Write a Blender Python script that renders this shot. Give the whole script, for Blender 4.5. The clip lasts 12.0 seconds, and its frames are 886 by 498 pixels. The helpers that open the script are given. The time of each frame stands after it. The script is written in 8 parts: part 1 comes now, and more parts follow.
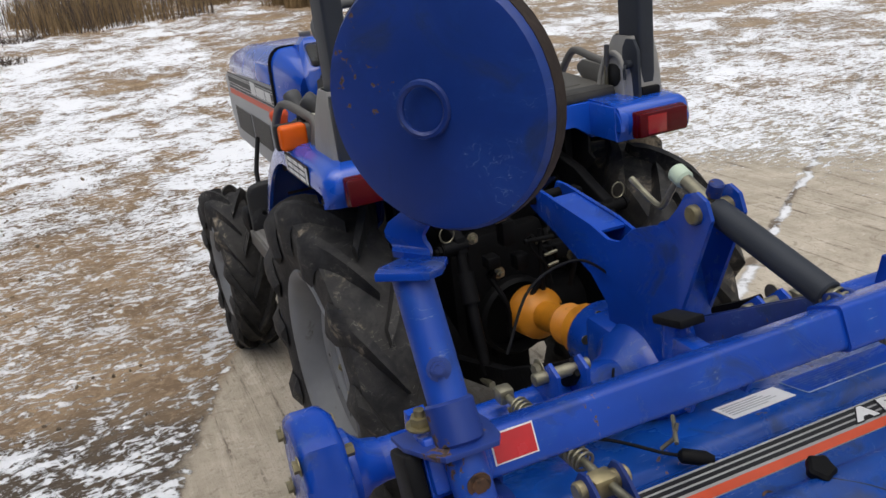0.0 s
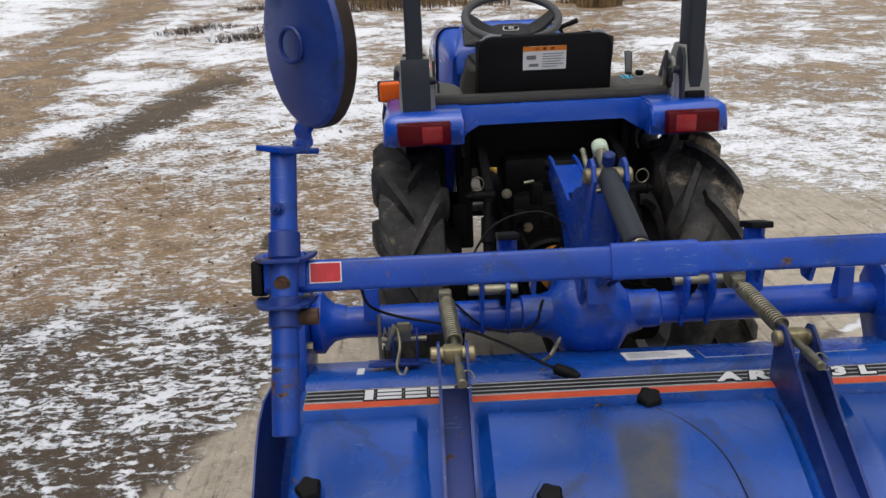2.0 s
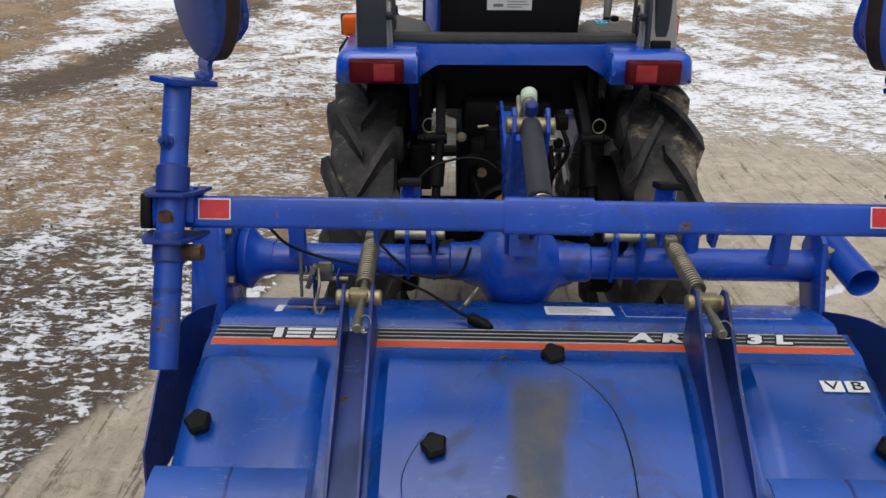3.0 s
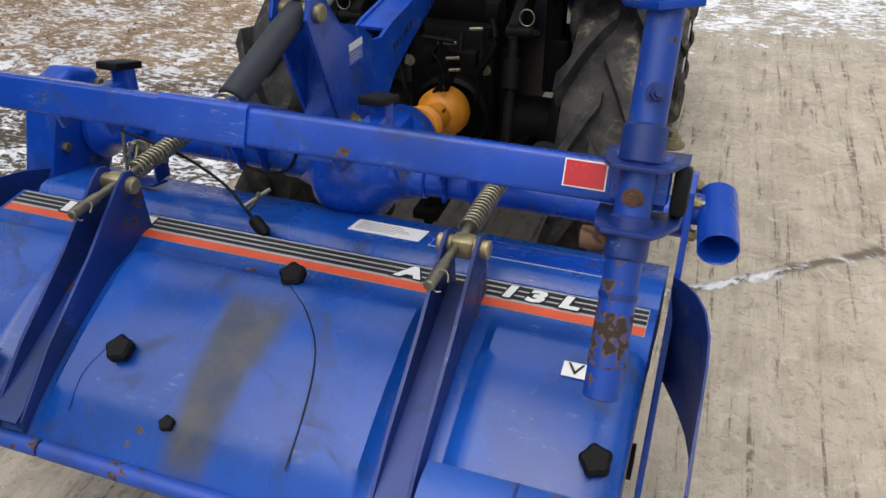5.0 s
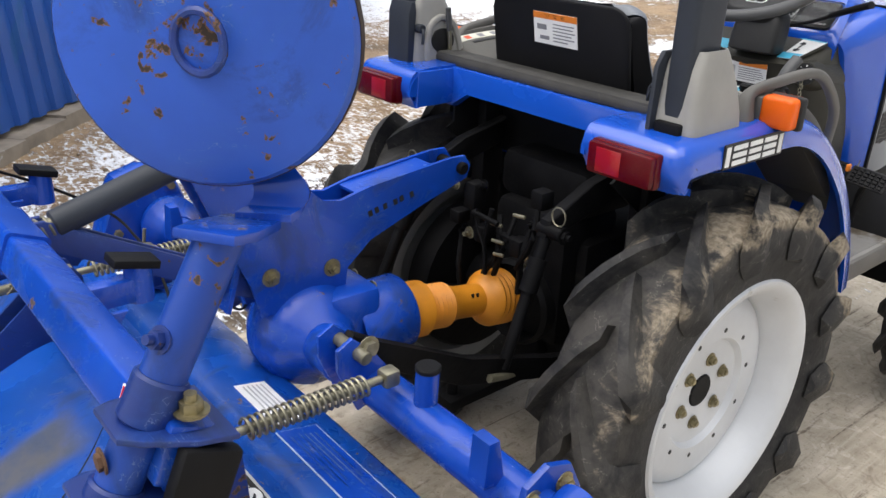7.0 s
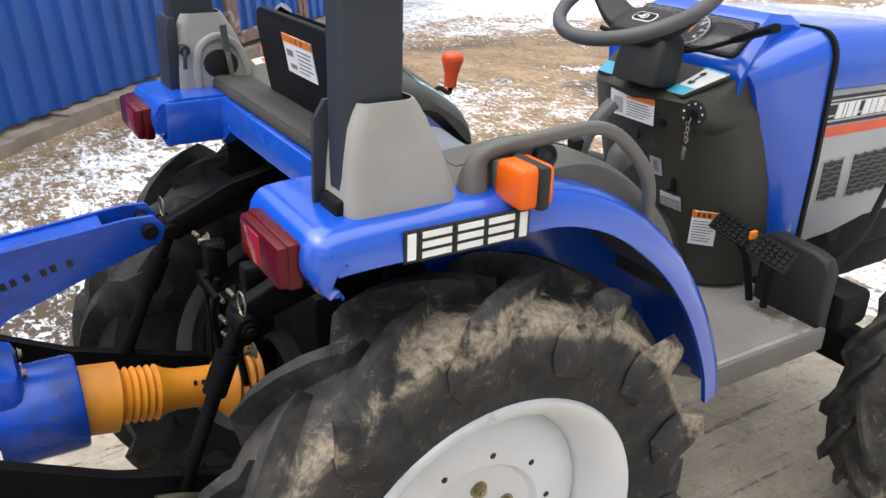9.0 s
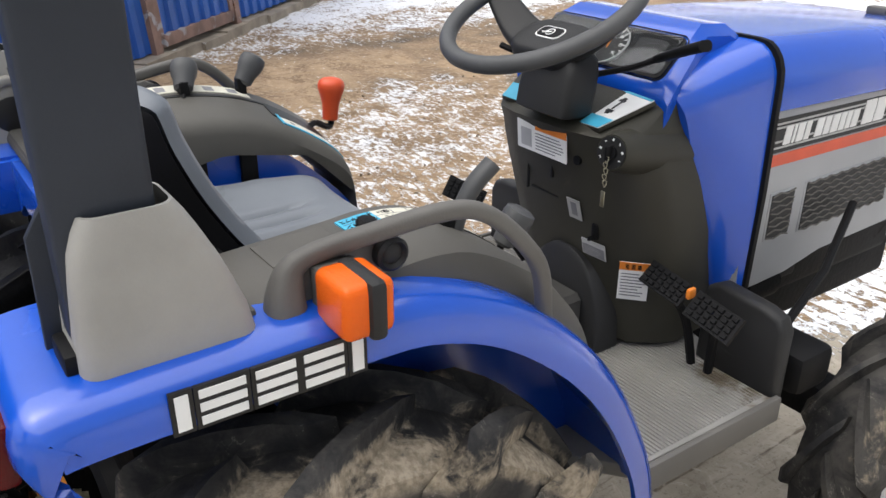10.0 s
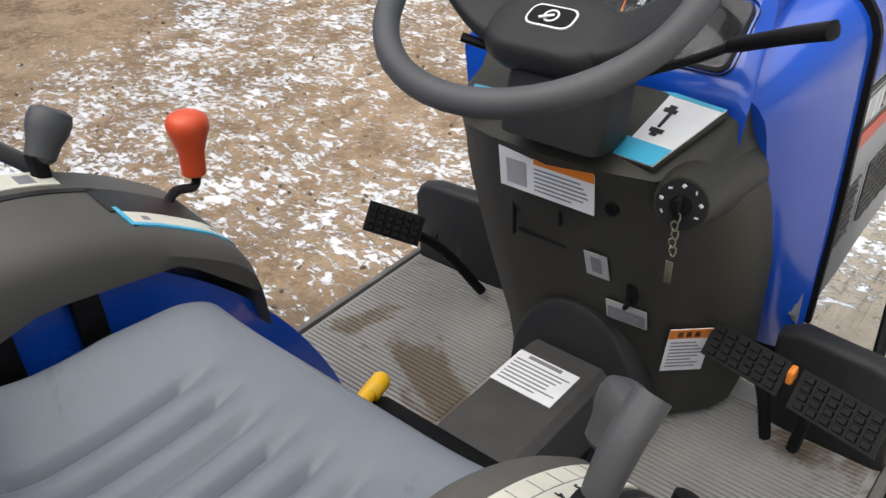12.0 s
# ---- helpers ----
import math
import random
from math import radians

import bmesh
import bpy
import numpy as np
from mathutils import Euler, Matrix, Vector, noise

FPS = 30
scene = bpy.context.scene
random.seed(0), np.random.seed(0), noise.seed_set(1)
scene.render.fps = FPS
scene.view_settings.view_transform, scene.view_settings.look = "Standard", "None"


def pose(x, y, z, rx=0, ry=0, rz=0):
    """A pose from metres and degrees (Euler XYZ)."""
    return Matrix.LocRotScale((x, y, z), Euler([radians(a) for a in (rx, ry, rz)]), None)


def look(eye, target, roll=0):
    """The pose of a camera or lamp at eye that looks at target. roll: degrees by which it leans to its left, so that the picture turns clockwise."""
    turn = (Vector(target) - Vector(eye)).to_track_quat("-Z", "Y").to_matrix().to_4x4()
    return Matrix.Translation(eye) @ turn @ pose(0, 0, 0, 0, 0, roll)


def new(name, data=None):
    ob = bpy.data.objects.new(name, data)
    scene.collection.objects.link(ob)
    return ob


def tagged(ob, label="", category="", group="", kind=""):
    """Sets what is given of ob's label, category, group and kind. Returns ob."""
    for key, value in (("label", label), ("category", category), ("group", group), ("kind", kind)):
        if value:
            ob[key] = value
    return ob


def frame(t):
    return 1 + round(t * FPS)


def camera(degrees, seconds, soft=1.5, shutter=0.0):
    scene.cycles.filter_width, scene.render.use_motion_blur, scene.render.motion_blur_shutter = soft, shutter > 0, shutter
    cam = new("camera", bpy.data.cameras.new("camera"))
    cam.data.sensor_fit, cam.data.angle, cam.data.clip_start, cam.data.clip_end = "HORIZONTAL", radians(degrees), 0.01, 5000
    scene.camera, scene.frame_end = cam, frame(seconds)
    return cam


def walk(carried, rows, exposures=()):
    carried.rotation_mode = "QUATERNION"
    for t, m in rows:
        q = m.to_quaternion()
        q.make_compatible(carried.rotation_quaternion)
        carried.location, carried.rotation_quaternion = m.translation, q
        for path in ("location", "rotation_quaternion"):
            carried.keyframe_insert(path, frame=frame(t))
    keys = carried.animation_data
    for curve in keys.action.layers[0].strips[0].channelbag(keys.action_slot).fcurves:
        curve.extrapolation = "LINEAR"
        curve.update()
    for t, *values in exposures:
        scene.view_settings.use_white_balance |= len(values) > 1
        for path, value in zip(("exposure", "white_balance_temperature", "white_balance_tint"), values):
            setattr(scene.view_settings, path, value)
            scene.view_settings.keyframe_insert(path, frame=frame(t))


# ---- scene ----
cam = camera(56.1, 12.0)
PATH = [
    (0, (-0.898, -1.939, 1.554), (-0.199, -0.202, 0.85), -7.0),
    (0.5, (-0.807, -2.122, 1.529), (-0.313, -0.301, 0.867), -5.0),
    (1, (-0.68, -2.26, 1.54), (-0.348, -0.4, 0.885), -3.7),
    (1.5, (-0.533, -2.464, 1.522), (-0.375, -0.572, 0.893), -2.1),
    (2, (-0.408, -2.556, 1.509), (-0.338, -0.666, 0.858), -2.4),
    (2.5, (-0.305, -2.566, 1.522), (-0.287, -0.666, 0.9), -1.9),
    (3, (-0.173, -2.534, 1.515), (-0.178, -0.698, 0.721), 0.3),
    (3.5, (-0.004, -2.5, 1.471), (-0.003, -0.754, 0.495), 0.0),
    (3.7, (0.089, -2.484, 1.467), (0.072, -0.766, 0.441), 0.5),
    (5.3, (0.822, -2.101, 1.499), (0.119, -0.553, 0.445), 0.1),
    (5.5, (0.917, -2.045, 1.5), (0.105, -0.534, 0.471), 1.0),
    (6, (1.074, -1.865, 1.487), (0.032, -0.431, 0.561), 1.8),
    (6.5, (1.174, -1.651, 1.504), (-0.029, -0.298, 0.653), 2.2),
    (6.7, (1.211, -1.579, 1.513), (-0.068, -0.281, 0.688), 2.3),
    (8.3, (1.445, -0.998, 1.486), (-0.13, -0.058, 0.689), 1.5),
    (8.5, (1.442, -0.897, 1.505), (-0.131, 0.039, 0.698), 1.4),
    (9, (1.376, -0.632, 1.527), (-0.166, 0.345, 0.711), 1.8),
    (9.5, (1.346, -0.405, 1.528), (-0.209, 0.558, 0.719), 1.5),
    (10, (1.156, -0.292, 1.539), (-0.332, 0.744, 0.694), 0.2),
    (10.5, (0.93, -0.23, 1.547), (-0.484, 0.847, 0.63), -0.1),
    (11, (0.762, -0.117, 1.536), (-0.634, 0.91, 0.538), -0.9),
    (11.5, (0.62, -0.07, 1.54), (-0.692, 1.004, 0.48), -2.3),
    (12, (0.525, -0.034, 1.56), (-0.59, 1.21, 0.46), -2.8),
]
walk(cam, [(t, look(eye, target, roll)) for t, eye, target, roll in PATH],
     exposures=[(0.0, 0.09), (0.5, -0.08), (1.5, -0.01), (2.5, 0.01), (3.0, 0.03), (3.5, 0.19), (5.5, 0.40), (6.5, 0.80), (8.5, 0.99), (9.0, 1.13), (9.5, 1.03), (10.0, 0.82), (10.5, 0.80), (11.0, 0.98), (11.5, 1.13), (12.0, 0.66)])

# ---- light ----
world = bpy.data.worlds.new("overcast_sky")
scene.world = world
world.use_nodes = True
wn = world.node_tree
sky = wn.nodes.new("ShaderNodeTexSky")
sky.sky_type = "NISHITA"
sky.sun_disc = False
sky.sun_elevation = radians(67)
sky.sun_rotation = radians(200)
sky.dust_density = 4.0
grey = wn.nodes.new("ShaderNodeHueSaturation")
grey.inputs["Saturation"].default_value = 0.42
wn.links.new(sky.outputs[0], grey.inputs["Color"])
wn.links.new(grey.outputs[0], wn.nodes["Background"].inputs["Color"])
wn.nodes["Background"].inputs["Strength"].default_value = 0.105
sun = new("sun", bpy.data.lights.new("sun", "SUN"))
sun.data.energy = 1.5
sun.data.angle = radians(95)
sun.data.color = (1.0, 0.985, 0.97)
sun.matrix_world = look((0, 0, 8), (0.3, 1.4, 0))


# ---- materials ----
def mth(nt, op, a, b=None, c=None):
    n = nt.nodes.new("ShaderNodeMath")
    n.operation = op
    for i, v in enumerate((a, b, c)):
        if v is None:
            continue
        if isinstance(v, (int, float)):
            n.inputs[i].default_value = v
        else:
            nt.links.new(v, n.inputs[i])
    return n.outputs[0]


def smooth(nt, v, lo, hi):
    n = nt.nodes.new("ShaderNodeMapRange")
    n.interpolation_type = "SMOOTHSTEP"
    nt.links.new(v, n.inputs["Value"])
    n.inputs["From Min"].default_value, n.inputs["From Max"].default_value = lo, hi
    return n.outputs["Result"]


def noise_tex(nt, vec, scale, detail=4.0, rough=0.55, warp=0.0):
    n = nt.nodes.new("ShaderNodeTexNoise")
    n.inputs["Scale"].default_value = scale
    n.inputs["Detail"].default_value = detail
    n.inputs["Roughness"].default_value = rough
    n.inputs["Distortion"].default_value = warp
    nt.links.new(vec, n.inputs["Vector"])
    return n.outputs["Fac"]


def mix(nt, fac, a, b):
    n = nt.nodes.new("ShaderNodeMix")
    n.data_type = "RGBA"
    for key, v in ((0, fac), (6, a), (7, b)):
        if isinstance(v, (int, float)):
            n.inputs[key].default_value = v
        elif isinstance(v, tuple):
            n.inputs[key].default_value = (*v[:3], 1)
        else:
            nt.links.new(v, n.inputs[key])
    return n.outputs[2]


def shade(col, k):
    return tuple(min(1.0, c * k) for c in col)


def material(name, col, rough=0.5, metal=0.0, var=0.12, vscale=7.0, bump=0.15, bscale=220.0,
             spots=(), coat=0.0, stretch=(1, 1, 1), emit=0.0):
    """Base colour with variation at two scales, fine relief, and layers of stains: (colour, share, scale, roughness)."""
    m = bpy.data.materials.new(name)
    m.use_nodes = True
    nt = m.node_tree
    bsdf = nt.nodes["Principled BSDF"]
    tc = nt.nodes.new("ShaderNodeTexCoord")
    mp = nt.nodes.new("ShaderNodeMapping")
    mp.inputs["Scale"].default_value = stretch
    nt.links.new(tc.outputs["Object"], mp.inputs["Vector"])
    vec = mp.outputs[0]
    n1 = noise_tex(nt, vec, vscale, 5)
    n2 = noise_tex(nt, vec, bscale, 3)
    c = mix(nt, smooth(nt, n1, 0.3, 0.7), shade(col, 1 - var), shade(col, 1 + var))
    c = mix(nt, mth(nt, "MULTIPLY", n2, var * 0.7), c, shade(col, 0.5))
    r = mth(nt, "ADD", rough - 0.08, mth(nt, "MULTIPLY", n1, 0.16))
    for i, (scol, share, sscale, srough) in enumerate(spots):
        off = nt.nodes.new("ShaderNodeVectorMath")
        off.inputs[1].default_value = (3.1 * i + 1.7, 5.3 * i, 2.2 * i)
        nt.links.new(vec, off.inputs[0])
        big = noise_tex(nt, off.outputs[0], sscale, 8, 0.62, 0.6)
        edge = 0.72 - share * 0.42
        f = smooth(nt, big, edge, edge + 0.07)
        c = mix(nt, f, c, scol)
        r = mth(nt, "ADD", mth(nt, "MULTIPLY", r, mth(nt, "SUBTRACT", 1.0, f)), mth(nt, "MULTIPLY", f, srough))
    nt.links.new(c, bsdf.inputs["Base Color"])
    nt.links.new(r, bsdf.inputs["Roughness"])
    bsdf.inputs["Metallic"].default_value = metal
    if max(col) < 0.06:
        bsdf.inputs["Specular IOR Level"].default_value = 0.3 if max(col) > 0.0095 else 0.15
    if coat:
        bsdf.inputs["Coat Weight"].default_value = coat
        bsdf.inputs["Coat Roughness"].default_value = 0.12
    if bump:
        b = nt.nodes.new("ShaderNodeBump")
        b.inputs["Strength"].default_value = bump
        b.inputs["Distance"].default_value = 0.003
        nt.links.new(n2, b.inputs["Height"])
        nt.links.new(b.outputs[0], bsdf.inputs["Normal"])
    return m


RUST = (0.16, 0.065, 0.025)
DUST = (0.23, 0.18, 0.125)
BLUE = (0.006, 0.078, 0.50)
M_BLUE = material("tractor_blue_paint", BLUE, 0.26, 0, 0.06, 3, 0.03, 300, coat=0.8)


def worn_paint(name, col, chips=0.3, haze=0.4, dirt=0.5, rough=0.36, extra=None):
    """Old enamel: faded and grimy fields, scratches, and chips that show rust."""
    m = bpy.data.materials.new(name)
    m.use_nodes = True
    nt = m.node_tree
    bsdf = nt.nodes["Principled BSDF"]
    vec = nt.nodes.new("ShaderNodeTexCoord").outputs["Object"]

    def moved(k):
        o = nt.nodes.new("ShaderNodeVectorMath")
        o.inputs[1].default_value = (1.3 * k + 0.7, 2.9 * k, 1.1 * k)
        nt.links.new(vec, o.inputs[0])
        return o.outputs[0]
    big = noise_tex(nt, vec, 4, 5)
    med = noise_tex(nt, moved(1), 13, 7, 0.66, 0.6)
    grime = noise_tex(nt, moved(2), 6.5, 8, 0.70, 0.9)
    fine = noise_tex(nt, moved(3), 58, 5, 0.62, 0.3)
    zone = noise_tex(nt, moved(4), 7, 4, 0.6)
    c = mix(nt, smooth(nt, big, 0.3, 0.7), shade(col, 0.78), shade(col, 1.18))
    c = mix(nt, mth(nt, "MULTIPLY", smooth(nt, med, 0.50, 0.74), haze), c, (0.025, 0.115, 0.40))
    g = mth(nt, "MULTIPLY", smooth(nt, grime, 0.52, 0.68), dirt)
    c = mix(nt, g, c, (0.012, 0.030, 0.100))
    mp = nt.nodes.new("ShaderNodeMapping")
    mp.inputs["Scale"].default_value = (5, 60, 60)
    mp.inputs["Rotation"].default_value = (0.3, 0.2, 0.5)
    nt.links.new(vec, mp.inputs[0])
    s = noise_tex(nt, mp.outputs[0], 1.0, 3)
    s = mth(nt, "SUBTRACT", 1.0, smooth(nt, mth(nt, "ABSOLUTE", mth(nt, "SUBTRACT", s, 0.5)), 0.0, 0.010))
    s = mth(nt, "MULTIPLY", s, smooth(nt, med, 0.57, 0.62))
    c = mix(nt, mth(nt, "MULTIPLY", s, 0.6), c, (0.22, 0.27, 0.42))
    v = mth(nt, "ADD", mth(nt, "MULTIPLY", fine, 0.5), mth(nt, "MULTIPLY", zone, 0.5))
    thr = 0.655 - chips * 0.13
    rust = smooth(nt, v, thr, thr + 0.014)
    core = smooth(nt, v, thr + 0.016, thr + 0.034)
    c = mix(nt, rust, c, (0.15, 0.080, 0.040))
    c = mix(nt, core, c, (0.040, 0.028, 0.022))
    r = mth(nt, "ADD", mth(nt, "MULTIPLY_ADD", big, 0.14, rough - 0.07), mth(nt, "ADD", mth(nt, "MULTIPLY", g, 0.25), mth(nt, "MULTIPLY", rust, 0.45)))
    if extra:
        c, r = extra(nt, vec, c, r)
    nt.links.new(c, bsdf.inputs["Base Color"])
    nt.links.new(r, bsdf.inputs["Roughness"])
    bsdf.inputs["Specular IOR Level"].default_value = 0.5
    b = nt.nodes.new("ShaderNodeBump")
    b.inputs["Strength"].default_value = 0.22
    b.inputs["Distance"].default_value = 0.003
    nt.links.new(mth(nt, "SUBTRACT", mth(nt, "MULTIPLY", med, 0.5), mth(nt, "MULTIPLY", rust, 0.5)), b.inputs["Height"])
    nt.links.new(b.outputs[0], bsdf.inputs["Normal"])
    return m


def axes(nt, vec):
    sp = nt.nodes.new("ShaderNodeSeparateXYZ")
    nt.links.new(vec, sp.inputs[0])
    return sp.outputs


def rubbed_stain(nt, vec, c, r):
    """An olive-grey streak where the paint of the cover has been rubbed dull."""
    X, Y, Z = axes(nt, vec)
    w = noise_tex(nt, vec, 16, 6, 0.65)
    along = smooth(nt, mth(nt, "MULTIPLY", Y, -1.0), 1.14, 1.47)
    line = mth(nt, "ADD", X, mth(nt, "MULTIPLY_ADD", along, 0.022, -0.014))
    d = mth(nt, "ADD", mth(nt, "ABSOLUTE", line), mth(nt, "ADD", mth(nt, "MULTIPLY", mth(nt, "SUBTRACT", w, 0.5), 0.055), mth(nt, "MULTIPLY", along, 0.026)))
    f = mth(nt, "SUBTRACT", 1.0, smooth(nt, d, 0.042, 0.086))
    e = mth(nt, "ADD", Y, mth(nt, "MULTIPLY", mth(nt, "SUBTRACT", w, 0.5), 0.10))
    f = mth(nt, "MULTIPLY", f, mth(nt, "SUBTRACT", 1.0, smooth(nt, e, -1.22, -1.14)))
    f = mth(nt, "MULTIPLY", mth(nt, "MULTIPLY", f, smooth(nt, e, -1.48, -1.42)), 0.88)
    c = mix(nt, f, c, mix(nt, smooth(nt, w, 0.35, 0.65), (0.035, 0.048, 0.070), (0.085, 0.080, 0.058)))
    return c, mth(nt, "ADD", r, mth(nt, "MULTIPLY", f, 0.35))


def bare_edge(nt, vec, c, r):
    """The lower part of the folded flaps is scraped to rust in a ragged band."""
    X, Y, Z = axes(nt, vec)
    w = noise_tex(nt, vec, 15, 7, 0.68, 0.6)
    w2 = noise_tex(nt, vec, 60, 4, 0.6)
    f = smooth(nt, mth(nt, "ADD", mth(nt, "MULTIPLY", Z, -1.0), mth(nt, "MULTIPLY", w, 0.06)), -0.520, -0.512)
    f = mth(nt, "MULTIPLY", f, mth(nt, "MULTIPLY_ADD", smooth(nt, w, 0.38, 0.46), 0.75, 0.25))
    c = mix(nt, f, c, mix(nt, smooth(nt, w2, 0.35, 0.65), (0.10, 0.055, 0.028), (0.23, 0.15, 0.085)))
    return c, mth(nt, "ADD", r, mth(nt, "MULTIPLY", f, 0.4))


M_TILL = worn_paint("tiller_blue_paint", (0.005, 0.056, 0.39), 0.06, 0.28, 0.65, 0.25)
M_COVER = worn_paint("cover_blue_paint", (0.005, 0.066, 0.35), 0.08, 0.26, 0.80, 0.27, rubbed_stain)
M_TILL_DARK = worn_paint("tiller_dark_blue_scuffed", (0.009, 0.032, 0.19), 0.36, 0.25, 0.8, 0.42)
# right disc: worn blue, brightened to hold the light that falls on it
M_DISC_LIT = worn_paint("disc_blue_worn_lit", (0.020, 0.090, 0.47), 0.50, 0.40, 0.55, 0.44)
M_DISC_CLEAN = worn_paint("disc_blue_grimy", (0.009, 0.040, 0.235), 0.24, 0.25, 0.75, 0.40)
M_FLAP = worn_paint("flap_paint", (0.016, 0.080, 0.36), 0.15, 0.4, 0.4, 0.42, bare_edge)
M_WORN = worn_paint("worn_to_rust_paint", (0.013, 0.050, 0.28), 0.95, 0.3, 0.6, 0.5)
M_POLE = worn_paint("pole_blue_paint", (0.007, 0.054, 0.34), 0.44, 0.35, 0.55, 0.42)
M_RUST = material("rusty_steel", (0.13, 0.07, 0.04), 0.8, 0.3, 0.35, 20, 0.4, 120, spots=(((0.05, 0.03, 0.02), 0.4, 30, 0.9),))
M_RIMRUST = material("dark_rusty_rim", (0.045, 0.032, 0.026), 0.75, 0.2, 0.4, 14, 0.3, 120, spots=(((0.14, 0.075, 0.04), 0.25, 12, 0.9), ((0.010, 0.030, 0.16), 0.2, 9, 0.5)))
M_STEEL = material("zinc_plated_steel", (0.28, 0.26, 0.185), 0.40, 0.7, 0.25, 30, 0.1, 300, spots=((RUST, 0.12, 30, 0.8),))
M_BOLT = material("brass_coloured_bolt", (0.30, 0.26, 0.15), 0.45, 0.8, 0.3, 40, 0.1, 300, spots=((RUST, 0.2, 40, 0.8),))
M_GREY = material("grey_plastic", (0.115, 0.109, 0.098), 0.62, 0, 0.12, 5, 0.16, 400, spots=(((0.15, 0.142, 0.125), 0.3, 7, 0.75), ((0.08, 0.075, 0.066), 0.12, 9, 0.7)))
M_FLOOR = material("footboard_grey", (0.25, 0.242, 0.225), 0.55, 0.1, 0.15, 5, 0.15, 300, spots=(((0.13, 0.105, 0.075), 0.34, 3.5, 0.85), ((0.28, 0.25, 0.20), 0.14, 8, 0.9)))
M_LTGREY = material("weathered_light_grey_plastic", (0.31, 0.30, 0.272), 0.66, 0, 0.12, 6, 0.15, 350,
                    spots=(((0.20, 0.185, 0.155), 0.28, 5, 0.8), ((0.15, 0.135, 0.11), 0.14, 11, 0.85), ((0.34, 0.33, 0.30), 0.14, 7, 0.7)))
M_OLIVE = material("dark_olive_plastic", (0.038, 0.036, 0.027), 0.50, 0, 0.12, 5, 0.18, 500, spots=(((0.060, 0.056, 0.044), 0.22, 6, 0.65),))
M_CONS = material("taupe_plastic", (0.082, 0.077, 0.066), 0.58, 0, 0.10, 6, 0.15, 500, spots=((DUST, 0.12, 9, 0.85),))
M_DKGREY = material("dark_grey_plastic", (0.021, 0.021, 0.021), 0.55, 0, 0.14, 8, 0.14, 400, spots=(((0.055, 0.055, 0.055), 0.22, 7, 0.7),))
M_DECK = material("charcoal_deck_plastic", (0.055, 0.053, 0.049), 0.75, 0, 0.18, 8, 0.2, 350, spots=(((0.085, 0.079, 0.067), 0.25, 6, 0.8),))
M_LEVER = material("grey_lever_plastic", (0.066, 0.067, 0.068), 0.55, 0, 0.12, 9, 0.12, 400)
M_ROPS = material("charcoal_steel_paint", (0.032, 0.037, 0.046), 0.52, 0.1, 0.12, 6, 0.08, 250)
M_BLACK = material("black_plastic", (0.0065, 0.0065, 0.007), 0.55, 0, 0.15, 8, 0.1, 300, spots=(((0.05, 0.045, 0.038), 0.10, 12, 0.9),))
# oily black, set darker and duller to carry the shade of the closed-in cavity
M_IRON = material("black_oily_iron_shaded", (0.005, 0.005, 0.0055), 0.6, 0.0, 0.3, 14, 0.4, 80, spots=(((0.016, 0.014, 0.012), 0.18, 10, 0.8),))
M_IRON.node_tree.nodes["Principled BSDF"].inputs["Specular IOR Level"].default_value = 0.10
M_SEAT = material("grey_vinyl", (0.155, 0.171, 0.192), 0.48, 0, 0.10, 4, 0.16, 450, spots=(((0.155, 0.170, 0.191), 0.3, 5, 0.55), ((0.112, 0.125, 0.142), 0.16, 9, 0.6)))
M_SEATBK = material("black_seat_shell", (0.008, 0.008, 0.009), 0.55, 0, 0.15, 8, 0.1, 300)


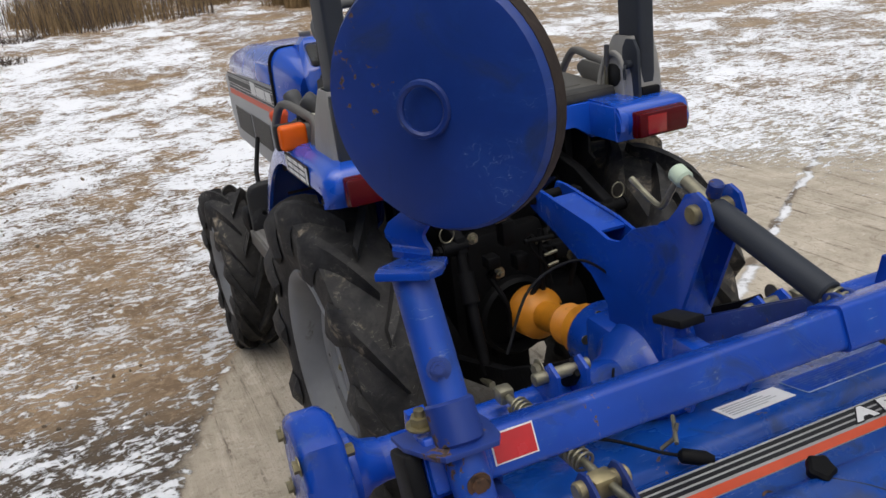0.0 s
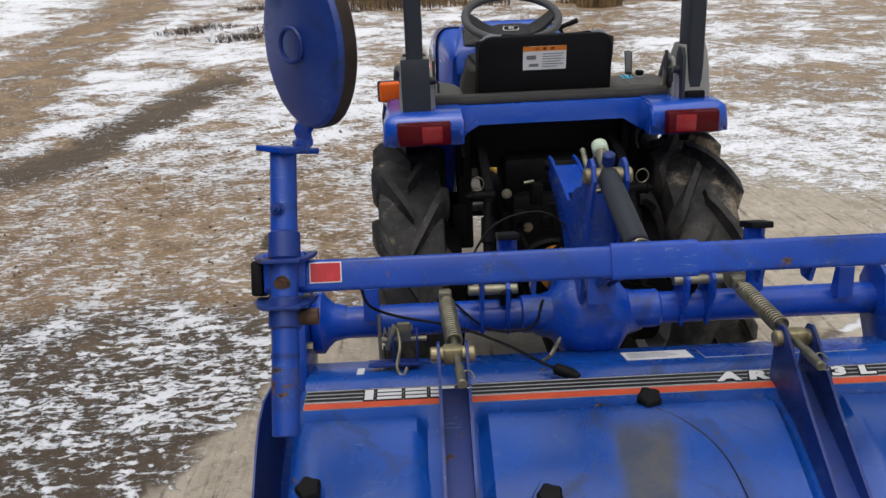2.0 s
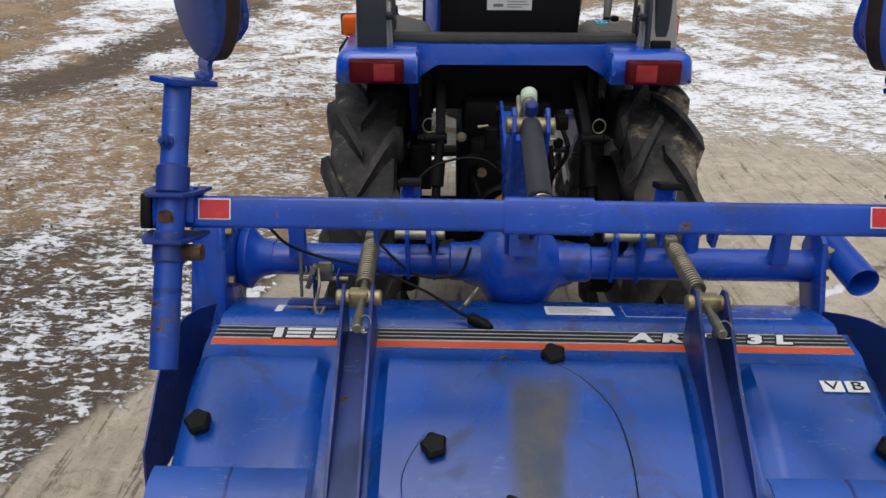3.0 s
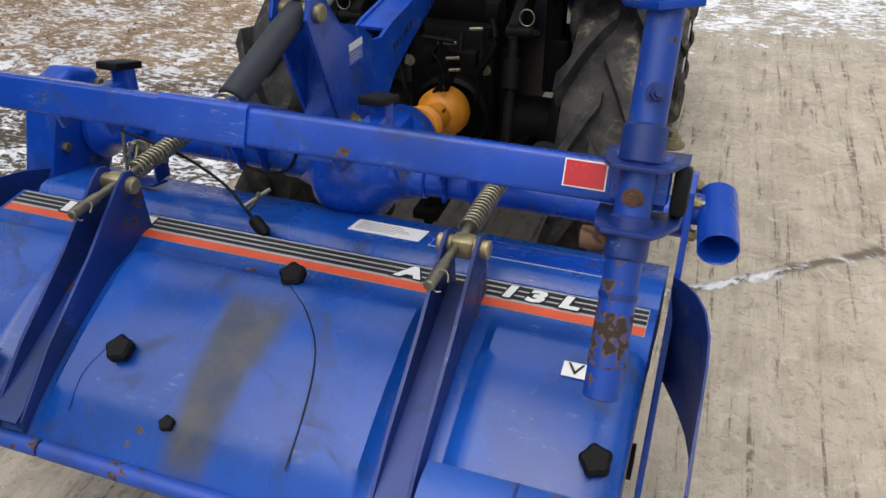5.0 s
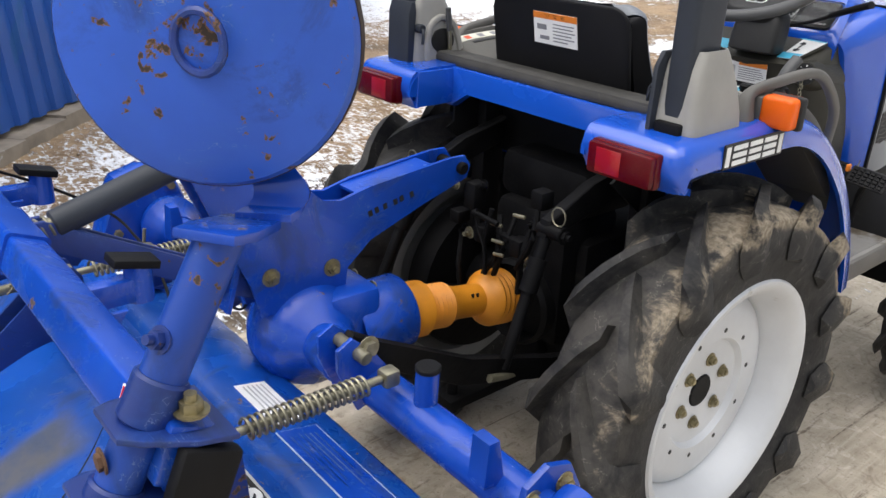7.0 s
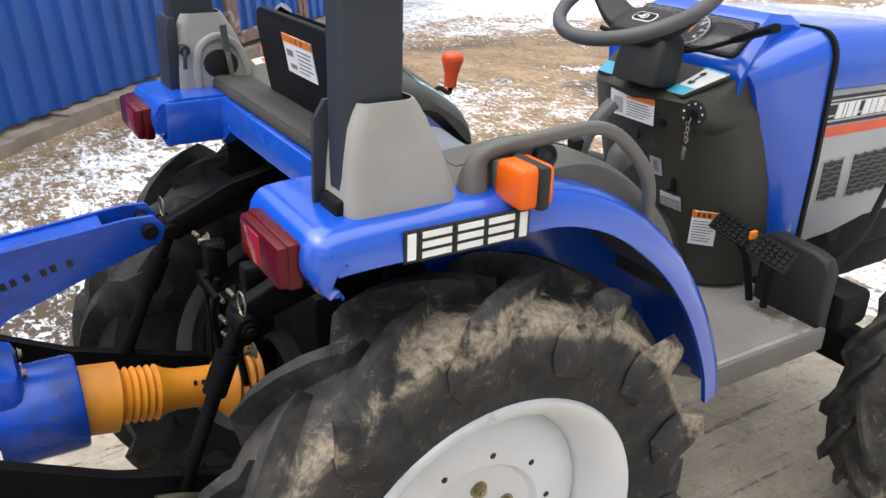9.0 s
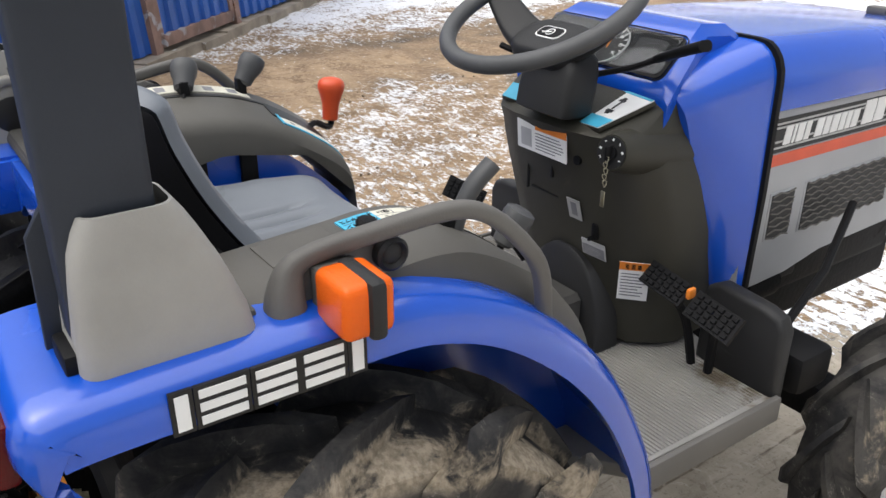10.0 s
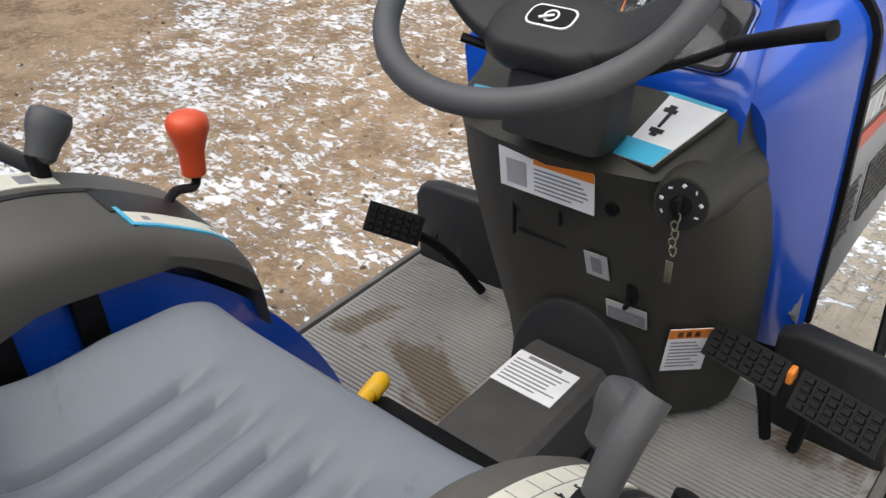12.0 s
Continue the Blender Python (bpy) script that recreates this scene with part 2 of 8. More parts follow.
def rubber_material(name, valley, muddy=1.0):
    """Worn black rubber; dried tan mud clings between the lugs, the sidewall stays darker."""
    m = bpy.data.materials.new(name)
    m.use_nodes = True
    nt = m.node_tree
    bsdf = nt.nodes["Principled BSDF"]
    vec = nt.nodes.new("ShaderNodeTexCoord").outputs["Object"]
    sp = nt.nodes.new("ShaderNodeSeparateXYZ")
    nt.links.new(vec, sp.inputs[0])
    rad = mth(nt, "SQRT", mth(nt, "ADD", mth(nt, "POWER", sp.outputs[1], 2.0), mth(nt, "POWER", sp.outputs[2], 2.0)))
    big = noise_tex(nt, vec, 5.5, 7, 0.62, 0.7)
    med = noise_tex(nt, vec, 17, 8, 0.70, 0.5)
    fine = noise_tex(nt, vec, 90, 4, 0.65)
    c = mix(nt, smooth(nt, med, 0.35, 0.65), (0.012, 0.012, 0.013), (0.030, 0.029, 0.028))
    dust = mth(nt, "MULTIPLY", smooth(nt, mth(nt, "ADD", mth(nt, "MULTIPLY", big, 0.6), mth(nt, "MULTIPLY", med, 0.4)), 0.42, 0.58), smooth(nt, rad, valley - 0.09, valley - 0.02))
    c = mix(nt, mth(nt, "MULTIPLY", dust, 0.3 + 0.45 * muddy), c, (0.062, 0.057, 0.050))
    low = mth(nt, "SUBTRACT", 1.0, smooth(nt, rad, valley + 0.012, valley + 0.034))
    low = mth(nt, "MULTIPLY", low, smooth(nt, rad, valley - 0.045, valley - 0.022))
    amount = mth(nt, "MULTIPLY_ADD", low, 0.12, mth(nt, "ADD", mth(nt, "MULTIPLY", big, 0.55), mth(nt, "MULTIPLY", med, 0.45)))
    front = smooth(nt, mth(nt, "ADD", mth(nt, "MULTIPLY", sp.outputs[1], 0.7), sp.outputs[2]), 0.02, 0.50)
    amount = mth(nt, "MULTIPLY_ADD", front, 0.130, mth(nt, "MULTIPLY_ADD", smooth(nt, sp.outputs[0], -0.01, 0.07), 0.075, amount))
    mud = mth(nt, "MULTIPLY", smooth(nt, amount, 0.838 - 0.11 * muddy, 0.932 - 0.11 * muddy), smooth(nt, rad, valley - 0.045, valley - 0.02))
    c = mix(nt, mud, c, mix(nt, smooth(nt, fine, 0.3, 0.7), (0.17, 0.140, 0.10), (0.34, 0.285, 0.21)))
    crack = mth(nt, "ABSOLUTE", mth(nt, "SUBTRACT", noise_tex(nt, vec, 9, 5, 0.6, 1.2), 0.5))
    crack = mth(nt, "MULTIPLY", mth(nt, "SUBTRACT", 1.0, smooth(nt, crack, 0.0, 0.006)), smooth(nt, med, 0.5, 0.56))
    c = mix(nt, mth(nt, "MULTIPLY", crack, 0.45), c, (0.28, 0.26, 0.22))
    nt.links.new(c, bsdf.inputs["Base Color"])
    nt.links.new(mth(nt, "MULTIPLY_ADD", mud, 0.25, 0.70), bsdf.inputs["Roughness"])
    bsdf.inputs["Specular IOR Level"].default_value = 0.35
    b = nt.nodes.new("ShaderNodeBump")
    b.inputs["Strength"].default_value = 0.5
    b.inputs["Distance"].default_value = 0.006
    nt.links.new(mth(nt, "ADD", mth(nt, "MULTIPLY", med, 0.8), mth(nt, "ADD", mth(nt, "MULTIPLY", fine, 0.35), mth(nt, "MULTIPLY", mud, 0.3))), b.inputs["Height"])
    nt.links.new(b.outputs[0], bsdf.inputs["Normal"])
    return m


M_RUBBER_REAR = rubber_material("rear_tyre_rubber", 0.450)
M_RUBBER_FRONT = rubber_material("front_tyre_rubber", 0.318)
M_RUBBER_REAR_WET = rubber_material("wet_rear_tyre_rubber", 0.450, 0.0)
M_RUBBER_FRONT_WET = rubber_material("wet_front_tyre_rubber", 0.318, 0.0)
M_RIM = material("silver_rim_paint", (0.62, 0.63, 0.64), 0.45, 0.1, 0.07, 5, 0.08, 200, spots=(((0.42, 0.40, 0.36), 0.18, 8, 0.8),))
# left rims: dirt plus the shade inside the wheels, both in the grey
M_RIM_DIRTY_SHADED = material("dirty_shaded_rim_paint", (0.20, 0.205, 0.21), 0.55, 0.1, 0.18, 5, 0.1, 200, spots=(((0.10, 0.09, 0.075), 0.3, 8, 0.85),))
M_SILVER = material("silver_panel_paint", (0.36, 0.37, 0.38), 0.42, 0.35, 0.05, 5, 0.05, 300)
M_ORANGE = material("yellow_orange_guard", (0.62, 0.235, 0.015), 0.45, 0, 0.15, 12, 0.12, 200, spots=(((0.25, 0.10, 0.02), 0.22, 14, 0.7),))
M_KNOB = material("orange_red_grip", (0.62, 0.075, 0.018), 0.42, 0, 0.06, 12, 0.05, 300)
M_YELLOW = material("yellow_grip", (0.75, 0.42, 0.01), 0.4, 0, 0.05, 12, 0.05, 300)
M_WHITE = material("white_decal", (0.78, 0.78, 0.76), 0.45, 0, 0.04, 20, 0.02, 300)
M_DECBLK = material("black_decal", (0.015, 0.015, 0.015), 0.45, 0, 0.1, 20, 0.02, 300)
M_DECRED = material("orange_red_stripe", (0.68, 0.09, 0.03), 0.45, 0, 0.08, 14, 0.02, 300)
M_DECGREY = material("silver_stripe", (0.42, 0.42, 0.41), 0.42, 0.2, 0.12, 14, 0.03, 200, spots=(((0.25, 0.24, 0.22), 0.2, 12, 0.7),))
M_DECOR = material("orange_label", (0.72, 0.21, 0.02), 0.45, 0, 0.05, 20, 0.02, 300)
M_DECCY = material("cyan_label", (0.06, 0.42, 0.62), 0.45, 0, 0.05, 20, 0.02, 300)
M_CREAM = material("cream_label", (0.62, 0.60, 0.50), 0.5, 0, 0.06, 20, 0.02, 300)
M_BARS = material("label_print", (0.20, 0.20, 0.21), 0.5, 0, 0.1, 20, 0, 300)
M_REDREF = material("red_reflector", (0.52, 0.016, 0.022), 0.25, 0, 0.08, 30, 0.05, 500, coat=0.5)


def lens_material(name, col, rough):
    m = material(name, col, rough, 0, 0.06, 20, 0.25, 260, coat=0.1)
    b = m.node_tree.nodes["Principled BSDF"]
    b.inputs["Specular IOR Level"].default_value = 0.22
    b.inputs["Subsurface Weight"].default_value = 0.06
    b.inputs["Subsurface Radius"].default_value = (0.02, 0.006, 0.003)
    return m


M_TAIL = lens_material("red_lens", (0.085, 0.001, 0.003), 0.24)
M_AMBER = lens_material("amber_lens", (0.78, 0.125, 0.008), 0.22)


def glass_material():
    m = bpy.data.materials.new("clear_cover")
    m.use_nodes = True
    b = m.node_tree.nodes["Principled BSDF"]
    b.inputs["Base Color"].default_value = (0.9, 0.92, 0.93, 1)
    b.inputs["Roughness"].default_value = 0.06
    b.inputs["Transmission Weight"].default_value = 1.0
    b.inputs["IOR"].default_value = 1.25
    return m


M_GLASS = glass_material()


# ---- mesh helpers ----
def thing(name, label, category, group="", kind="", at=(0, 0, 0)):
    e = new(name)
    e.empty_display_size = 0.1
    e.location = at
    return tagged(e, label, category, group, kind)


def finish(me, sharp=38):
    for p in me.polygons:
        p.use_smooth = True
    me.set_sharp_from_angle(angle=radians(sharp))


SHIFT = Vector((0, 0, 0))


def part(name, bm, mat, parent, label="", sharp=38):
    bmesh.ops.translate(bm, vec=SHIFT, verts=bm.verts)
    bmesh.ops.recalc_face_normals(bm, faces=bm.faces)
    me = bpy.data.meshes.new(name)
    bm.to_mesh(me)
    bm.free()
    finish(me, sharp)
    for m in (mat if isinstance(mat, (list, tuple)) else [mat]):
        me.materials.append(m)
    ob = new(name, me)
    if parent:
        ob.parent = parent
    if label:
        tagged(ob, label)
    return ob


def B():
    return bmesh.new()


def bevel(bm, edges, r, seg=2):
    if r > 0 and edges:
        bmesh.ops.bevel(bm, geom=list(set(edges)), offset=r, segments=seg, affect="EDGES", profile=0.5, clamp_overlap=True)


def box(bm, c, s, bev=0.0, rot=None, seg=2):
    m = Matrix.Translation(c)
    if rot:
        m = m @ Euler([radians(a) for a in rot]).to_matrix().to_4x4()
    m = m @ Matrix.Diagonal((*s, 1))
    vs = bmesh.ops.create_cube(bm, size=1, matrix=m)["verts"]
    bevel(bm, [e for v in vs for e in v.link_edges], bev, seg)
    return bm


def prism(bm, pts, axis, a, b, bev=0.0, seg=2, m=None):
    """A plate: the outline pts in the plane across the axis, from a to b along it."""
    def at(u, v, w):
        p = {"x": (w, u, v), "y": (u, w, v), "z": (u, v, w)}[axis]
        return m @ Vector(p) if m else Vector(p)
    lo = [bm.verts.new(at(u, v, a)) for u, v in pts]
    hi = [bm.verts.new(at(u, v, b)) for u, v in pts]
    n = len(pts)
    caps = [bm.faces.new(lo), bm.faces.new(hi[::-1])]
    for i in range(n):
        bm.faces.new((lo[i], lo[(i + 1) % n], hi[(i + 1) % n], hi[i]))
    bevel(bm, [e for f in caps for e in f.edges], bev, seg)
    return bm


def basis(d):
    d = Vector(d).normalized()
    u = d.cross(Vector((0, 0, 1)))
    u = Vector((1, 0, 0)) if u.length < 1e-4 else u.normalized()
    return d, u, d.cross(u)


def loft(bm, rings, caps=True, closed=False):
    vs = [[bm.verts.new(p) for p in r] for r in rings]
    n = len(rings[0])
    k = len(vs)
    for j in range(k if closed else k - 1):
        a, b = vs[j], vs[(j + 1) % k]
        for i in range(n):
            bm.faces.new((a[i], a[(i + 1) % n], b[(i + 1) % n], b[i]))
    if caps and not closed:
        bm.faces.new(vs[0][::-1])
        bm.faces.new(vs[-1])
    return bm


def cyl(bm, p0, p1, r0, r1=None, seg=18, bev=0.0):
    p0, p1 = Vector(p0), Vector(p1)
    r1 = r0 if r1 is None else r1
    d, u, v = basis(p1 - p0)
    L = (p1 - p0).length
    st = [(0, r0), (L, r1)] if not bev else [(0, r0 - bev), (bev, r0), (L - bev, r1), (L, r1 - bev)]
    return loft(bm, [[p0 + d * h + (u * math.cos(2 * math.pi * i / seg) + v * math.sin(2 * math.pi * i / seg)) * r for i in range(seg)]
                     for h, r in st])


def lathe(bm, prof, c, axis, seg=32, closed=False, caps=True):
    """prof: (radius, distance along the axis)."""
    d, u, v = basis(axis)
    c = Vector(c)
    return loft(bm, [[c + d * h + (u * math.cos(2 * math.pi * i / seg) + v * math.sin(2 * math.pi * i / seg)) * max(r, 1e-4) for i in range(seg)]
                     for r, h in prof], caps=caps, closed=closed)


def curve(pts, n=6):
    """A smooth line through pts."""
    P = [Vector(p) for p in pts]
    P = [P[0] * 2 - P[1]] + P + [P[-1] * 2 - P[-2]]
    out = []
    for i in range(1, len(P) - 2):
        a, b, c, d = P[i - 1:i + 3]
        for k in range(n):
            t = k / n
            out.append(0.5 * ((2 * b) + (c - a) * t + (2 * a - 5 * b + 4 * c - d) * t * t + (3 * b - a - 3 * c + d) * t ** 3))
    return out + [P[-2]]


def sweep(bm, pts, outline, up=(0, 0, 1), closed=False, scale=None):
    """The outline (side, up) carried along pts."""
    pts = [Vector(p) for p in pts]
    n = len(pts)
    rings = []
    for i in range(n):
        a = pts[(i - 1) % n] if closed or i else pts[0]
        b = pts[(i + 1) % n] if closed or i < n - 1 else pts[-1]
        d = (b - a).normalized()
        s = d.cross(Vector(up))
        s = s.normalized() if s.length > 1e-4 else Vector((1, 0, 0))
        w = s.cross(d)
        k = scale(i / (n - 1)) if scale else 1
        rings.append([pts[i] + s * x * k + w * y * k for x, y in outline])
    return loft(bm, rings, closed=closed)


def circle(r, n=10):
    return [(r * math.cos(2 * math.pi * i / n), r * math.sin(2 * math.pi * i / n)) for i in range(n)]


def rrect(w, h, r, n=3):
    out = []
    for cx, cy, a0 in ((w / 2 - r, h / 2 - r, 0), (-w / 2 + r, h / 2 - r, 90), (-w / 2 + r, -h / 2 + r, 180), (w / 2 - r, -h / 2 + r, 270)):
        for k in range(n + 1):
            a = radians(a0 + 90 * k / n)
            out.append((cx + r * math.cos(a), cy + r * math.sin(a)))
    return out


def tube(bm, pts, r, seg=10, smooth_n=0, closed=False, up=(0.13, 0.21, 0.97)):
    if smooth_n:
        pts = curve(pts, smooth_n)
    return sweep(bm, pts, circle(r, seg), up, closed)


def coil(bm, p0, p1, R, r, turns, seg=6, per=14):
    p0, p1 = Vector(p0), Vector(p1)
    d, u, v = basis(p1 - p0)
    n = int(turns * per)
    pts = [p0 + (p1 - p0) * (i / n) + (u * math.cos(2 * math.pi * i / per) + v * math.sin(2 * math.pi * i / per)) * R for i in range(n + 1)]
    return tube(bm, pts, r, seg, up=tuple(d))


def hexbolt(bm, p, d, r=0.011, h=0.009, stud=0.0):
    d = Vector(d).normalized()
    p = Vector(p)
    cyl(bm, p, p + d * 0.002, r * 1.5, seg=14)
    cyl(bm, p + d * 0.002, p + d * h, r, seg=6)
    if stud:
        cyl(bm, p + d * h, p + d * (h + stud), r * 0.55, seg=10)
    return bm


def label_plate(name, parent, c, right, up, w, h, mat, layers=(), label="", thick=0.0012):
    """A thin flat sticker; layers: (x0, y0, x1, y1, material) in shares of its size, each a hair prouder."""
    right, up = Vector(right).normalized(), Vector(up).normalized()
    n = right.cross(up).normalized()
    up = n.cross(right)
    c = Vector(c)

    def slab(bm, x0, y0, x1, y1, t0, t1):
        ring = []
        for t in (t0, t1):
            ring.append([c + right * ((a - 0.5) * w) + up * ((b - 0.5) * h) + n * t for a, b in ((x0, y0), (x1, y0), (x1, y1), (x0, y1))])
        loft(bm, ring)
    bm = B()
    slab(bm, 0, 0, 1, 1, -0.0004, thick)
    ob = part(name, bm, mat, parent, label)
    for i, (x0, y0, x1, y1, m) in enumerate(layers):
        bm = B()
        slab(bm, x0, y0, x1, y1, thick * 0.5, thick + 0.0006)
        part("print", bm, m, ob)
    return ob


def lines(x0, y0, x1, y1, n, mat, fill=0.32, ragged=True):
    """Rows of unreadable small print as bars."""
    rng = random.Random(int(x0 * 100 + y1 * 1000 + n))
    out = []
    step = (y1 - y0) / n
    for i in range(n):
        e = x1 - (x1 - x0) * (rng.random() * 0.35 if ragged else 0)
        out.append((x0, y0 + i * step + step * (1 - fill) / 2, e, y0 + i * step + step * (1 + fill) / 2, mat))
    return out


def print_text(body, parent, c, right, up, size, mat, name="print", squeeze=1.0, fat=0.0, slant=0.0):
    """Readable print as a thin raised mesh."""
    cu = bpy.data.curves.new("glyph", "FONT")
    cu.body, cu.size, cu.align_x, cu.align_y, cu.extrude, cu.resolution_u = body, size, "CENTER", "CENTER", 0.0003, 2
    cu.offset, cu.shear = fat * 0.5, slant
    tmp = bpy.data.objects.new("glyph", cu)
    scene.collection.objects.link(tmp)
    bpy.context.view_layer.update()
    me = bpy.data.meshes.new_from_object(tmp.evaluated_get(bpy.context.evaluated_depsgraph_get()))
    bpy.data.objects.remove(tmp)
    right, up = Vector(right).normalized(), Vector(up).normalized()
    n = right.cross(up).normalized()
    up = n.cross(right)
    m = Matrix((right, up, n)).transposed().to_4x4()
    m.translation = Vector(c) + n * 0.0005 + SHIFT
    me.transform(m @ Matrix.Diagonal((squeeze, 1, 1, 1)))
    me.materials.append(mat)
    g = new(name, me)
    g.parent = parent
    return g


# ---- ground ----
def ground_height(x, y):
    """Level under the tractor, rising gently far ahead; uneven dirt beside the slab."""
    far = max(0.0, y - 5.0)
    z = 0.085 * far * far / (far + 4.0)
    off = -(x + 1.11 - 0.40 * y)
    dirt = min(1.0, max(0.0, off / 0.35))
    if dirt > 0:
        z += dirt * (0.018 * noise.fractal(Vector((x * 1.3, y * 1.3, 0.3)), 0.9, 2.1, 4) - 0.012
                     + 0.012 * noise.noise(Vector((x * 9, y * 9, 1.7))) + 0.006 * noise.noise(Vector((x * 23, y * 23, 4.1))))
    else:
        z += 0.0015 * noise.noise(Vector((x * 3, y * 3, 0))) - 0.004
    return z


def ground_material():
    m = bpy.data.materials.new("snowy_mud_and_concrete")
    m.use_nodes = True
    nt = m.node_tree
    bsdf = nt.nodes["Principled BSDF"]
    tc = nt.nodes.new("ShaderNodeTexCoord")
    vec = tc.outputs["Object"]
    sep = nt.nodes.new("ShaderNodeSeparateXYZ")
    nt.links.new(vec, sep.inputs[0])
    X, Y = sep.outputs[0], sep.outputs[1]
    broad = noise_tex(nt, vec, 0.55, 4, 0.5, 0.4)
    mid = noise_tex(nt, vec, 4.2, 9, 0.70, 0.5)
    fine = noise_tex(nt, vec, 30, 6, 0.7, 0.3)
    grit = noise_tex(nt, vec, 130, 3, 0.6)
    # streaks of trodden snow
    mp = nt.nodes.new("ShaderNodeMapping")
    mp.inputs["Rotation"].default_value = (0, 0, radians(35))
    mp.inputs["Scale"].default_value = (1.0, 2.6, 1.0)
    nt.links.new(vec, mp.inputs[0])
    streak = noise_tex(nt, mp.outputs[0], 11, 7, 0.72, 0.8)
    # distance left of the slab's edge
    off = mth(nt, "ADD", mth(nt, "MULTIPLY_ADD", X, -1.0, -1.11), mth(nt, "MULTIPLY", Y, 0.40))
    off = mth(nt, "ADD", off, mth(nt, "MULTIPLY", mth(nt, "SUBTRACT", mid, 0.5), 0.35))
    dirt = smooth(nt, off, -0.03, 0.05)
    # how much snow lies where
    far = smooth(nt, Y, 2.5, 6.5)
    d = mth(nt, "MULTIPLY_ADD", far, 0.004, 0.514)
    clump = noise_tex(nt, vec, 1.5, 5, 0.6, 0.5)
    d = mth(nt, "ADD", d, mth(nt, "MULTIPLY", mth(nt, "SUBTRACT", broad, 0.5), mth(nt, "MULTIPLY_ADD", far, 0.11, 0.09)))
    d = mth(nt, "ADD", d, mth(nt, "MULTIPLY", mth(nt, "SUBTRACT", clump, 0.5), mth(nt, "MULTIPLY_ADD", far, 0.32, 0.07)))
    # a worn track that runs ahead on the left, and bare dirt before the shed
    lane = mth(nt, "ADD", mth(nt, "MULTIPLY_ADD", Y, 0.11, X), 3.9)
    trk = mth(nt, "ADD", lane, mth(nt, "ADD", mth(nt, "MULTIPLY", broad, 0.6), mth(nt, "MULTIPLY", clump, 0.8)))
    trk = mth(nt, "SUBTRACT", 1.0, smooth(nt, mth(nt, "ABSOLUTE", trk), 0.3, 1.3))
    d = mth(nt, "SUBTRACT", d, mth(nt, "MULTIPLY", trk, 0.085))
    rut = mth(nt, "ADD", mth(nt, "MULTIPLY_ADD", Y, -0.167, X), mth(nt, "MULTIPLY_ADD", clump, 0.8, 3.9))
    rut = mth(nt, "SUBTRACT", 1.0, smooth(nt, mth(nt, "ABSOLUTE", rut), 0.10, 0.60))
    rut = mth(nt, "MULTIPLY", mth(nt, "MULTIPLY", rut, smooth(nt, Y, 3.2, 5.0)), mth(nt, "SUBTRACT", 1.0, smooth(nt, Y, 8.0, 10.0)))
    d = mth(nt, "SUBTRACT", d, mth(nt, "MULTIPLY", rut, 0.10))
    d = mth(nt, "ADD", d, mth(nt, "MULTIPLY", smooth(nt, mth(nt, "MULTIPLY", lane, -1.0), 1.7, 3.0), 0.035))
    bare = mth(nt, "MULTIPLY", mth(nt, "SUBTRACT", 1.0, smooth(nt, Y, 2.2, 7.0)), smooth(nt, mth(nt, "MULTIPLY", X, -1.0), 0.2, 1.0))
    bare = mth(nt, "MULTIPLY", bare, smooth(nt, Y, 0.7, 1.5))
    d = mth(nt, "SUBTRACT", d, mth(nt, "MULTIPLY", bare, 0.032))
    ahead = mth(nt, "MULTIPLY", smooth(nt, X, 0.0, 1.5), smooth(nt, Y, 4.0, 7.0))
    d = mth(nt, "SUBTRACT", d, mth(nt, "MULTIPLY", ahead, 0.030))
    # a patch of dark soil with thinner snow behind the slab's corner
    soil = mth(nt, "MULTIPLY", smooth(nt, mth(nt, "MULTIPLY", Y, -1.0), -1.7, -0.6), smooth(nt, X, -2.9, -2.2))
    d = mth(nt, "SUBTRACT", d, mth(nt, "MULTIPLY", soil, 0.030))
    conc = mth(nt, "SUBTRACT", 1.0, dirt)
    rad = mth(nt, "SQRT", mth(nt, "ADD", mth(nt, "POWER", mth(nt, "SUBTRACT", X, 0.9), 2.0), mth(nt, "POWER", mth(nt, "SUBTRACT", Y, 0.3), 2.0)))
    nearc = mth(nt, "MULTIPLY", conc, mth(nt, "SUBTRACT", 1.0, smooth(nt, mth(nt, "ADD", rad, mth(nt, "MULTIPLY", broad, 2.0)), 2.2, 4.0)))
    d = mth(nt, "SUBTRACT", d, mth(nt, "MULTIPLY", nearc, 0.16))
    pat = mth(nt, "ADD", mth(nt, "MULTIPLY", mid, 0.28), mth(nt, "ADD", mth(nt, "MULTIPLY", streak, 0.44), mth(nt, "MULTIPLY", fine, 0.28)))
    thr = mth(nt, "SUBTRACT", 1.0, d)
    snow = mth(nt, "MULTIPLY", mth(nt, "SUBTRACT", pat, thr), 28.0)
    snow = smooth(nt, mth(nt, "ADD", snow, 0.5), 0.05, 0.95)
    # colours
    mud = mix(nt, smooth(nt, mid, 0.34, 0.66), (0.20, 0.128, 0.070), (0.49, 0.345, 0.205))
    mud = mix(nt, smooth(nt, fine, 0.45, 0.75), mud, (0.59, 0.440, 0.280))
    # wetter, darker soil towards the yard's rear corner and in patches
    wet = mth(nt, "ADD", mth(nt, "MULTIPLY", soil, 0.24), mth(nt, "MULTIPLY_ADD", clump, 0.5, mth(nt, "MULTIPLY", mid, 0.5)))
    wet = smooth(nt, mth(nt, "ADD", wet, mth(nt, "MULTIPLY_ADD", rut, 0.20, mth(nt, "MULTIPLY", smooth(nt, Y, 2.0, 4.5), 0.08))), 0.50, 0.70)
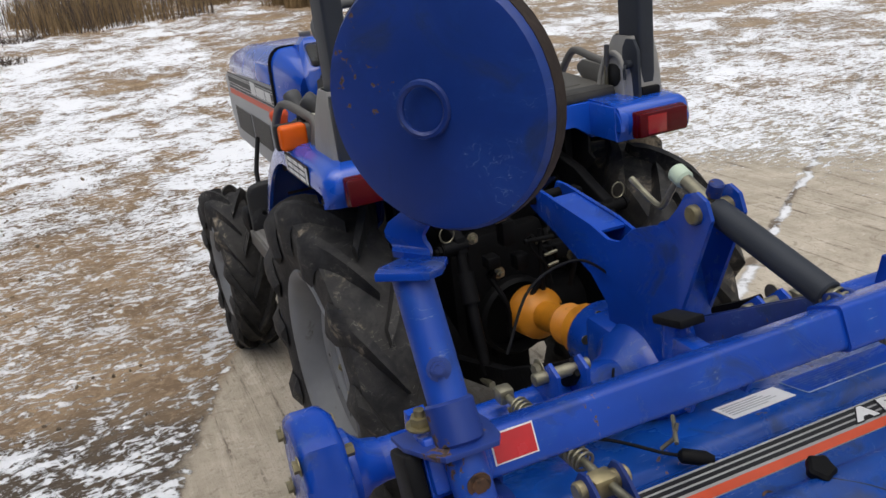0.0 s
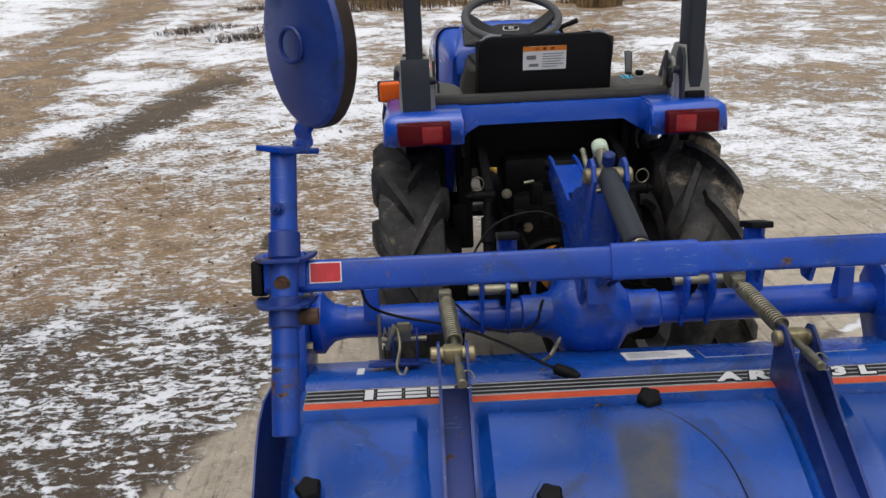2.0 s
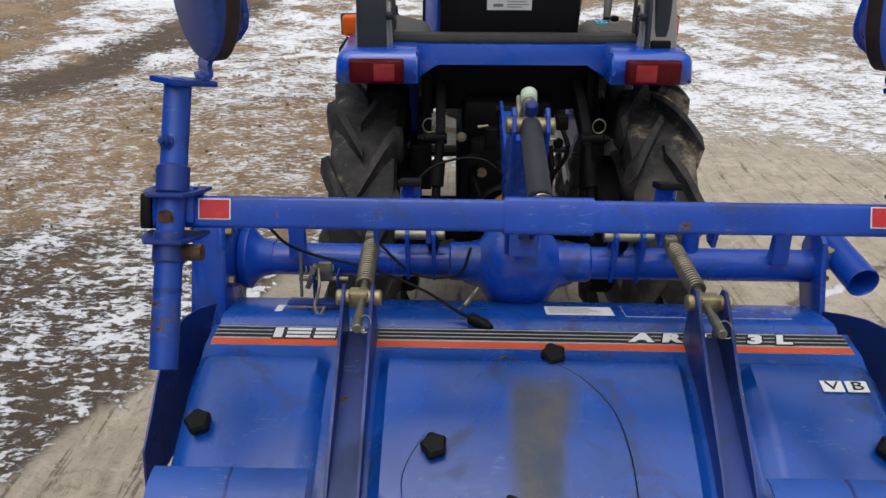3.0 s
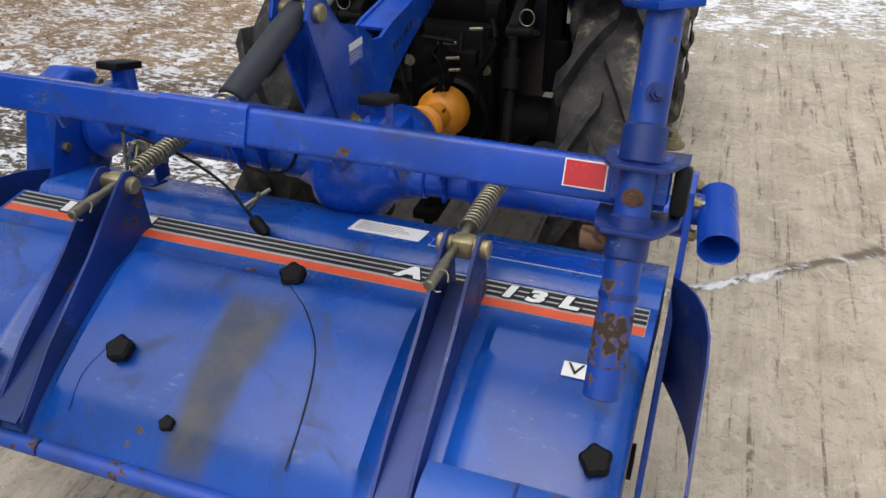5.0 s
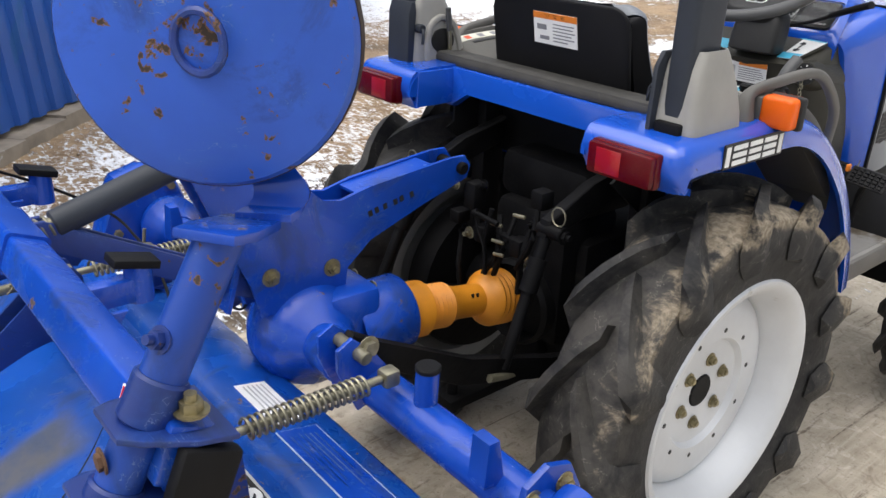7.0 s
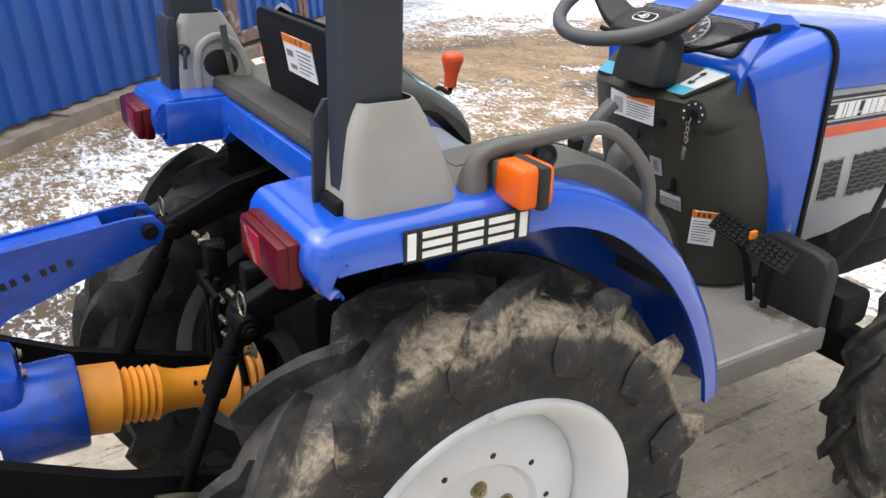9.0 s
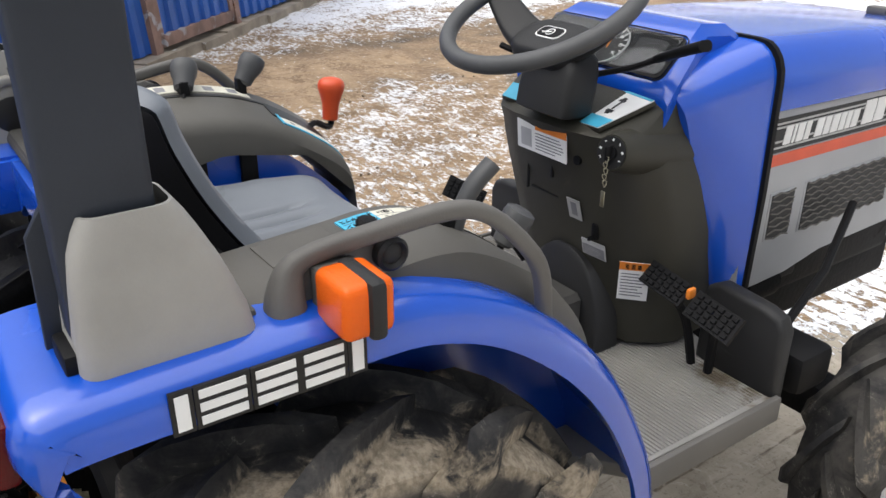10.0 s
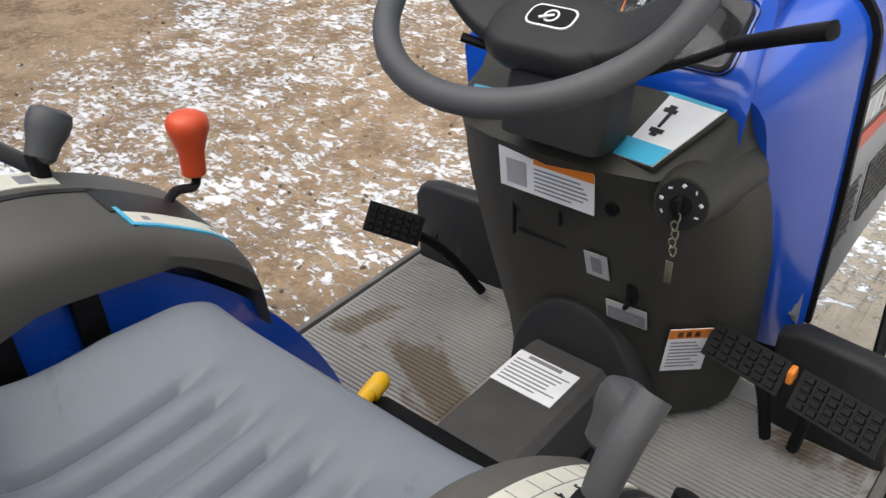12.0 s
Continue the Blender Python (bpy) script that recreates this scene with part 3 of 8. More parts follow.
    mud = mix(nt, mth(nt, "MULTIPLY", wet, 0.90), mud, mix(nt, fine, (0.040, 0.030, 0.021), (0.115, 0.086, 0.058)))
    mud = mix(nt, mth(nt, "MULTIPLY", grit, 0.30), mud, (0.05, 0.037, 0.025))
    mp2 = nt.nodes.new("ShaderNodeMapping")
    mp2.inputs["Rotation"].default_value = (0, 0, radians(-12))
    mp2.inputs["Scale"].default_value = (24.0, 1.3, 1.0)
    nt.links.new(vec, mp2.inputs[0])
    broom = noise_tex(nt, mp2.outputs[0], 1.0, 7, 0.70, 0.35)
    con = mix(nt, smooth(nt, mid, 0.32, 0.70), (0.36, 0.31, 0.235), (0.53, 0.465, 0.37))
    con = mix(nt, mth(nt, "MULTIPLY", smooth(nt, broom, 0.50, 0.62), 0.3), con, (0.60, 0.54, 0.44))
    groove = mth(nt, "MULTIPLY", mth(nt, "SUBTRACT", 1.0, smooth(nt, broom, 0.37, 0.44)), smooth(nt, fine, 0.38, 0.52))
    con = mix(nt, mth(nt, "MULTIPLY", groove, 0.9), con, (0.13, 0.10, 0.07))
    con = mix(nt, mth(nt, "MULTIPLY", smooth(nt, grit, 0.60, 0.70), 0.6), con, (0.15, 0.12, 0.085))
    con = mix(nt, mth(nt, "MULTIPLY", smooth(nt, fine, 0.56, 0.66), 0.6), con, (0.25, 0.205, 0.15))
    scuff = noise_tex(nt, vec, 9, 7, 0.7, 1.4)
    con = mix(nt, mth(nt, "MULTIPLY", smooth(nt, scuff, 0.56, 0.66), 0.55), con, (0.22, 0.175, 0.125))
    con = mix(nt, mth(nt, "MULTIPLY", mth(nt, "SUBTRACT", 1.0, smooth(nt, scuff, 0.36, 0.43)), 0.5), con, (0.62, 0.56, 0.47))
    con = mix(nt, mth(nt, "MULTIPLY", smooth(nt, rad, 2.8, 5.0), 0.75), con, mud)
    con = mix(nt, mth(nt, "MULTIPLY", smooth(nt, broad, 0.55, 0.75), 0.55), con, (0.22, 0.175, 0.125))
    # a long crack in the slab, half filled with snow
    dd = mth(nt, "ADD", mth(nt, "MULTIPLY_ADD", X, -0.569, 0.341), mth(nt, "MULTIPLY", Y, 0.822))
    dd = mth(nt, "ABSOLUTE", mth(nt, "ADD", dd, mth(nt, "MULTIPLY", mth(nt, "SUBTRACT", mid, 0.5), 0.17)))
    crack = mth(nt, "SUBTRACT", 1.0, smooth(nt, dd, 0.010, 0.034))
    con = mix(nt, crack, con, (0.16, 0.125, 0.09))
    fill = mth(nt, "MULTIPLY", mth(nt, "MULTIPLY", crack, conc), smooth(nt, mid, 0.46, 0.53))
    snow = mth(nt, "MAXIMUM", snow, mth(nt, "MULTIPLY", fill, 0.85))
    snow = mth(nt, "MULTIPLY", snow, mth(nt, "MULTIPLY_ADD", bare, -0.22, 1.0))
    base = mix(nt, dirt, con, mud)
    base = mix(nt, snow, base, mix(nt, fine, (0.82, 0.84, 0.87), (0.95, 0.955, 0.965)))
    nt.links.new(base, bsdf.inputs["Base Color"])
    nt.links.new(mth(nt, "MULTIPLY_ADD", fine, -0.25, 0.95), bsdf.inputs["Roughness"])
    h = mth(nt, "ADD", mth(nt, "MULTIPLY", mth(nt, "ADD", fine, mth(nt, "MULTIPLY", grit, 0.35)), mth(nt, "MULTIPLY_ADD", dirt, 0.70, 0.25)),
            mth(nt, "MULTIPLY", snow, 0.7))
    h = mth(nt, "ADD", h, mth(nt, "MULTIPLY", mth(nt, "MULTIPLY", broom, conc), 0.9))
    b = nt.nodes.new("ShaderNodeBump")
    b.inputs["Strength"].default_value = 0.85
    b.inputs["Distance"].default_value = 0.012
    nt.links.new(h, b.inputs["Height"])
    nt.links.new(b.outputs[0], bsdf.inputs["Normal"])
    return m


def ground():
    def axis_steps(lo, hi, fine_step, far, grow):
        a = list(np.arange(lo, hi + 1e-6, fine_step))
        step, up, dn = fine_step, [], []
        v, w = hi, lo
        while v < far:
            step *= grow
            v += step
            w -= step
            up.append(v)
            dn.append(w)
        return dn[::-1] + a + up
    xs = axis_steps(-5.0, 2.2, 0.05, 420, 1.16)
    ys = axis_steps(-2.6, 6.0, 0.05, 420, 1.16)
    verts = [(x, y, ground_height(x, y)) for y in ys for x in xs]
    n = len(xs)
    faces = [(j * n + i, j * n + i + 1, j * n + n + i + 1, j * n + n + i) for j in range(len(ys) - 1) for i in range(n - 1)]
    me = bpy.data.meshes.new("ground")
    me.from_pydata(verts, [], faces)
    finish(me, 180)
    me.materials.append(ground_material())
    tagged(new("ground", me), "frozen brown mud and worn concrete with patchy trodden snow", "ground", kind="structure")


ground()

# ---- shed ----
M_SHED = material("blue_shed_sheet", (0.004, 0.080, 0.37), 0.45, 0.0, 0.12, 1.2, 0.05, 120, spots=(((0.012, 0.095, 0.32), 0.25, 2.2, 0.7),))
M_FRAME = material("worn_brown_frame", (0.24, 0.15, 0.12), 0.7, 0, 0.25, 6, 0.2, 80, spots=(((0.35, 0.34, 0.36), 0.35, 5, 0.6), (RUST, 0.2, 9, 0.9)))
M_POST = material("pale_blue_post", (0.30, 0.40, 0.55), 0.55, 0, 0.2, 6, 0.15, 80, spots=((RUST, 0.16, 5, 0.9),))
M_PLINTH = material("plinth_concrete", (0.30, 0.255, 0.20), 0.9, 0, 0.25, 5, 0.5, 60, spots=(((0.75, 0.76, 0.78), 0.12, 6, 0.9),))


def shed():
    root = thing("shed", "blue corrugated steel shed with a worn brown door frame", "shed")
    # u runs along the wall, v out of it, w up; uprights lean a little, as the yard slopes
    o, u, v = Vector((-3.807, -0.502, 0)), Vector((-0.684, 0.7295, 0)), Vector((0.7295, 0.684, 0))
    w = Vector((0, -0.082, 1))

    def P(a, b, c):
        return o + u * a + v * b + w * c

    def block(bm, a0, a1, b0, b1, c0, c1):
        loft(bm, [[P(a, b, c) for a, b in ((a0, b0), (a1, b0), (a1, b1), (a0, b1))] for c in (c0, c1)])

    def sheet(bm, a0, a1, c0, c1, b=0.0):
        a, pitch, prof = a0, 0.20, ((0, 0), (0.085, 0), (0.105, -0.028), (0.18, -0.028), (0.20, 0))
        pts = []
        while a < a1 - 1e-6:
            for k, (da, db) in enumerate(prof[:-1]):
                if a + da < a1:
                    pts.append((a + da, b + db))
            a += pitch
        pts.append((a1, b))
        for (p, q), (r, s) in zip(pts, pts[1:]):
            f = [bm.verts.new(P(*t)) for t in ((p, q, c0), (r, s, c0), (r, s, c1), (p, q, c1))]
            bm.faces.new(f)
            g = [bm.verts.new(P(*t)) for t in ((p, q - 0.004, c0), (r, s - 0.004, c0), (r, s - 0.004, c1), (p, q - 0.004, c1))]
            bm.faces.new(g[::-1])
        bmesh.ops.remove_doubles(bm, verts=bm.verts, dist=1e-5)
    bm = B()
    sheet(bm, -3.2, 2.98, 0.10, 2.7)
    sheet(bm, 4.62, 9.5, 0.10, 2.7)
    sheet(bm, 2.98, 4.62, 2.05, 2.7)
    part("wall_sheet", bm, M_SHED, root, sharp=20)
    bm = B()
    sheet(bm, 3.16, 4.46, 0.22, 1.95, 0.015)
    door = part("door", bm, M_SHED, root, "blue corrugated door leaf", sharp=20)
    for a0, a1, c0, c1 in ((2.98, 3.09, 0.06, 2.05), (4.52, 4.62, 0.06, 2.05), (2.98, 4.62, 1.98, 2.08)):
        bm = B()
        block(bm, a0, a1, -0.05, 0.045, c0, c1)
        part("door_frame", bm, M_FRAME, root, "worn brown and grey door post")
    for a0, a1, c0, c1 in ((3.10, 3.17, 0.12, 1.97), (4.44, 4.51, 0.12, 1.97), (3.10, 4.51, 0.12, 0.22)):
        bm = B()
        block(bm, a0, a1, -0.01, 0.035, c0, c1)
        part("leaf_frame", bm, M_FRAME, door)
    bm = B()
    block(bm, -0.05, 0.04, -0.02, 0.03, 0.04, 2.6)
    post = part("post", bm, M_POST, root, "pale painted steel post with rust")
    bm = B()
    block(bm, -0.055, 0.045, 0.028, 0.045, 0.62, 0.95)
    part("hinge", bm, M_RUST, post)
    for k in range(26):
        a0 = -3.2 + k * 0.49
        bm = B()
        block(bm, a0, a0 + 0.488, -0.15, 0.11 + 0.02 * math.sin(k * 2.3), -0.06, 0.075 + 0.012 * math.sin(k * 1.7))
        part("plinth_block", bm, M_PLINTH, root, "rough concrete plinth block")
    bm = B()
    block(bm, -3.2, 9.5, -3.2, -0.2, 2.7, 2.76)
    block(bm, -3.2, 9.5, -3.2, -3.15, 0, 2.7)
    block(bm, -3.2, -3.15, -3.15, -0.05, 0, 2.7)
    block(bm, 9.45, 9.5, -3.15, -0.05, 0, 2.7)
    part("roof_and_back", bm, M_SHED, root, sharp=20)


shed()

# ---- tractor ----
tractor = thing("tractor", "compact blue four-wheel-drive farm tractor on worn lugged tyres", "tractor")


def arc_profile(pts, n=5):
    return [(p.y, p.z) for p in curve([(0, y, z) for y, z in pts], n)]


def fender(s):
    SHIFT[:] = (0.015 if s > 0 else 0.010, 0, -0.005)
    """Rear mudguard: rounded sheet with a deep lip, and its inner wall."""
    top = arc_profile([(-0.250, 1.028), (-0.272, 1.070), (-0.262, 1.108), (-0.225, 1.120), (-0.10, 1.122), (0.06, 1.123), (0.16, 1.116),
                       (0.26, 1.080), (0.35, 1.020), (0.43, 0.945), (0.495, 0.860), (0.545, 0.770), (0.578, 0.690), (0.594, 0.622)], 3)
    n = len(top)
    rings = []
    for i, (y, z) in enumerate(top):
        a, b = top[max(0, i - 1)], top[min(n - 1, i + 1)]
        t = Vector((0, b[0] - a[0], b[1] - a[1])).normalized()
        nn = Vector((0, -t.z, t.y))
        if nn.z < 0 and i > 3:
            nn = -nn
        if i <= 3:
            nn = Vector((0, -0.5, 0.6)).normalized() if i > 1 else Vector((0, -1, 0))
        p = Vector((0, y, z))
        lip = 0.058 if i > 6 else 0.02 + 0.006 * i
        lipdir = -nn
        out = []
        for x, dn in ((0.265, 0.0), (0.440, 0.0), (0.462, -0.003), (0.476, -0.012), (0.484, -0.026), (0.487, -lip), (0.477, -lip), (0.470, -0.022), (0.440, -0.010), (0.265, -0.010)):
            q = p + lipdir * (-dn)
            out.append(Vector((s * x, q.y, q.z)))
        rings.append(out)
    bm = B()
    loft(bm, rings)
    f = part("fender", bm, M_BLUE, tractor, "glossy blue rear mudguard")
    bm = B()
    wall = [(y, z - 0.012) for y, z in top[3:]] + [(0.56, 0.60), (0.44, 0.60), (0.30, 0.72), (0.06, 0.87), (-0.02, 1.00), (-0.10, 1.050)]
    prism(bm, wall, "x", s * 0.262, s * 0.272)
    part("inner_wall", bm, M_BLUE, f)
    # thin black plate over the blue wall beside the rear cavity
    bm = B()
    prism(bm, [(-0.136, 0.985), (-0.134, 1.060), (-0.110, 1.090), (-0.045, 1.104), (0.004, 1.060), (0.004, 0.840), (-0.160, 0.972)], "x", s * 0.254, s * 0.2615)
    part("black_wall_plate", bm, M_BLACK, f, "thin black plate on the inside of the mudguard")
    # lamp cluster on the back face
    bm = B()
    box(bm, (s * 0.372, -0.275, 1.068), (0.150, 0.022, 0.066), 0.006)
    part("tail_light_base", bm, M_TAIL, f)
    bm = B()
    box(bm, (s * 0.372, -0.289, 1.068), (0.146, 0.020, 0.061), 0.007)
    lens = part("tail_light", bm, M_TAIL, f, "dark red tail light")
    bm = B()
    box(bm, (s * 0.350, -0.2992, 1.068), (0.056, 0.002, 0.046), 0.0008)
    part("reflector", bm, material("bright_red_lens", (0.30, 0.006, 0.008), 0.15, coat=0.6), lens)
    # side mark in place of the maker's name: five white blocks edged in black
    for k in range(5):
        w = (0.013, 0.046, 0.042, 0.044, 0.013)[k]
        y0 = (-0.135, -0.112, -0.056, -0.005, 0.049)[k]
        z0 = 1.083 - 0.00035 * k
        bm = B()
        box(bm, (s * 0.4865, y0 + w / 2, z0), (0.004, w + 0.009, 0.047), 0.0)
        blk = part("mark_edge", bm, M_DECBLK, f)
        for zz, hh in (((z0, 0.038),) if w < 0.03 else ((z0 - 0.0145, 0.009), (z0, 0.009), (z0 + 0.0145, 0.009))):
            bm = B()
            box(bm, (s * 0.4888, y0 + w / 2, zz), (0.002, w, hh), 0.0)
            part("mark", bm, M_WHITE, blk)
    return f


def cross_panel():
    bm = B()
    prism(bm, [(-0.29, 1.118), (0.29, 1.118), (0.29, 1.022), (0.262, 1.022), (0.215, 1.066), (-0.215, 1.066), (-0.262, 1.022), (-0.29, 1.022)],
          "y", -0.142, -0.118, 0.006)
    part("rear_panel", bm, M_BLUE, tractor, "blue rear cross panel under the seat deck")
    for s in (-1, 1):
        bm = B()
        prism(bm, [(-0.252, 1.03), (-0.250, 1.1165), (-0.045, 1.1165), (-0.045, 1.05), (-0.09, 1.03)], "x", s * (0.258 if s > 0 else 0.264), s * 0.296, 0.006)
        part("corner_panel", bm, M_BLUE, tractor)
    bm = B()
    box(bm, (0, -0.088, 1.128), (0.70, 0.085, 0.022), 0.008)
    box(bm, (0, -0.108, 1.135), (0.70, 0.040, 0.018), 0.008)
    part("seat_deck", bm, M_DECK, tractor, "dusty charcoal plastic seat deck")
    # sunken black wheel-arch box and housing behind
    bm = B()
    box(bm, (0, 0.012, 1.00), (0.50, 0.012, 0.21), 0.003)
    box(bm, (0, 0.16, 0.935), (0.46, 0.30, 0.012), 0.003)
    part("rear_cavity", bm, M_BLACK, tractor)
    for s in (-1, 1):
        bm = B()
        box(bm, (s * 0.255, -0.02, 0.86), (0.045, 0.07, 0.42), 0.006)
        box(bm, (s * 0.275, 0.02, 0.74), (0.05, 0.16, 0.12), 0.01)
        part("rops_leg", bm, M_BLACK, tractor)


def rops(s):
    bm = B()
    sweep(bm, [(s * 0.402, -0.152, 1.12), (s * 0.402, -0.152, 2.02)], rrect(0.048, 0.092, 0.010), up=(0, 1, 0))
    p = part("rops_post", bm, M_ROPS, tractor, "charcoal folding roll-bar post")
    # shaped plastic boot: wide foot, narrow open top, and an arched field on the side towards the seat
    prof = ((1.112, -0.200, -0.030, 0.355, 0.452), (1.150, -0.198, -0.037, 0.356, 0.450), (1.180, -0.196, -0.048, 0.358, 0.448), (1.205, -0.194, -0.058, 0.360, 0.446),
            (1.238, -0.190, -0.074, 0.363, 0.442), (1.256, -0.184, -0.084, 0.365, 0.440), (1.268, -0.178, -0.092, 0.366, 0.438))

    def outline(w, h, r):
        base = rrect(w, h, r, 4)
        out = []
        for a, b in zip(base, base[1:] + base[:1]):
            k = max(1, int(math.hypot(b[0] - a[0], b[1] - a[1]) / 0.012))
            out += [(a[0] + (b[0] - a[0]) * t / 8, a[1] + (b[1] - a[1]) * t / 8) for t in range(8)] if k > 2 else [a]
        return out
    rings = []
    for z, y0, y1, x0, x1 in prof:
        cx, cy = s * (x0 + x1) / 2, (y0 + y1) / 2
        rings.append([Vector((cx + a, cy + b, z)) for a, b in outline(x1 - x0, y1 - y0, 0.018)])
    inner = []
    for (z, y0, y1, x0, x1), ring in list(zip(prof, rings))[::-1]:
        cx, cy = s * (x0 + x1) / 2, (y0 + y1) / 2
        inner.append([Vector((cx + (q.x - cx) * 0.90, cy + (q.y - cy) * 0.94, z)) for q in ring])
    bm = B()
    loft(bm, rings + inner, caps=False)
    boot = part("boot", bm, M_LTGREY, p, "weathered grey plastic roll-bar boot", sharp=50)
    # raised arch round a flat dark oval on the side towards the seat, with a lock lever in it
    bm = B()
    sweep(bm, curve([(s * 0.354, -0.158, 1.116), (s * 0.356, -0.158, 1.170), (s * 0.359, -0.146, 1.205), (s * 0.361, -0.112, 1.222), (s * 0.360, -0.076, 1.205), (s * 0.358, -0.056, 1.165), (s * 0.355, -0.046, 1.116)], 5), rrect(0.016, 0.014, 0.005), up=(1, 0, 0))
    part("boot_arch", bm, M_LTGREY, boot)
    bm = B()
    loft(bm, [[Vector((s * x, -0.108 + 0.036 * k * math.cos(a) - 0.05 * (0.030 * k * math.sin(a)), 1.166 + 0.030 * k * math.sin(a))) for a in [2 * math.pi * i / 24 for i in range(24)]] for x, k in ((0.366, 1.0), (0.3545, 1.0), (0.3535, 0.94))])
    part("dark_oval", bm, M_DECBLK, boot, "flat dark oval on the boot")
    bm = B()
    sweep(bm, [(s * 0.346, -0.096, 1.190), (s * 0.346, -0.102, 1.246)], rrect(0.014, 0.009, 0.003), up=(1, 0, 0))
    lever = part("lock_lever", bm, M_LEVER, boot, "grey lock lever on a plated stem")
    bm = B()
    cyl(bm, (s * 0.350, -0.088, 1.142), (s * 0.346, -0.096, 1.192), 0.0055, bev=0.001)
    part("lever_stem", bm, M_STEEL, lever)
    bm = B()
    if s > 0:
        prism(bm, [(-0.215, 1.115), (-0.14, 1.115), (-0.15, 1.24), (-0.165, 1.262), (-0.195, 1.262), (-0.212, 1.235)], "x", 0.359, 0.369, 0.002)
    else:
        prism(bm, [(-0.214, 1.115), (-0.196, 1.115), (-0.190, 1.24), (-0.192, 1.262), (-0.204, 1.262), (-0.212, 1.235)], "x", -0.442, -0.362, 0.002)
    part("pivot_plate", bm, M_ROPS, p)
    bm = B()
    cyl(bm, (s * 0.345, -0.182, 1.20), (s * 0.400, -0.182, 1.20), 0.011, bev=0.002)
    tube(bm, [(s * 0.345, -0.182, 1.20), (s * 0.338, -0.185, 1.19), (s * 0.338, -0.187, 1.165)], 0.004, 6)
    part("pivot_pin", bm, M_ROPS, p)
    bm = B()
    box(bm, (s * 0.402, -0.175, 1.128), (0.055, 0.07, 0.025), 0.004)
    part("foot_bracket", bm, M_BLACK, p)
    if s < 0:
        label_plate("tag", p, (-0.3775, -0.165, 1.345), (0, 1, 0), (0, 0, 1), 0.040, 0.055, material("teal_tag", (0.05, 0.45, 0.38), 0.5), [(0.2, 0.3, 0.5, 0.7, M_WHITE)], "small teal tag")


def handrail(s):
    pts = [(s * 0.428, 0.004, 1.100), (s * 0.424, 0.010, 1.148), (s * 0.426, 0.030, 1.174), (s * 0.434, 0.110, 1.186), (s * 0.447, 0.200, 1.195),
           (s * 0.456, 0.250, 1.180), (s * 0.461, 0.302, 1.130), (s * 0.458, 0.330, 1.085), (s * 0.446, 0.349, 1.02), (s * 0.443, 0.355, 0.99)]
    bm = B()
    sweep(bm, curve(pts, 4), rrect(0.021, 0.020, 0.007, 3), up=(1, 0, 0), scale=lambda t: 1.0 + 1.3 * max(0.0, 1 - t / 0.22))
    r = part("handrail", bm, M_GREY, tractor, "grey plastic-clad grab rail")
    bm = B()
    prism(bm, [(-0.010, 1.112), (0.115, 1.120), (0.150, 1.146), (0.150, 1.164), (0.120, 1.180), (0.02, 1.172), (-0.002, 1.15)], "x", s * 0.412, s * 0.424, 0.003)
    part("rail_bracket", bm, M_GREY, r)
    bm = B()
    lathe(bm, [(0.020, 0), (0.020, 0.012), (0.016, 0.015), (0.012, 0.010), (0.009, 0.012), (0.0, 0.013)], (s * 0.424, 0.132, 1.155), (s, 0, 0), 20)
    part("rubber_grommet", bm, M_DKGREY, r)
    # turn signal
    bm = B()
    box(bm, (s * 0.478, 0.060, 1.141), (0.068, 0.060, 0.062), 0.010, seg=3)
    lamp = part("turn_signal", bm, M_AMBER, tractor, "amber turn signal with a black band")
    bm = B()
    box(bm, (s * 0.4810, 0.067, 1.141), (0.076, 0.020, 0.066), 0.007)
    part("lamp_band", bm, M_DKGREY, lamp)
    bm = B()
    box(bm, (s * 0.436, 0.060, 1.141), (0.02, 0.05, 0.05), 0.005)
    part("lamp_bracket", bm, M_GREY, lamp)


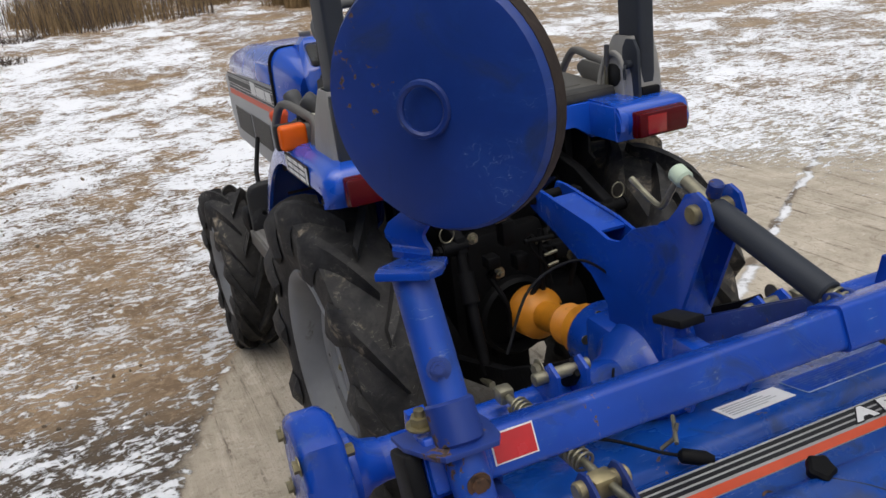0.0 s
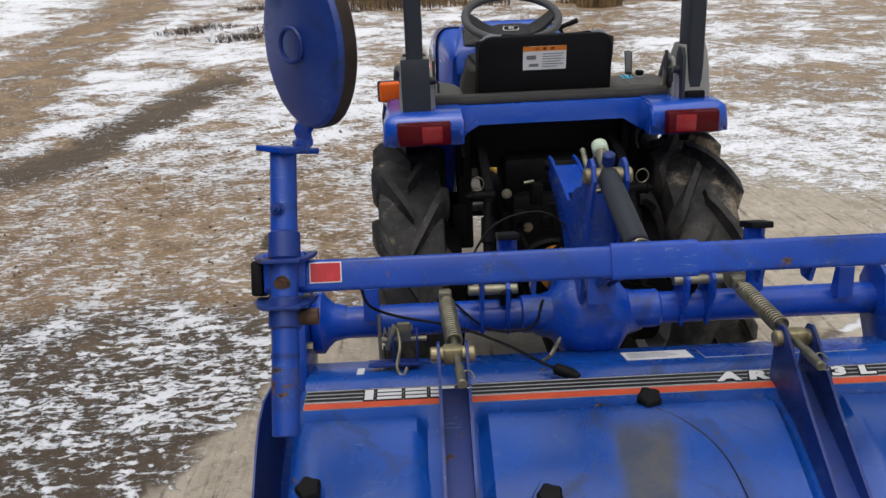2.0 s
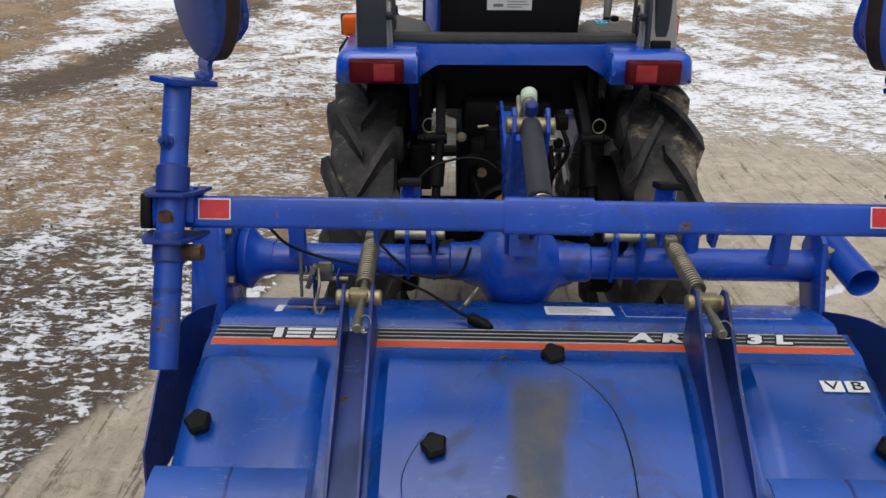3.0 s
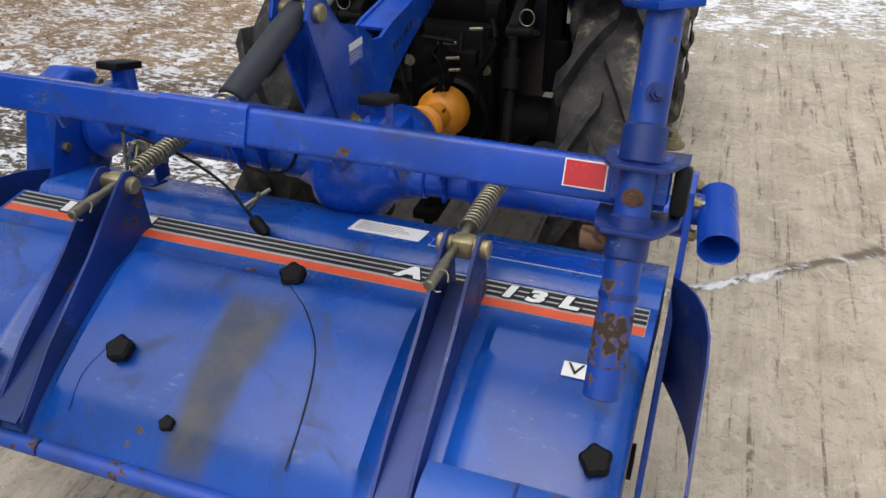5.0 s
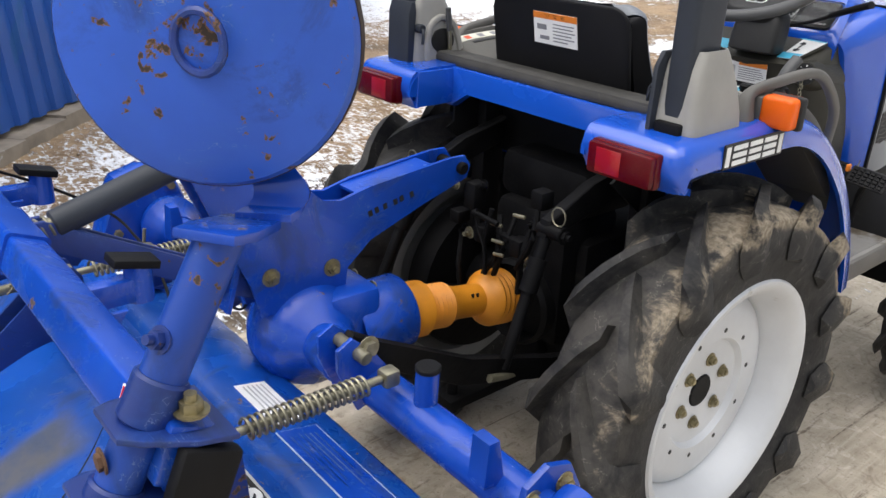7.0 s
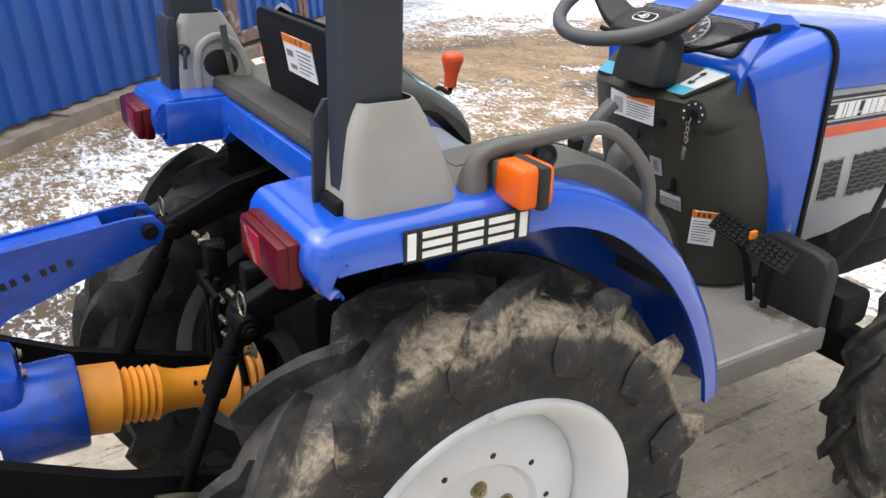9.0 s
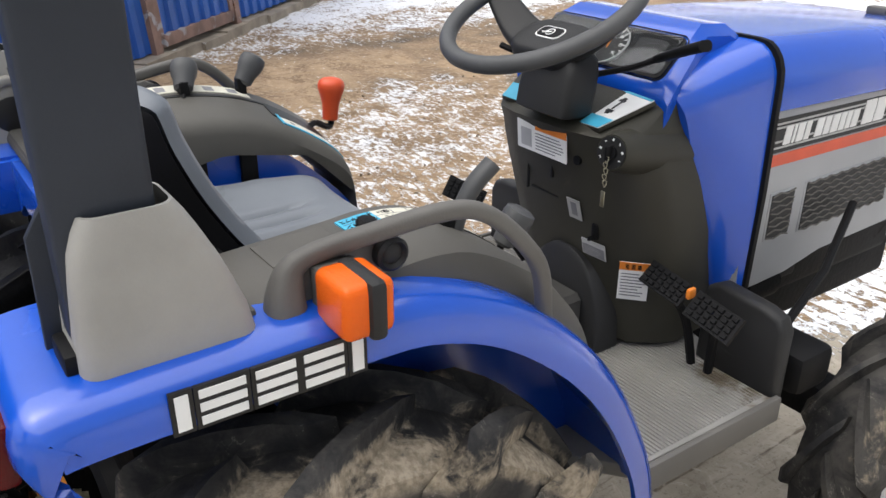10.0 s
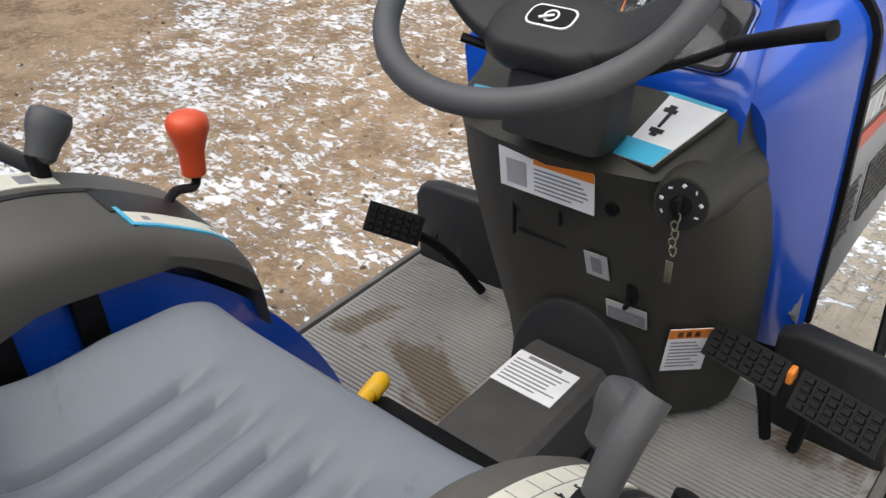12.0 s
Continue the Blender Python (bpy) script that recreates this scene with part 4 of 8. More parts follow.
def console(s):
    """Moulded side console on the mudguard beside the seat."""
    if s > 0:
        top = arc_profile([(-0.040, 1.112), (-0.025, 1.126), (0.05, 1.132), (0.13, 1.137), (0.19, 1.141), (0.25, 1.132), (0.32, 1.096), (0.385, 1.045), (0.435, 0.985), (0.462, 0.93), (0.468, 0.89)], 3)
        x0, x1, lean = 0.238, 0.428, (0.0, 0.0)
        foot = lambda y: max(0.87, 1.07 - max(0.0, y - 0.22) * 0.85)
    else:
        top = arc_profile([(-0.060, 1.120), (-0.040, 1.150), (0.06, 1.160), (0.16, 1.160), (0.25, 1.146), (0.33, 1.116), (0.395, 1.076), (0.434, 1.044), (0.452, 1.010), (0.458, 0.945)], 3)
        x0, x1, lean = 0.244, 0.428, (-0.017, 0.011)
        foot = lambda y: 1.040 + 0.030 * max(0.0, 1 - abs(y - 0.20) / 0.16) - max(0.0, y - 0.36) * 1.0
    rings = []
    for i, (y, z) in enumerate(top):
        zb = min(foot(y), z - 0.055)
        lo, hi = lean
        rings.append([Vector((s * x, y, zz)) for x, zz in ((x0 + 0.004, zb), (x0, z - 0.030 + lo), (x0 + 0.008, z - 0.012 + lo), (x0 + 0.026, z - 0.001 + lo), (x1 - 0.035, z + hi), (x1 - 0.010, z - 0.010 + hi), (x1, z - 0.034 + hi), (x1, zb))])
    bm = B()
    loft(bm, rings)
    c = part("side_console", bm, M_CONS, tractor, "taupe plastic side console with lever slots")

    def on_top(x, y, lift=0.0):
        k = min(1.0, max(0.0, (x - x0 - 0.026) / (x1 - x0 - 0.061)))
        lift += lean[0] + (lean[1] - lean[0]) * k
        for (a, za), (b, zb2) in zip(top, top[1:]):
            if min(a, b) <= y <= max(a, b):
                return Vector((s * x, y, za + (zb2 - za) * (y - a) / (b - a + 1e-9) + lift))
        return Vector((s * x, y, top[-1][1] + lift))

    def strip(name, xa, xb, ya, yb, mat, lift=0.0015, n=14, parent=c, label=""):
        bm = B()
        lo = [[on_top(xa, ya + (yb - ya) * k / n, lift + d) for d in (-0.004, 0)] for k in range(n + 1)]
        hi = [[on_top(xb, ya + (yb - ya) * k / n, lift + d) for d in (-0.004, 0)] for k in range(n + 1)]
        loft(bm, [[lo[k][0], hi[k][0], hi[k][1], lo[k][1]] for k in range(n + 1)])
        return part(name, bm, mat, parent, label)
    return c, on_top, strip


def knob_lever(base, tip, c, knob_mat, name, label, kind="round", boot=True, axis=None):
    base, tip = Vector(base), Vector(tip)
    d = (tip - base).normalized()
    bm = B()
    if axis:
        axis = Vector(axis).normalized()
        tube(bm, [base - Vector((0, 0, 0.02)), base + (tip - base) * 0.45 + Vector((0, 0, -0.012)), tip - axis * 0.055, tip], 0.0065, 8, 5)
    else:
        tube(bm, [base - d * 0.02, base + (tip - base) * 0.5, tip], 0.006, 8)
    lv = part(name, bm, M_BLACK, c, label)
    if boot:
        bm = B()
        box(bm, base + d * 0.012, (0.022, 0.018, 0.034), 0.004)
        part("lever_boot", bm, M_BLACK, lv)
    bm = B()
    L = 0.062 if kind == "round" else 0.075
    if kind == "round":
        prof = [(0.010, -0.024), (0.0150, -0.019), (0.0165, -0.004), (0.0205, 0.008), (0.0215, 0.020), (0.0195, 0.028), (0.013, 0.0315), (0.0, 0.032)]
    else:
        prof = [(0.0122, -0.042), (0.0140, -0.040), (0.0152, -0.010), (0.0200, 0.010), (0.0240, 0.024), (0.0245, 0.033), (0.0220, 0.041), (0.0150, 0.0465), (0.006, 0.0485), (0.0, 0.049)]
    lathe(bm, [(r * 1.15, h * (1.12 if kind == "round" else 0.98)) for r, h in prof], tip, axis or d, 20)
    part("knob", bm, knob_mat, lv)
    return lv


def seat():
    """A one-piece bucket: ribbed cushion that turns up into the backrest, with raised side rolls, on a black shell."""
    line = curve([(0, 0.358, 0.900), (0, 0.378, 0.940), (0, 0.370, 0.982), (0, 0.335, 1.000), (0, 0.27, 1.000), (0, 0.20, 0.998), (0, 0.140, 1.000), (0, 0.092, 1.008),
                  (0, 0.052, 1.034), (0, 0.023, 1.080), (0, -0.003, 1.15), (0, -0.027, 1.23), (0, -0.036, 1.275), (0, -0.045, 1.298), (0, -0.058, 1.306)], 7)
    n = len(line)
    us = [-1.0, -0.985, -0.95, -0.90, -0.83, -0.74, -0.64] + [-0.60 + 0.03 * k for k in range(41)] + [0.64, 0.74, 0.83, 0.90, 0.95, 0.985, 1.0]

    def half(k):
        t = k / (n - 1)
        w = 0.232
        if t < 0.24:
            w -= 0.055 * ((0.24 - t) / 0.24) ** 2.2
        if t > 0.5:
            w -= 0.030 * min(1, (t - 0.5) / 0.2)
        if t > 0.86:
            w -= 0.060 * ((t - 0.86) / 0.14) ** 2
        return w

    def surf(u, k):
        a, b = line[max(0, k - 1)], line[min(n - 1, k + 1)]
        t = (b - a).normalized()
        nrm = Vector((0, t.z, -t.y))
        if k < n * 0.16:
            if nrm.y < 0:
                nrm = -nrm
        elif nrm.z < 0 and k < n * 0.6:
            nrm = -nrm
        if k >= n * 0.6 and nrm.y < 0:
            nrm = -nrm
        f = k / (n - 1)
        au = abs(u)
        roll = (0.026 + 0.034 * math.exp(-((f - 0.60) / 0.13) ** 2)) * max(0.0, min(1.0, (au - 0.52) / 0.36)) ** 2 * min(1, max(0, (f - 0.12) / 0.2)) * min(1, max(0.15, (1.0 - f) / 0.12))
        edge = -0.022 * max(0.0, (au - 0.90) / 0.10) ** 2
        h = roll + edge
        if 0.25 < f < 0.56 and au < 0.70:
            m = min(1, (f - 0.25) / 0.05) * min(1, (0.56 - f) / 0.04)
            h += -m * sum(0.015 * math.exp(-((u - g) / 0.034) ** 2) for g in (-0.5, -0.3, -0.1, 0.1, 0.3, 0.5))
        p = line[k] + nrm * h
        return Vector((u * half(k), p.y, p.z))
    bm = B()
    g = [[bm.verts.new(surf(u, k)) for u in us] for k in range(n)]
    for k in range(n - 1):
        for i in range(len(us) - 1):
            bm.faces.new((g[k][i], g[k][i + 1], g[k + 1][i + 1], g[k + 1][i]))
    part("seat_pad", bm, M_SEAT, tractor, "grey ribbed vinyl bucket seat pad", sharp=70)
    # shell behind and below
    bm = B()
    rings = []
    for k in [q for q in range(8, n - 1, 2) if q / (n - 1) > 0.24] + [n - 1]:
        a, b = line[max(0, k - 1)], line[min(n - 1, k + 1)]
        t = (b - a).normalized()
        nrm = Vector((0, t.z, -t.y))
        if (k < n * 0.6 and nrm.z < 0) or (k >= n * 0.6 and nrm.y < 0):
            nrm = -nrm
        f = k / (n - 1)
        w = half(k) + 0.005
        front = (0.026 + 0.034 * math.exp(-((f - 0.60) / 0.13) ** 2)) * min(1, max(0, (f - 0.12) / 0.2)) * min(1, max(0.15, (1.0 - f) / 0.12)) - 0.027
        deep = 0.030 + 0.050 * max(0.0, 1 - max(0.0, f - 0.40) / 0.22)
        if f < 0.42:
            front, w = -0.020, w - 0.012
        q = line[k]
        rings.append([q + nrm * front + Vector((-w, 0, 0)), q - nrm * 0.024 + Vector((-w * 0.90, 0, 0)), q - nrm * 0.024 + Vector((w * 0.90, 0, 0)), q + nrm * front + Vector((w, 0, 0)),
                      q - nrm * deep + Vector((w * 0.93, 0, 0)), q - nrm * deep + Vector((-w * 0.93, 0, 0))])
    loft(bm, rings)
    sh = part("seat_shell", bm, M_SEATBK, tractor, "black seat shell", sharp=50)
    lean = Matrix.Translation((-0.005, -0.052, 1.183)) @ Euler((radians(10), 0, 0)).to_matrix().to_4x4()
    bm = B()
    prism(bm, rrect(0.398, 0.250, 0.040, 6), "z", 0, 0.010, 0.004, m=lean @ Euler((radians(90), 0, 0)).to_matrix().to_4x4())
    bk = part("seat_back_plate", bm, M_SEATBK, sh, "black backrest plate", sharp=50)
    r0 = lean.to_3x3()
    label_plate("warning_label", bk, lean @ Vector((-0.002, -0.0106, 0.058)), r0 @ Vector((1, 0, 0)), r0 @ Vector((0, 0, 1)), 0.128, 0.070, M_WHITE,
                [(0, 0.80, 1, 1, M_DECOR)] + lines(0.45, 0.08, 0.96, 0.72, 6, M_BARS) + [(0.28, 0.84, 0.36, 0.96, M_DECBLK), (0.46, 0.84, 0.54, 0.96, M_DECBLK), (0.64, 0.84, 0.72, 0.96, M_DECBLK),
                 (0.08, 0.45, 0.30, 0.62, M_BARS), (0.14, 0.14, 0.36, 0.26, M_BARS)], "white warning label with an orange band")


def floor_plate():
    for s in (-1, 1):
        bm = B()
        xo = 0.428 if s > 0 else 0.465
        gy = 0.950 if s > 0 else 0.975
        prism(bm, [(s * 0.10, 0.50), (s * 0.30, 0.50), (s * (xo - 0.005), 0.60), (s * xo, gy + 0.010), (s * 0.08, 1.05)], "z", 0.612, 0.640, 0.004)
        f = part("foot_plate", bm, M_FLOOR, tractor, "worn grey ribbed footboard")
        for k in range(44):
            y = 0.600 + k * 0.0086
            bm = B()
            loft(bm, [[Vector((x, y - 0.0022, 0.6398)), Vector((x, y + 0.0022, 0.6398)), Vector((x, y + 0.0012, 0.6432)), Vector((x, y - 0.0012, 0.6432))] for x in (s * 0.13, s * (xo - 0.013))])
            part("rib", bm, M_FLOOR, f)
        bm = B()
        prism(bm, [(s * xo, 0.60), (s * (xo + 0.013), 0.60), (s * (xo + 0.013), gy + 0.015), (s * xo, gy + 0.015)], "z", 0.590, 0.645, 0.004)
        part("skirt", bm, M_GREY, f)
        # upright guard at the front edge
        bm = B()
        prism(bm, [(s * 0.245, 0.64), (s * (xo + 0.001), 0.59), (s * (xo + 0.001), 0.775), (s * (xo - 0.013), 0.800), (s * (xo - 0.045), 0.810), (s * 0.280, 0.818), (s * 0.250, 0.80)], "y", gy, gy + 0.040, 0.012, 3)
        part("front_guard", bm, M_DKGREY, f, "dark grey plastic front splash guard")


def pedal(parent_name, corner, u, v, label, arm):
    u, v = Vector(u), Vector(v)
    n = u.cross(v).normalized()
    c = Vector(corner) + u / 2 + v / 2
    bm = B()
    loft(bm, [[c + n * h + u * (a * 0.5) + v * (b * 0.5) for a, b in ((-1, -1), (1, -1), (1, 1), (-1, 1))] for h in (-0.007, 0.0)])
    p = part(parent_name, bm, M_BLACK, tractor, label)
    for i in range(6):
        for j in range(4):
            bm = B()
            q = c + u * ((i + 0.5) / 6 - 0.5) * 0.92 + v * ((j + 0.5) / 4 - 0.5) * 0.88
            loft(bm, [[q + n * h + u * (a * 0.058 * k) + v * (b * 0.085 * k) for a, b in ((-1, -1), (1, -1), (1, 1), (-1, 1))] for h, k in ((0, 1), (0.004, 0.8))])
            part("stud", bm, M_BLACK, p)
    bm = B()
    tube(bm, [c - n * 0.006] + [Vector(a) for a in arm], 0.009, 8, 4)
    part("pedal_arm", bm, M_BLACK, p)
    return p


def dash():
    # moulded olive column: stations from the floor up; each a rounded outline
    rings = []
    st = ((0.655, 0.198, 0.836, 1.04, 0.19), (0.72, 0.204, 0.828, 1.04, 0.195), (0.80, 0.212, 0.810, 1.05, 0.20), (0.90, 0.219, 0.786, 1.05, 0.205), (1.00, 0.215, 0.755, 1.04, 0.200),
          (1.05, 0.208, 0.737, 1.03, 0.195), (1.08, 0.201, 0.727, 1.03, 0.190), (1.110, 0.192, 0.716, 1.02, 0.183), (1.122, 0.188, 0.735, 1.02, 0.180), (1.168, 0.180, 0.836, 1.02, 0.172))
    for z, hw, y0, y1, hb in st:
        r = []
        f = 1.0 if z < 1.09 else (0.75 if z < 1.12 else (0.55 if z < 1.13 else 0.30))
        for x, y in ((-hb, y1), (-hw, y0 + 0.11 * f), (-hw + 0.012, y0 + 0.075 * f), (-hw + 0.055, y0 + 0.022 * f), (-hw + 0.11, y0 + 0.004 * f), (0, y0), (hw - 0.11, y0 + 0.004 * f), (hw - 0.055, y0 + 0.022 * f), (hw - 0.012, y0 + 0.075 * f), (hw, y0 + 0.11 * f), (hb, y1)):
            r.append(Vector((x, y, z)))
        rings.append(r)
    bm = B()
    loft(bm, rings)
    col = part("dash_console", bm, M_OLIVE, tractor, "dark olive plastic steering console", sharp=34)

    def face(x, z):
        """A point on the driver's side of the console."""
        for a, b in zip(st, st[1:]):
            if a[0] <= z <= b[0]:
                k = (z - a[0]) / (b[0] - a[0])
                hw, y0 = a[1] + (b[1] - a[1]) * k, a[2] + (b[2] - a[2]) * k
                break
        pr = [(-hw, 0.11), (-hw + 0.012, 0.075), (-hw + 0.055, 0.022), (-hw + 0.11, 0.004), (0, 0), (hw - 0.11, 0.004), (hw - 0.055, 0.022), (hw - 0.012, 0.075), (hw, 0.11)]
        for (xa, ya), (xb, yb) in zip(pr, pr[1:]):
            if xa <= x <= xb:
                return Vector((x, y0 + ya + (yb - ya) * (x - xa) / (xb - xa), z))
        return Vector((x, y0, z))

    def frame_at(x, z, d=0.02):
        p = face(x, z)
        right = face(x + d, z) - face(x - d, z)
        up = face(x, z + d) - face(x, z - d)
        return p, right, up

    def sticker(name, x, z, w, h, mat, layers, label, lift=0.0035):
        p, r, u = frame_at(x, z, w * 0.35)
        n = r.cross(u).normalized()
        return label_plate(name, col, p + n * lift, r, u, w, h, mat, layers, label)
    sticker("warning_label", -0.002, 1.074, 0.140, 0.062, M_WHITE, [(0.38, 0.74, 1, 1, M_DECOR), (0.08, 0.12, 0.30, 0.70, M_DECGREY)] + lines(0.38, 0.08, 0.95, 0.68, 6, M_BARS), "white warning label with an orange band")
    sticker("warning_label", 0.163, 0.812, 0.058, 0.094, M_WHITE, [(0, 0.80, 1, 1, M_DECOR)] + [(0.2 * k + 0.2, 0.83, 0.2 * k + 0.32, 0.95, M_DECBLK) for k in range(3)] + lines(0.08, 0.08, 0.92, 0.74, 8, M_BARS), "white warning label with an orange band")
    sticker("small_plate", 0.052, 0.940, 0.034, 0.046, M_DECGREY, [(0.28, 0.2, 0.72, 0.85, M_BARS)], "small silver pictogram plate")
    sticker("type_plate", 0.090, 0.862, 0.060, 0.036, M_DECGREY, [(0.04, 0.06, 0.96, 0.70, M_BARS)] + lines(0.10, 0.12, 0.90, 0.64, 4, M_DECGREY, 0.3), "grey type plate")
    p, r, u = frame_at(-0.03, 0.99)
    for a, b, w, h in ((-0.045, 0.0, 0.003, 0.085), (-0.005, -0.043, 0.080, 0.003), (0.035, 0.02, 0.003, 0.03)):
        bm = B()
        box(bm, p + r.normalized() * a + u.normalized() * b, (w, 0.006, h))
        part("access_cover_seam", bm, M_DECBLK, col)
    # key switch on its boss
    p, r, u = Vector((0.173, 0.740, 1.093)), Vector((1, 0.18, 0)), Vector((0, 0.18, 1))
    n = r.cross(u).normalized()
    bm = B()
    lathe(bm, [(0.062, -0.17), (0.046, -0.07), (0.037, -0.012), (0.033, 0.004), (0.031, 0.010), (0.0, 0.011)], p, n, 24)
    boss = part("key_boss", bm, M_OLIVE, col)
    bm = B()
    lathe(bm, [(0.0285, 0.008), (0.0285, 0.0128), (0.0, 0.0129)], p, n, 24)
    dial = part("key_dial", bm, M_DECBLK, boss, "black ignition dial with white marks")
    for k in range(7):
        a = radians(-30 + k * 40)
        q = p + n * 0.0132 + r.normalized() * 0.0225 * math.cos(a) + u.normalized() * 0.0225 * math.sin(a)
        bm = B()
        box(bm, q, (0.0045, 0.0012, 0.0018 + 0.002 * (k % 2)), rot=(0, 40 * k, 0))
        part("dial_mark", bm, M_WHITE, dial)
    bm = B()
    box(bm, p + n * 0.020, (0.007, 0.018, 0.026), 0.003)
    cyl(bm, p + n * 0.008, p + n * 0.018, 0.012)
    part("key", bm, M_BLACK, boss)
    bm = B()
    q = p + n * 0.026
    for k in range(5):
        a = q + Vector((0.001 * (-1) ** k, 0, -0.012 - k * 0.011))
        tube(bm, [a + Vector((0.004 * math.cos(t), 0.002 * math.sin(t * 2), 0.0065 * math.sin(t))) for t in [2 * math.pi * i / 8 for i in range(8)]], 0.0011, 5, closed=True, up=(0, 1, 0))
    box(bm, q + Vector((-0.001, 0, -0.085)), (0.009, 0.002, 0.03), 0.0008)
    part("key_chain", bm, M_STEEL, boss)
    bm = B()
    pp = face(0.075, 1.055)
    lathe(bm, [(0.009, -0.003), (0.009, 0.003), (0.005, 0.004), (0, 0.003)], pp + Vector((0.012, -0.002, 0)), (0, -1, 0), 14)
    part("plug", bm, M_BLACK, col)
    bm = B()
    pp = face(0.10, 0.905)
    box(bm, pp + Vector((0, -0.003, 0)), (0.014, 0.012, 0.034), 0.003)
    box(bm, pp + Vector((0, -0.012, -0.012)), (0.006, 0.02, 0.008), 0.002)
    part("switch", bm, M_BLACK, col)
    # sloping shoulders with speed label
    for s in (1, -1):
        quad = [Vector((s * x, y, z)) for x, y, z in ((0.073, 0.744, 1.123), (0.134, 0.733, 1.128), (0.171, 0.829, 1.170), (0.062, 0.850, 1.168))]
        n = (quad[1] - quad[0]).cross(quad[3] - quad[0]).normalized() * s
        mid = sum(quad, Vector()) / 4

        def field(bm, x0, y0, x1, y1, h0, h1, grow=1.0):
            pts = []
            for a, b in ((x0, y0), (x1, y0), (x1, y1), (x0, y1)):
                lo, hi = quad[0].lerp(quad[1], a), quad[3].lerp(quad[2], a)
                q = lo.lerp(hi, b)
                pts.append(mid + (q - mid) * grow)
            loft(bm, [[q + n * h for q in pts] for h in (h0, h1)])
        bm = B()
        field(bm, 0, 0, 1, 1, -0.010, -0.0008, 1.02)
        bevel(bm, bm.edges[:], 0.002)
        sh = part("label_shoulder", bm, M_OLIVE, col)
        bm = B()
        field(bm, 0, 0, 1, 1, -0.001, 0.0008)
        sl = part("speed_label", bm, M_WHITE if s > 0 else M_OLIVE, sh, "white and cyan speed label" if s > 0 else "")
        lay = [(0, 0, 1, 0.27, M_DECCY), (0, 0.95, 1, 1, M_DECCY)] if s > 0 else [(0, 0, 1, 0.42, M_DECCY)]
        if s > 0:
            lay += [(0.47, 0.50, 0.52, 0.74, M_DECBLK), (0.38, 0.72, 0.56, 0.78, M_DECBLK), (0.42, 0.77, 0.52, 0.83, M_DECBLK), (0.40, 0.42, 0.62, 0.48, M_DECBLK), (0.45, 0.37, 0.56, 0.43, M_DECBLK)]
        for x0, y0, x1, y1, mm in lay:
            bm = B()
            field(bm, x0, y0, x1, y1, 0.0006, 0.0013)
            part("print", bm, mm, sl)
    # pod under the steering wheel: a tapered hood, wider towards the wheel
    rings = []
    for y0, y1, z, w in ((0.704, 0.760, 1.132, 0.132), (0.692, 0.772, 1.139, 0.140), (0.698, 0.780, 1.175, 0.140), (0.708, 0.785, 1.205, 0.138), (0.715, 0.785, 1.230, 0.132), (0.725, 0.780, 1.245, 0.10)):
        rings.append([Vector((0.016 + a, (y0 + y1) / 2 + b, z)) for a, b in rrect(w, y1 - y0, 0.018, 3)])
    bm = B()
    loft(bm, rings)
    part("column_pod", bm, M_DKGREY, col, sharp=50)
    # arched skirt over the gearbox
    bm = B()
    rings = []
    for y, k in ((0.786, 0.95), (0.793, 1.0), (0.845, 1.0)):
        rings.append([Vector((0.012 + 0.116 * k * math.cos(a), y, 0.64 + 0.205 * k * max(0.0, math.sin(a)) ** 0.8)) for a in [math.pi * i / 18 for i in range(19)]])
    loft(bm, rings)
    part("gearbox_shroud", bm, M_DKGREY, col, sharp=50)
    bm = B()
    rings = []
    for y, w, z in ((0.500, 0.132, 0.752), (0.512, 0.136, 0.760), (0.70, 0.136, 0.760), (0.78, 0.136, 0.760)):
        rings.append([Vector((a + 0.013, y, z + b)) for a, b in [(-w / 2, -0.15), (w / 2, -0.15), (w / 2, -0.012), (w / 2 - 0.012, 0), (-w / 2 + 0.012, 0), (-w / 2, -0.012)]])
    loft(bm, rings)
    # this lighter grey holds the sheen on the cover as well as its dust
    t = part("tunnel_cover", bm, M_DECK, tractor, "dusty grey transmission tunnel cover, lightened for sheen")
    label_plate("instruction_label", t, (0.003, 0.706, 0.7606), (1, 0, 0), (0, 1, 0), 0.102, 0.076, M_WHITE, lines(0.06, 0.08, 0.95, 0.80, 7, M_BARS) + [(0.2, 0.86, 0.75, 0.95, M_BARS)], "white instruction label")
    bm = B()
    tube(bm, [(-0.10, 0.40, 0.78), (-0.135, 0.50, 0.79), (-0.142, 0.545, 0.795)], 0.012, 10)
    lathe(bm, [(0.0125, 0), (0.014, 0.002), (0.014, 0.030), (0.010, 0.036), (0, 0.037)], (-0.136, 0.515, 0.790), (-0.15, 0.95, 0.1), 14)
    part("diff_lock_lever", bm, M_YELLOW, tractor, "yellow plastic lever grip")
    return col


